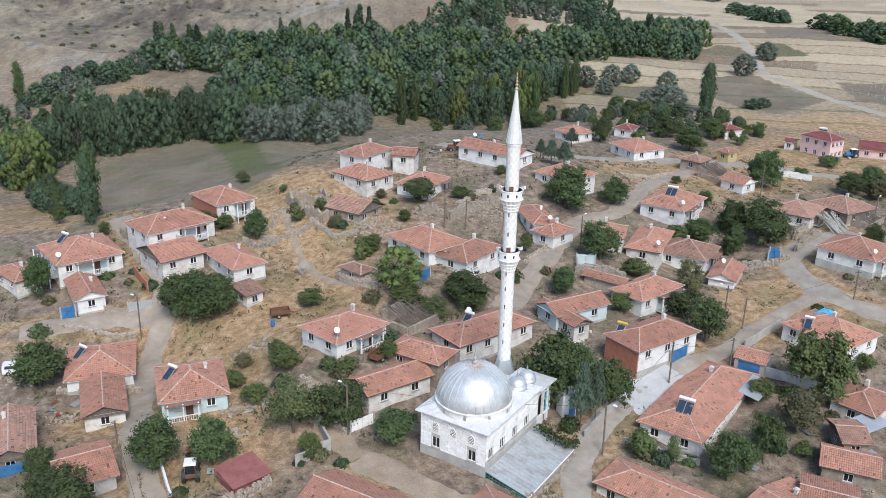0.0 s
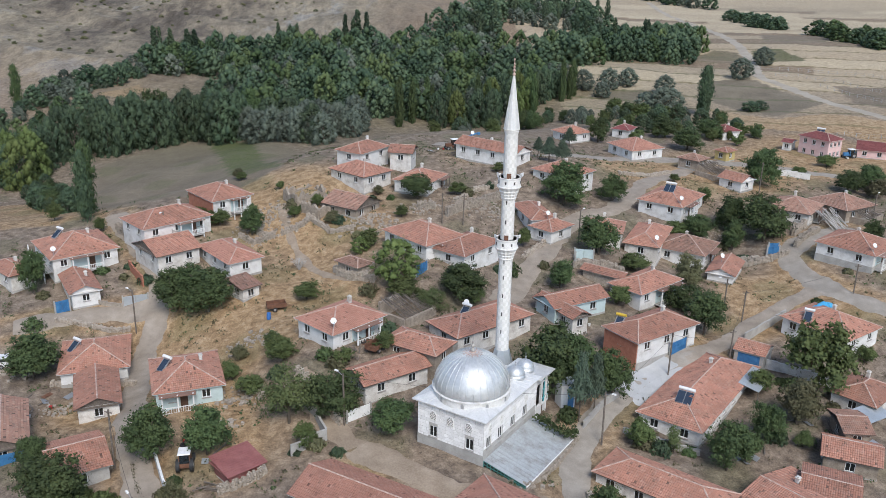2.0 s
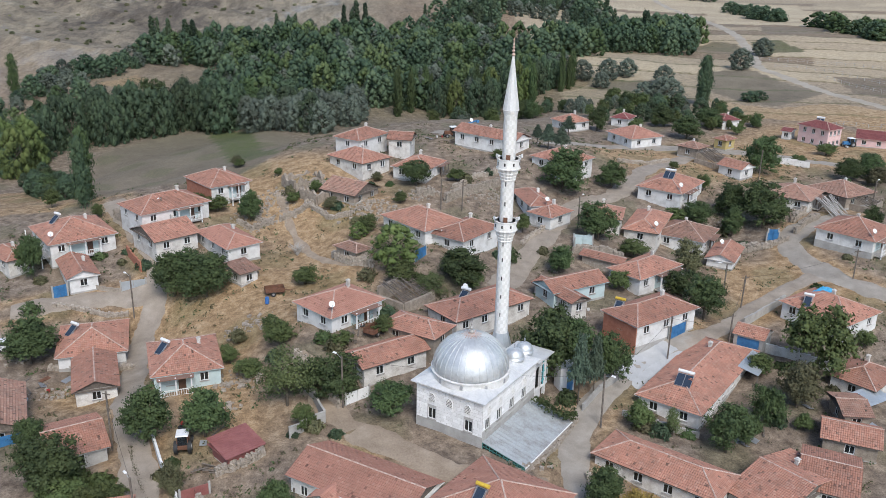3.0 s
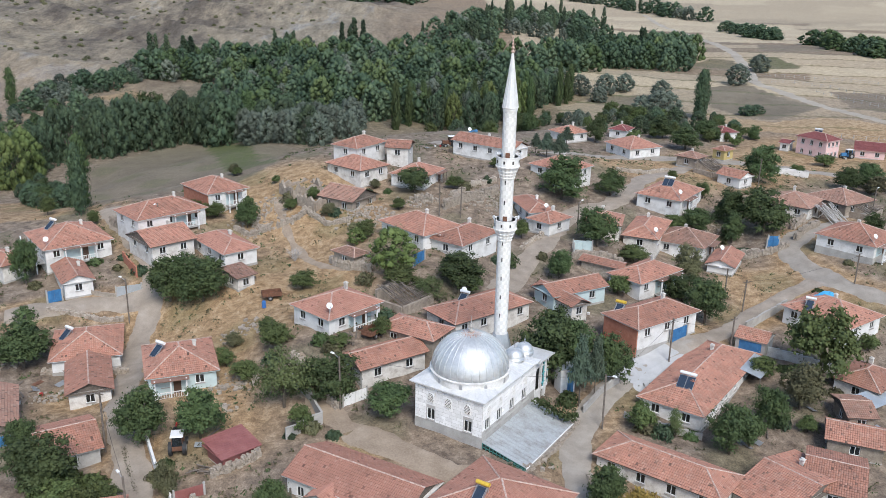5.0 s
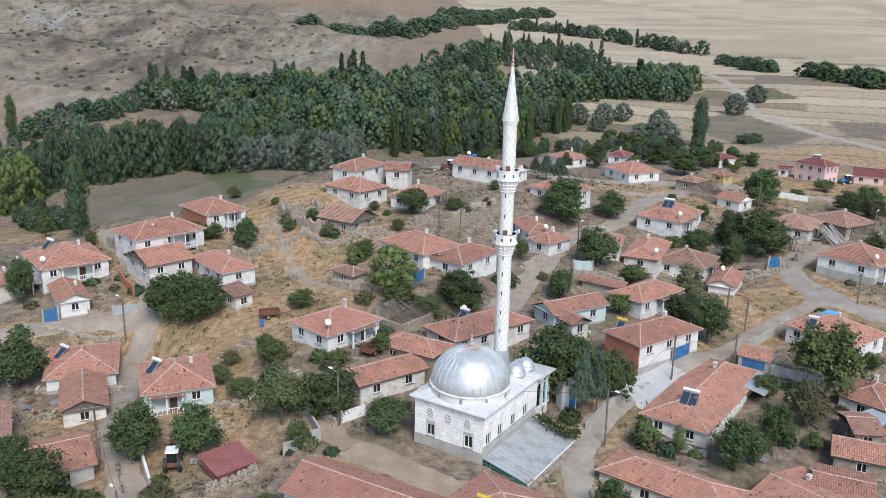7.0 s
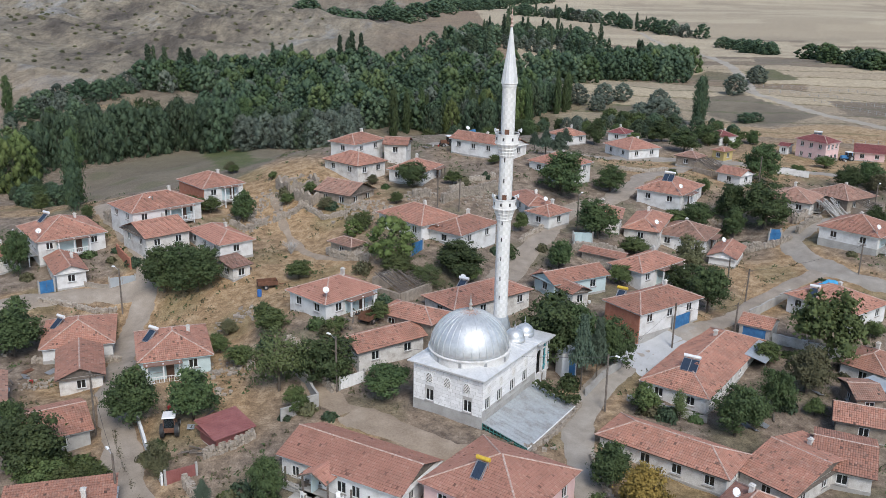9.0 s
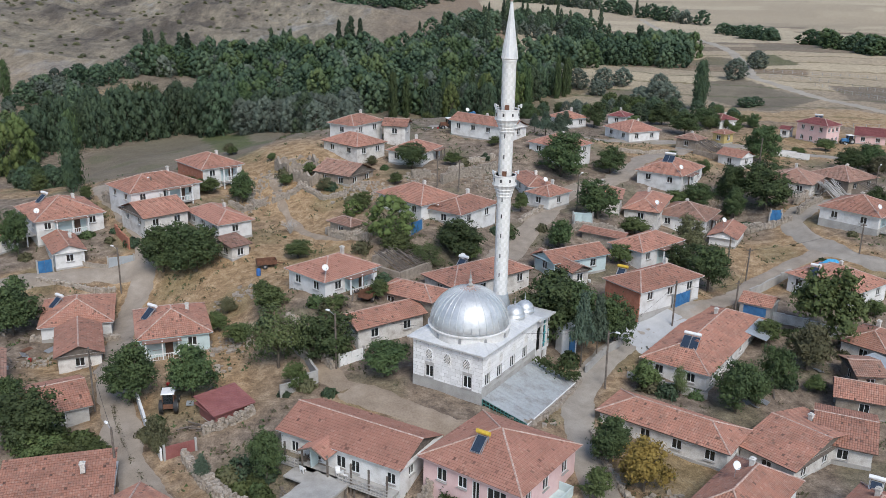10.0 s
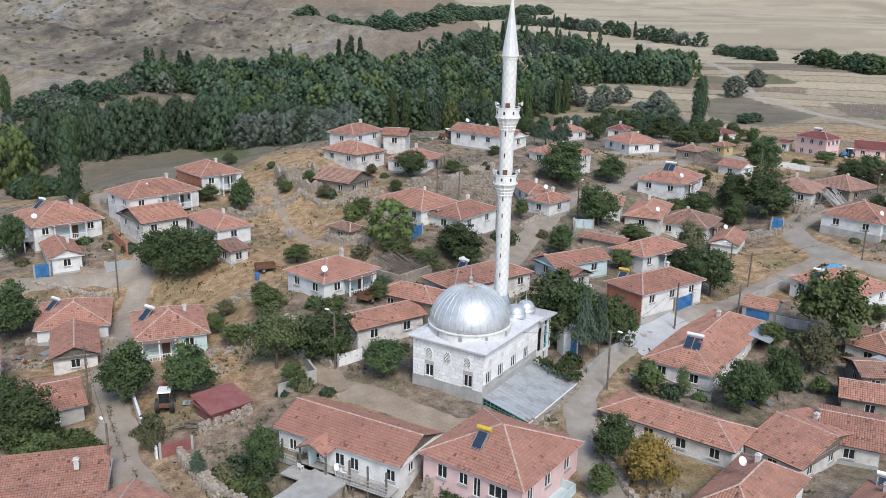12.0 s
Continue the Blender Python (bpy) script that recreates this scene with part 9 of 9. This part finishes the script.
def pink_balcony():
    ob, L, W, h, rise, kind, along = ROOFS["pink"]
    y0 = -W / 2 + 0.45
    bm = bmesh.new()
    box(bm, -1.4, y0 - 0.75, 2.85, 7.0, 1.5, 0.18)
    v = part("balcony", bm, PLASTER_BLUE, ob, "pale blue balcony with solid parapet")
    bm = bmesh.new()
    box(bm, -1.4, y0 - 1.45, 3.03, 7.0, 0.12, 0.85)
    box(bm, -4.85, y0 - 0.75, 3.03, 0.12, 1.4, 0.85)
    box(bm, 2.05, y0 - 0.75, 3.03, 0.12, 1.4, 0.85)
    part("parapet", bm, PLASTER_BLUE, v)
    for k in range(4):
        bm = bmesh.new()
        box(bm, -4.7 + 2.2 * k, y0 - 1.35, -0.6, 0.25, 0.25, 3.5)
        part("column", bm, PLASTER_PINK, v)


pink_balcony()
weeds(14000, 9)


def lane_strip(line, label):
    """Clods and dry grass left standing between the wheel ruts of a lane."""
    rng = np.random.RandomState(21)
    p = []
    for x, y, a, st in resample(line, 0.12):
        k = 5
        p.append(np.stack([x + rng.normal(0, 0.16, k), y + rng.normal(0, 0.16, k), np.full(k, ground_at(x, y) + 0.16) + rng.uniform(0, 0.08, k)], -1))
    p = np.concatenate(p)
    keep = np.sin(p[:, 0] * 1.9) * np.sin(p[:, 1] * 1.3) + rng.normal(0, 0.4, len(p)) > -0.15
    p = p[keep]
    tagged(new("weeds", leaf_mesh("weeds", p, rng.normal(0, 1, p.shape) + np.array([0, 0, 1.0]), 0.055, LEAF_DRY, rng, 0.3)), label, "weeds", "weeds", "stuff")


lane_strip([(-19, 66.9), (-24.2, 70.4), (-28.2, 75.5), (-31.2, 80.0), (-32.9, 83.2), (-34.6, 87.2)], "dry grass strip between the ruts of the lane")
for i, j in ((0, 12), (2, 3), (4, 5), (5, 6), (9, 10), (3, 4), (6, 13)):
    cable(i, j)

for k, (x, y, r, n) in enumerate(((-8, 103.5, 3.5, 16), (-27, 88, 3.5, 10), (-1.5, 66.8, 2.5, 10), (11, 67.5, 2.0, 12), (-52, 103, 4, 9), (46, 100, 3, 8), (-14, 75, 3, 8), (-30, 128, 3, 6), (52, 92, 3, 6), (38, 92, 2.5, 6), (0, 190, 5, 8), (100, 223, 5, 7), (-58, 130, 2.5, 6), (44, 143, 3, 6), (20, 117, 3, 7))):
    clutter(x, y, r, n, 40 + k)
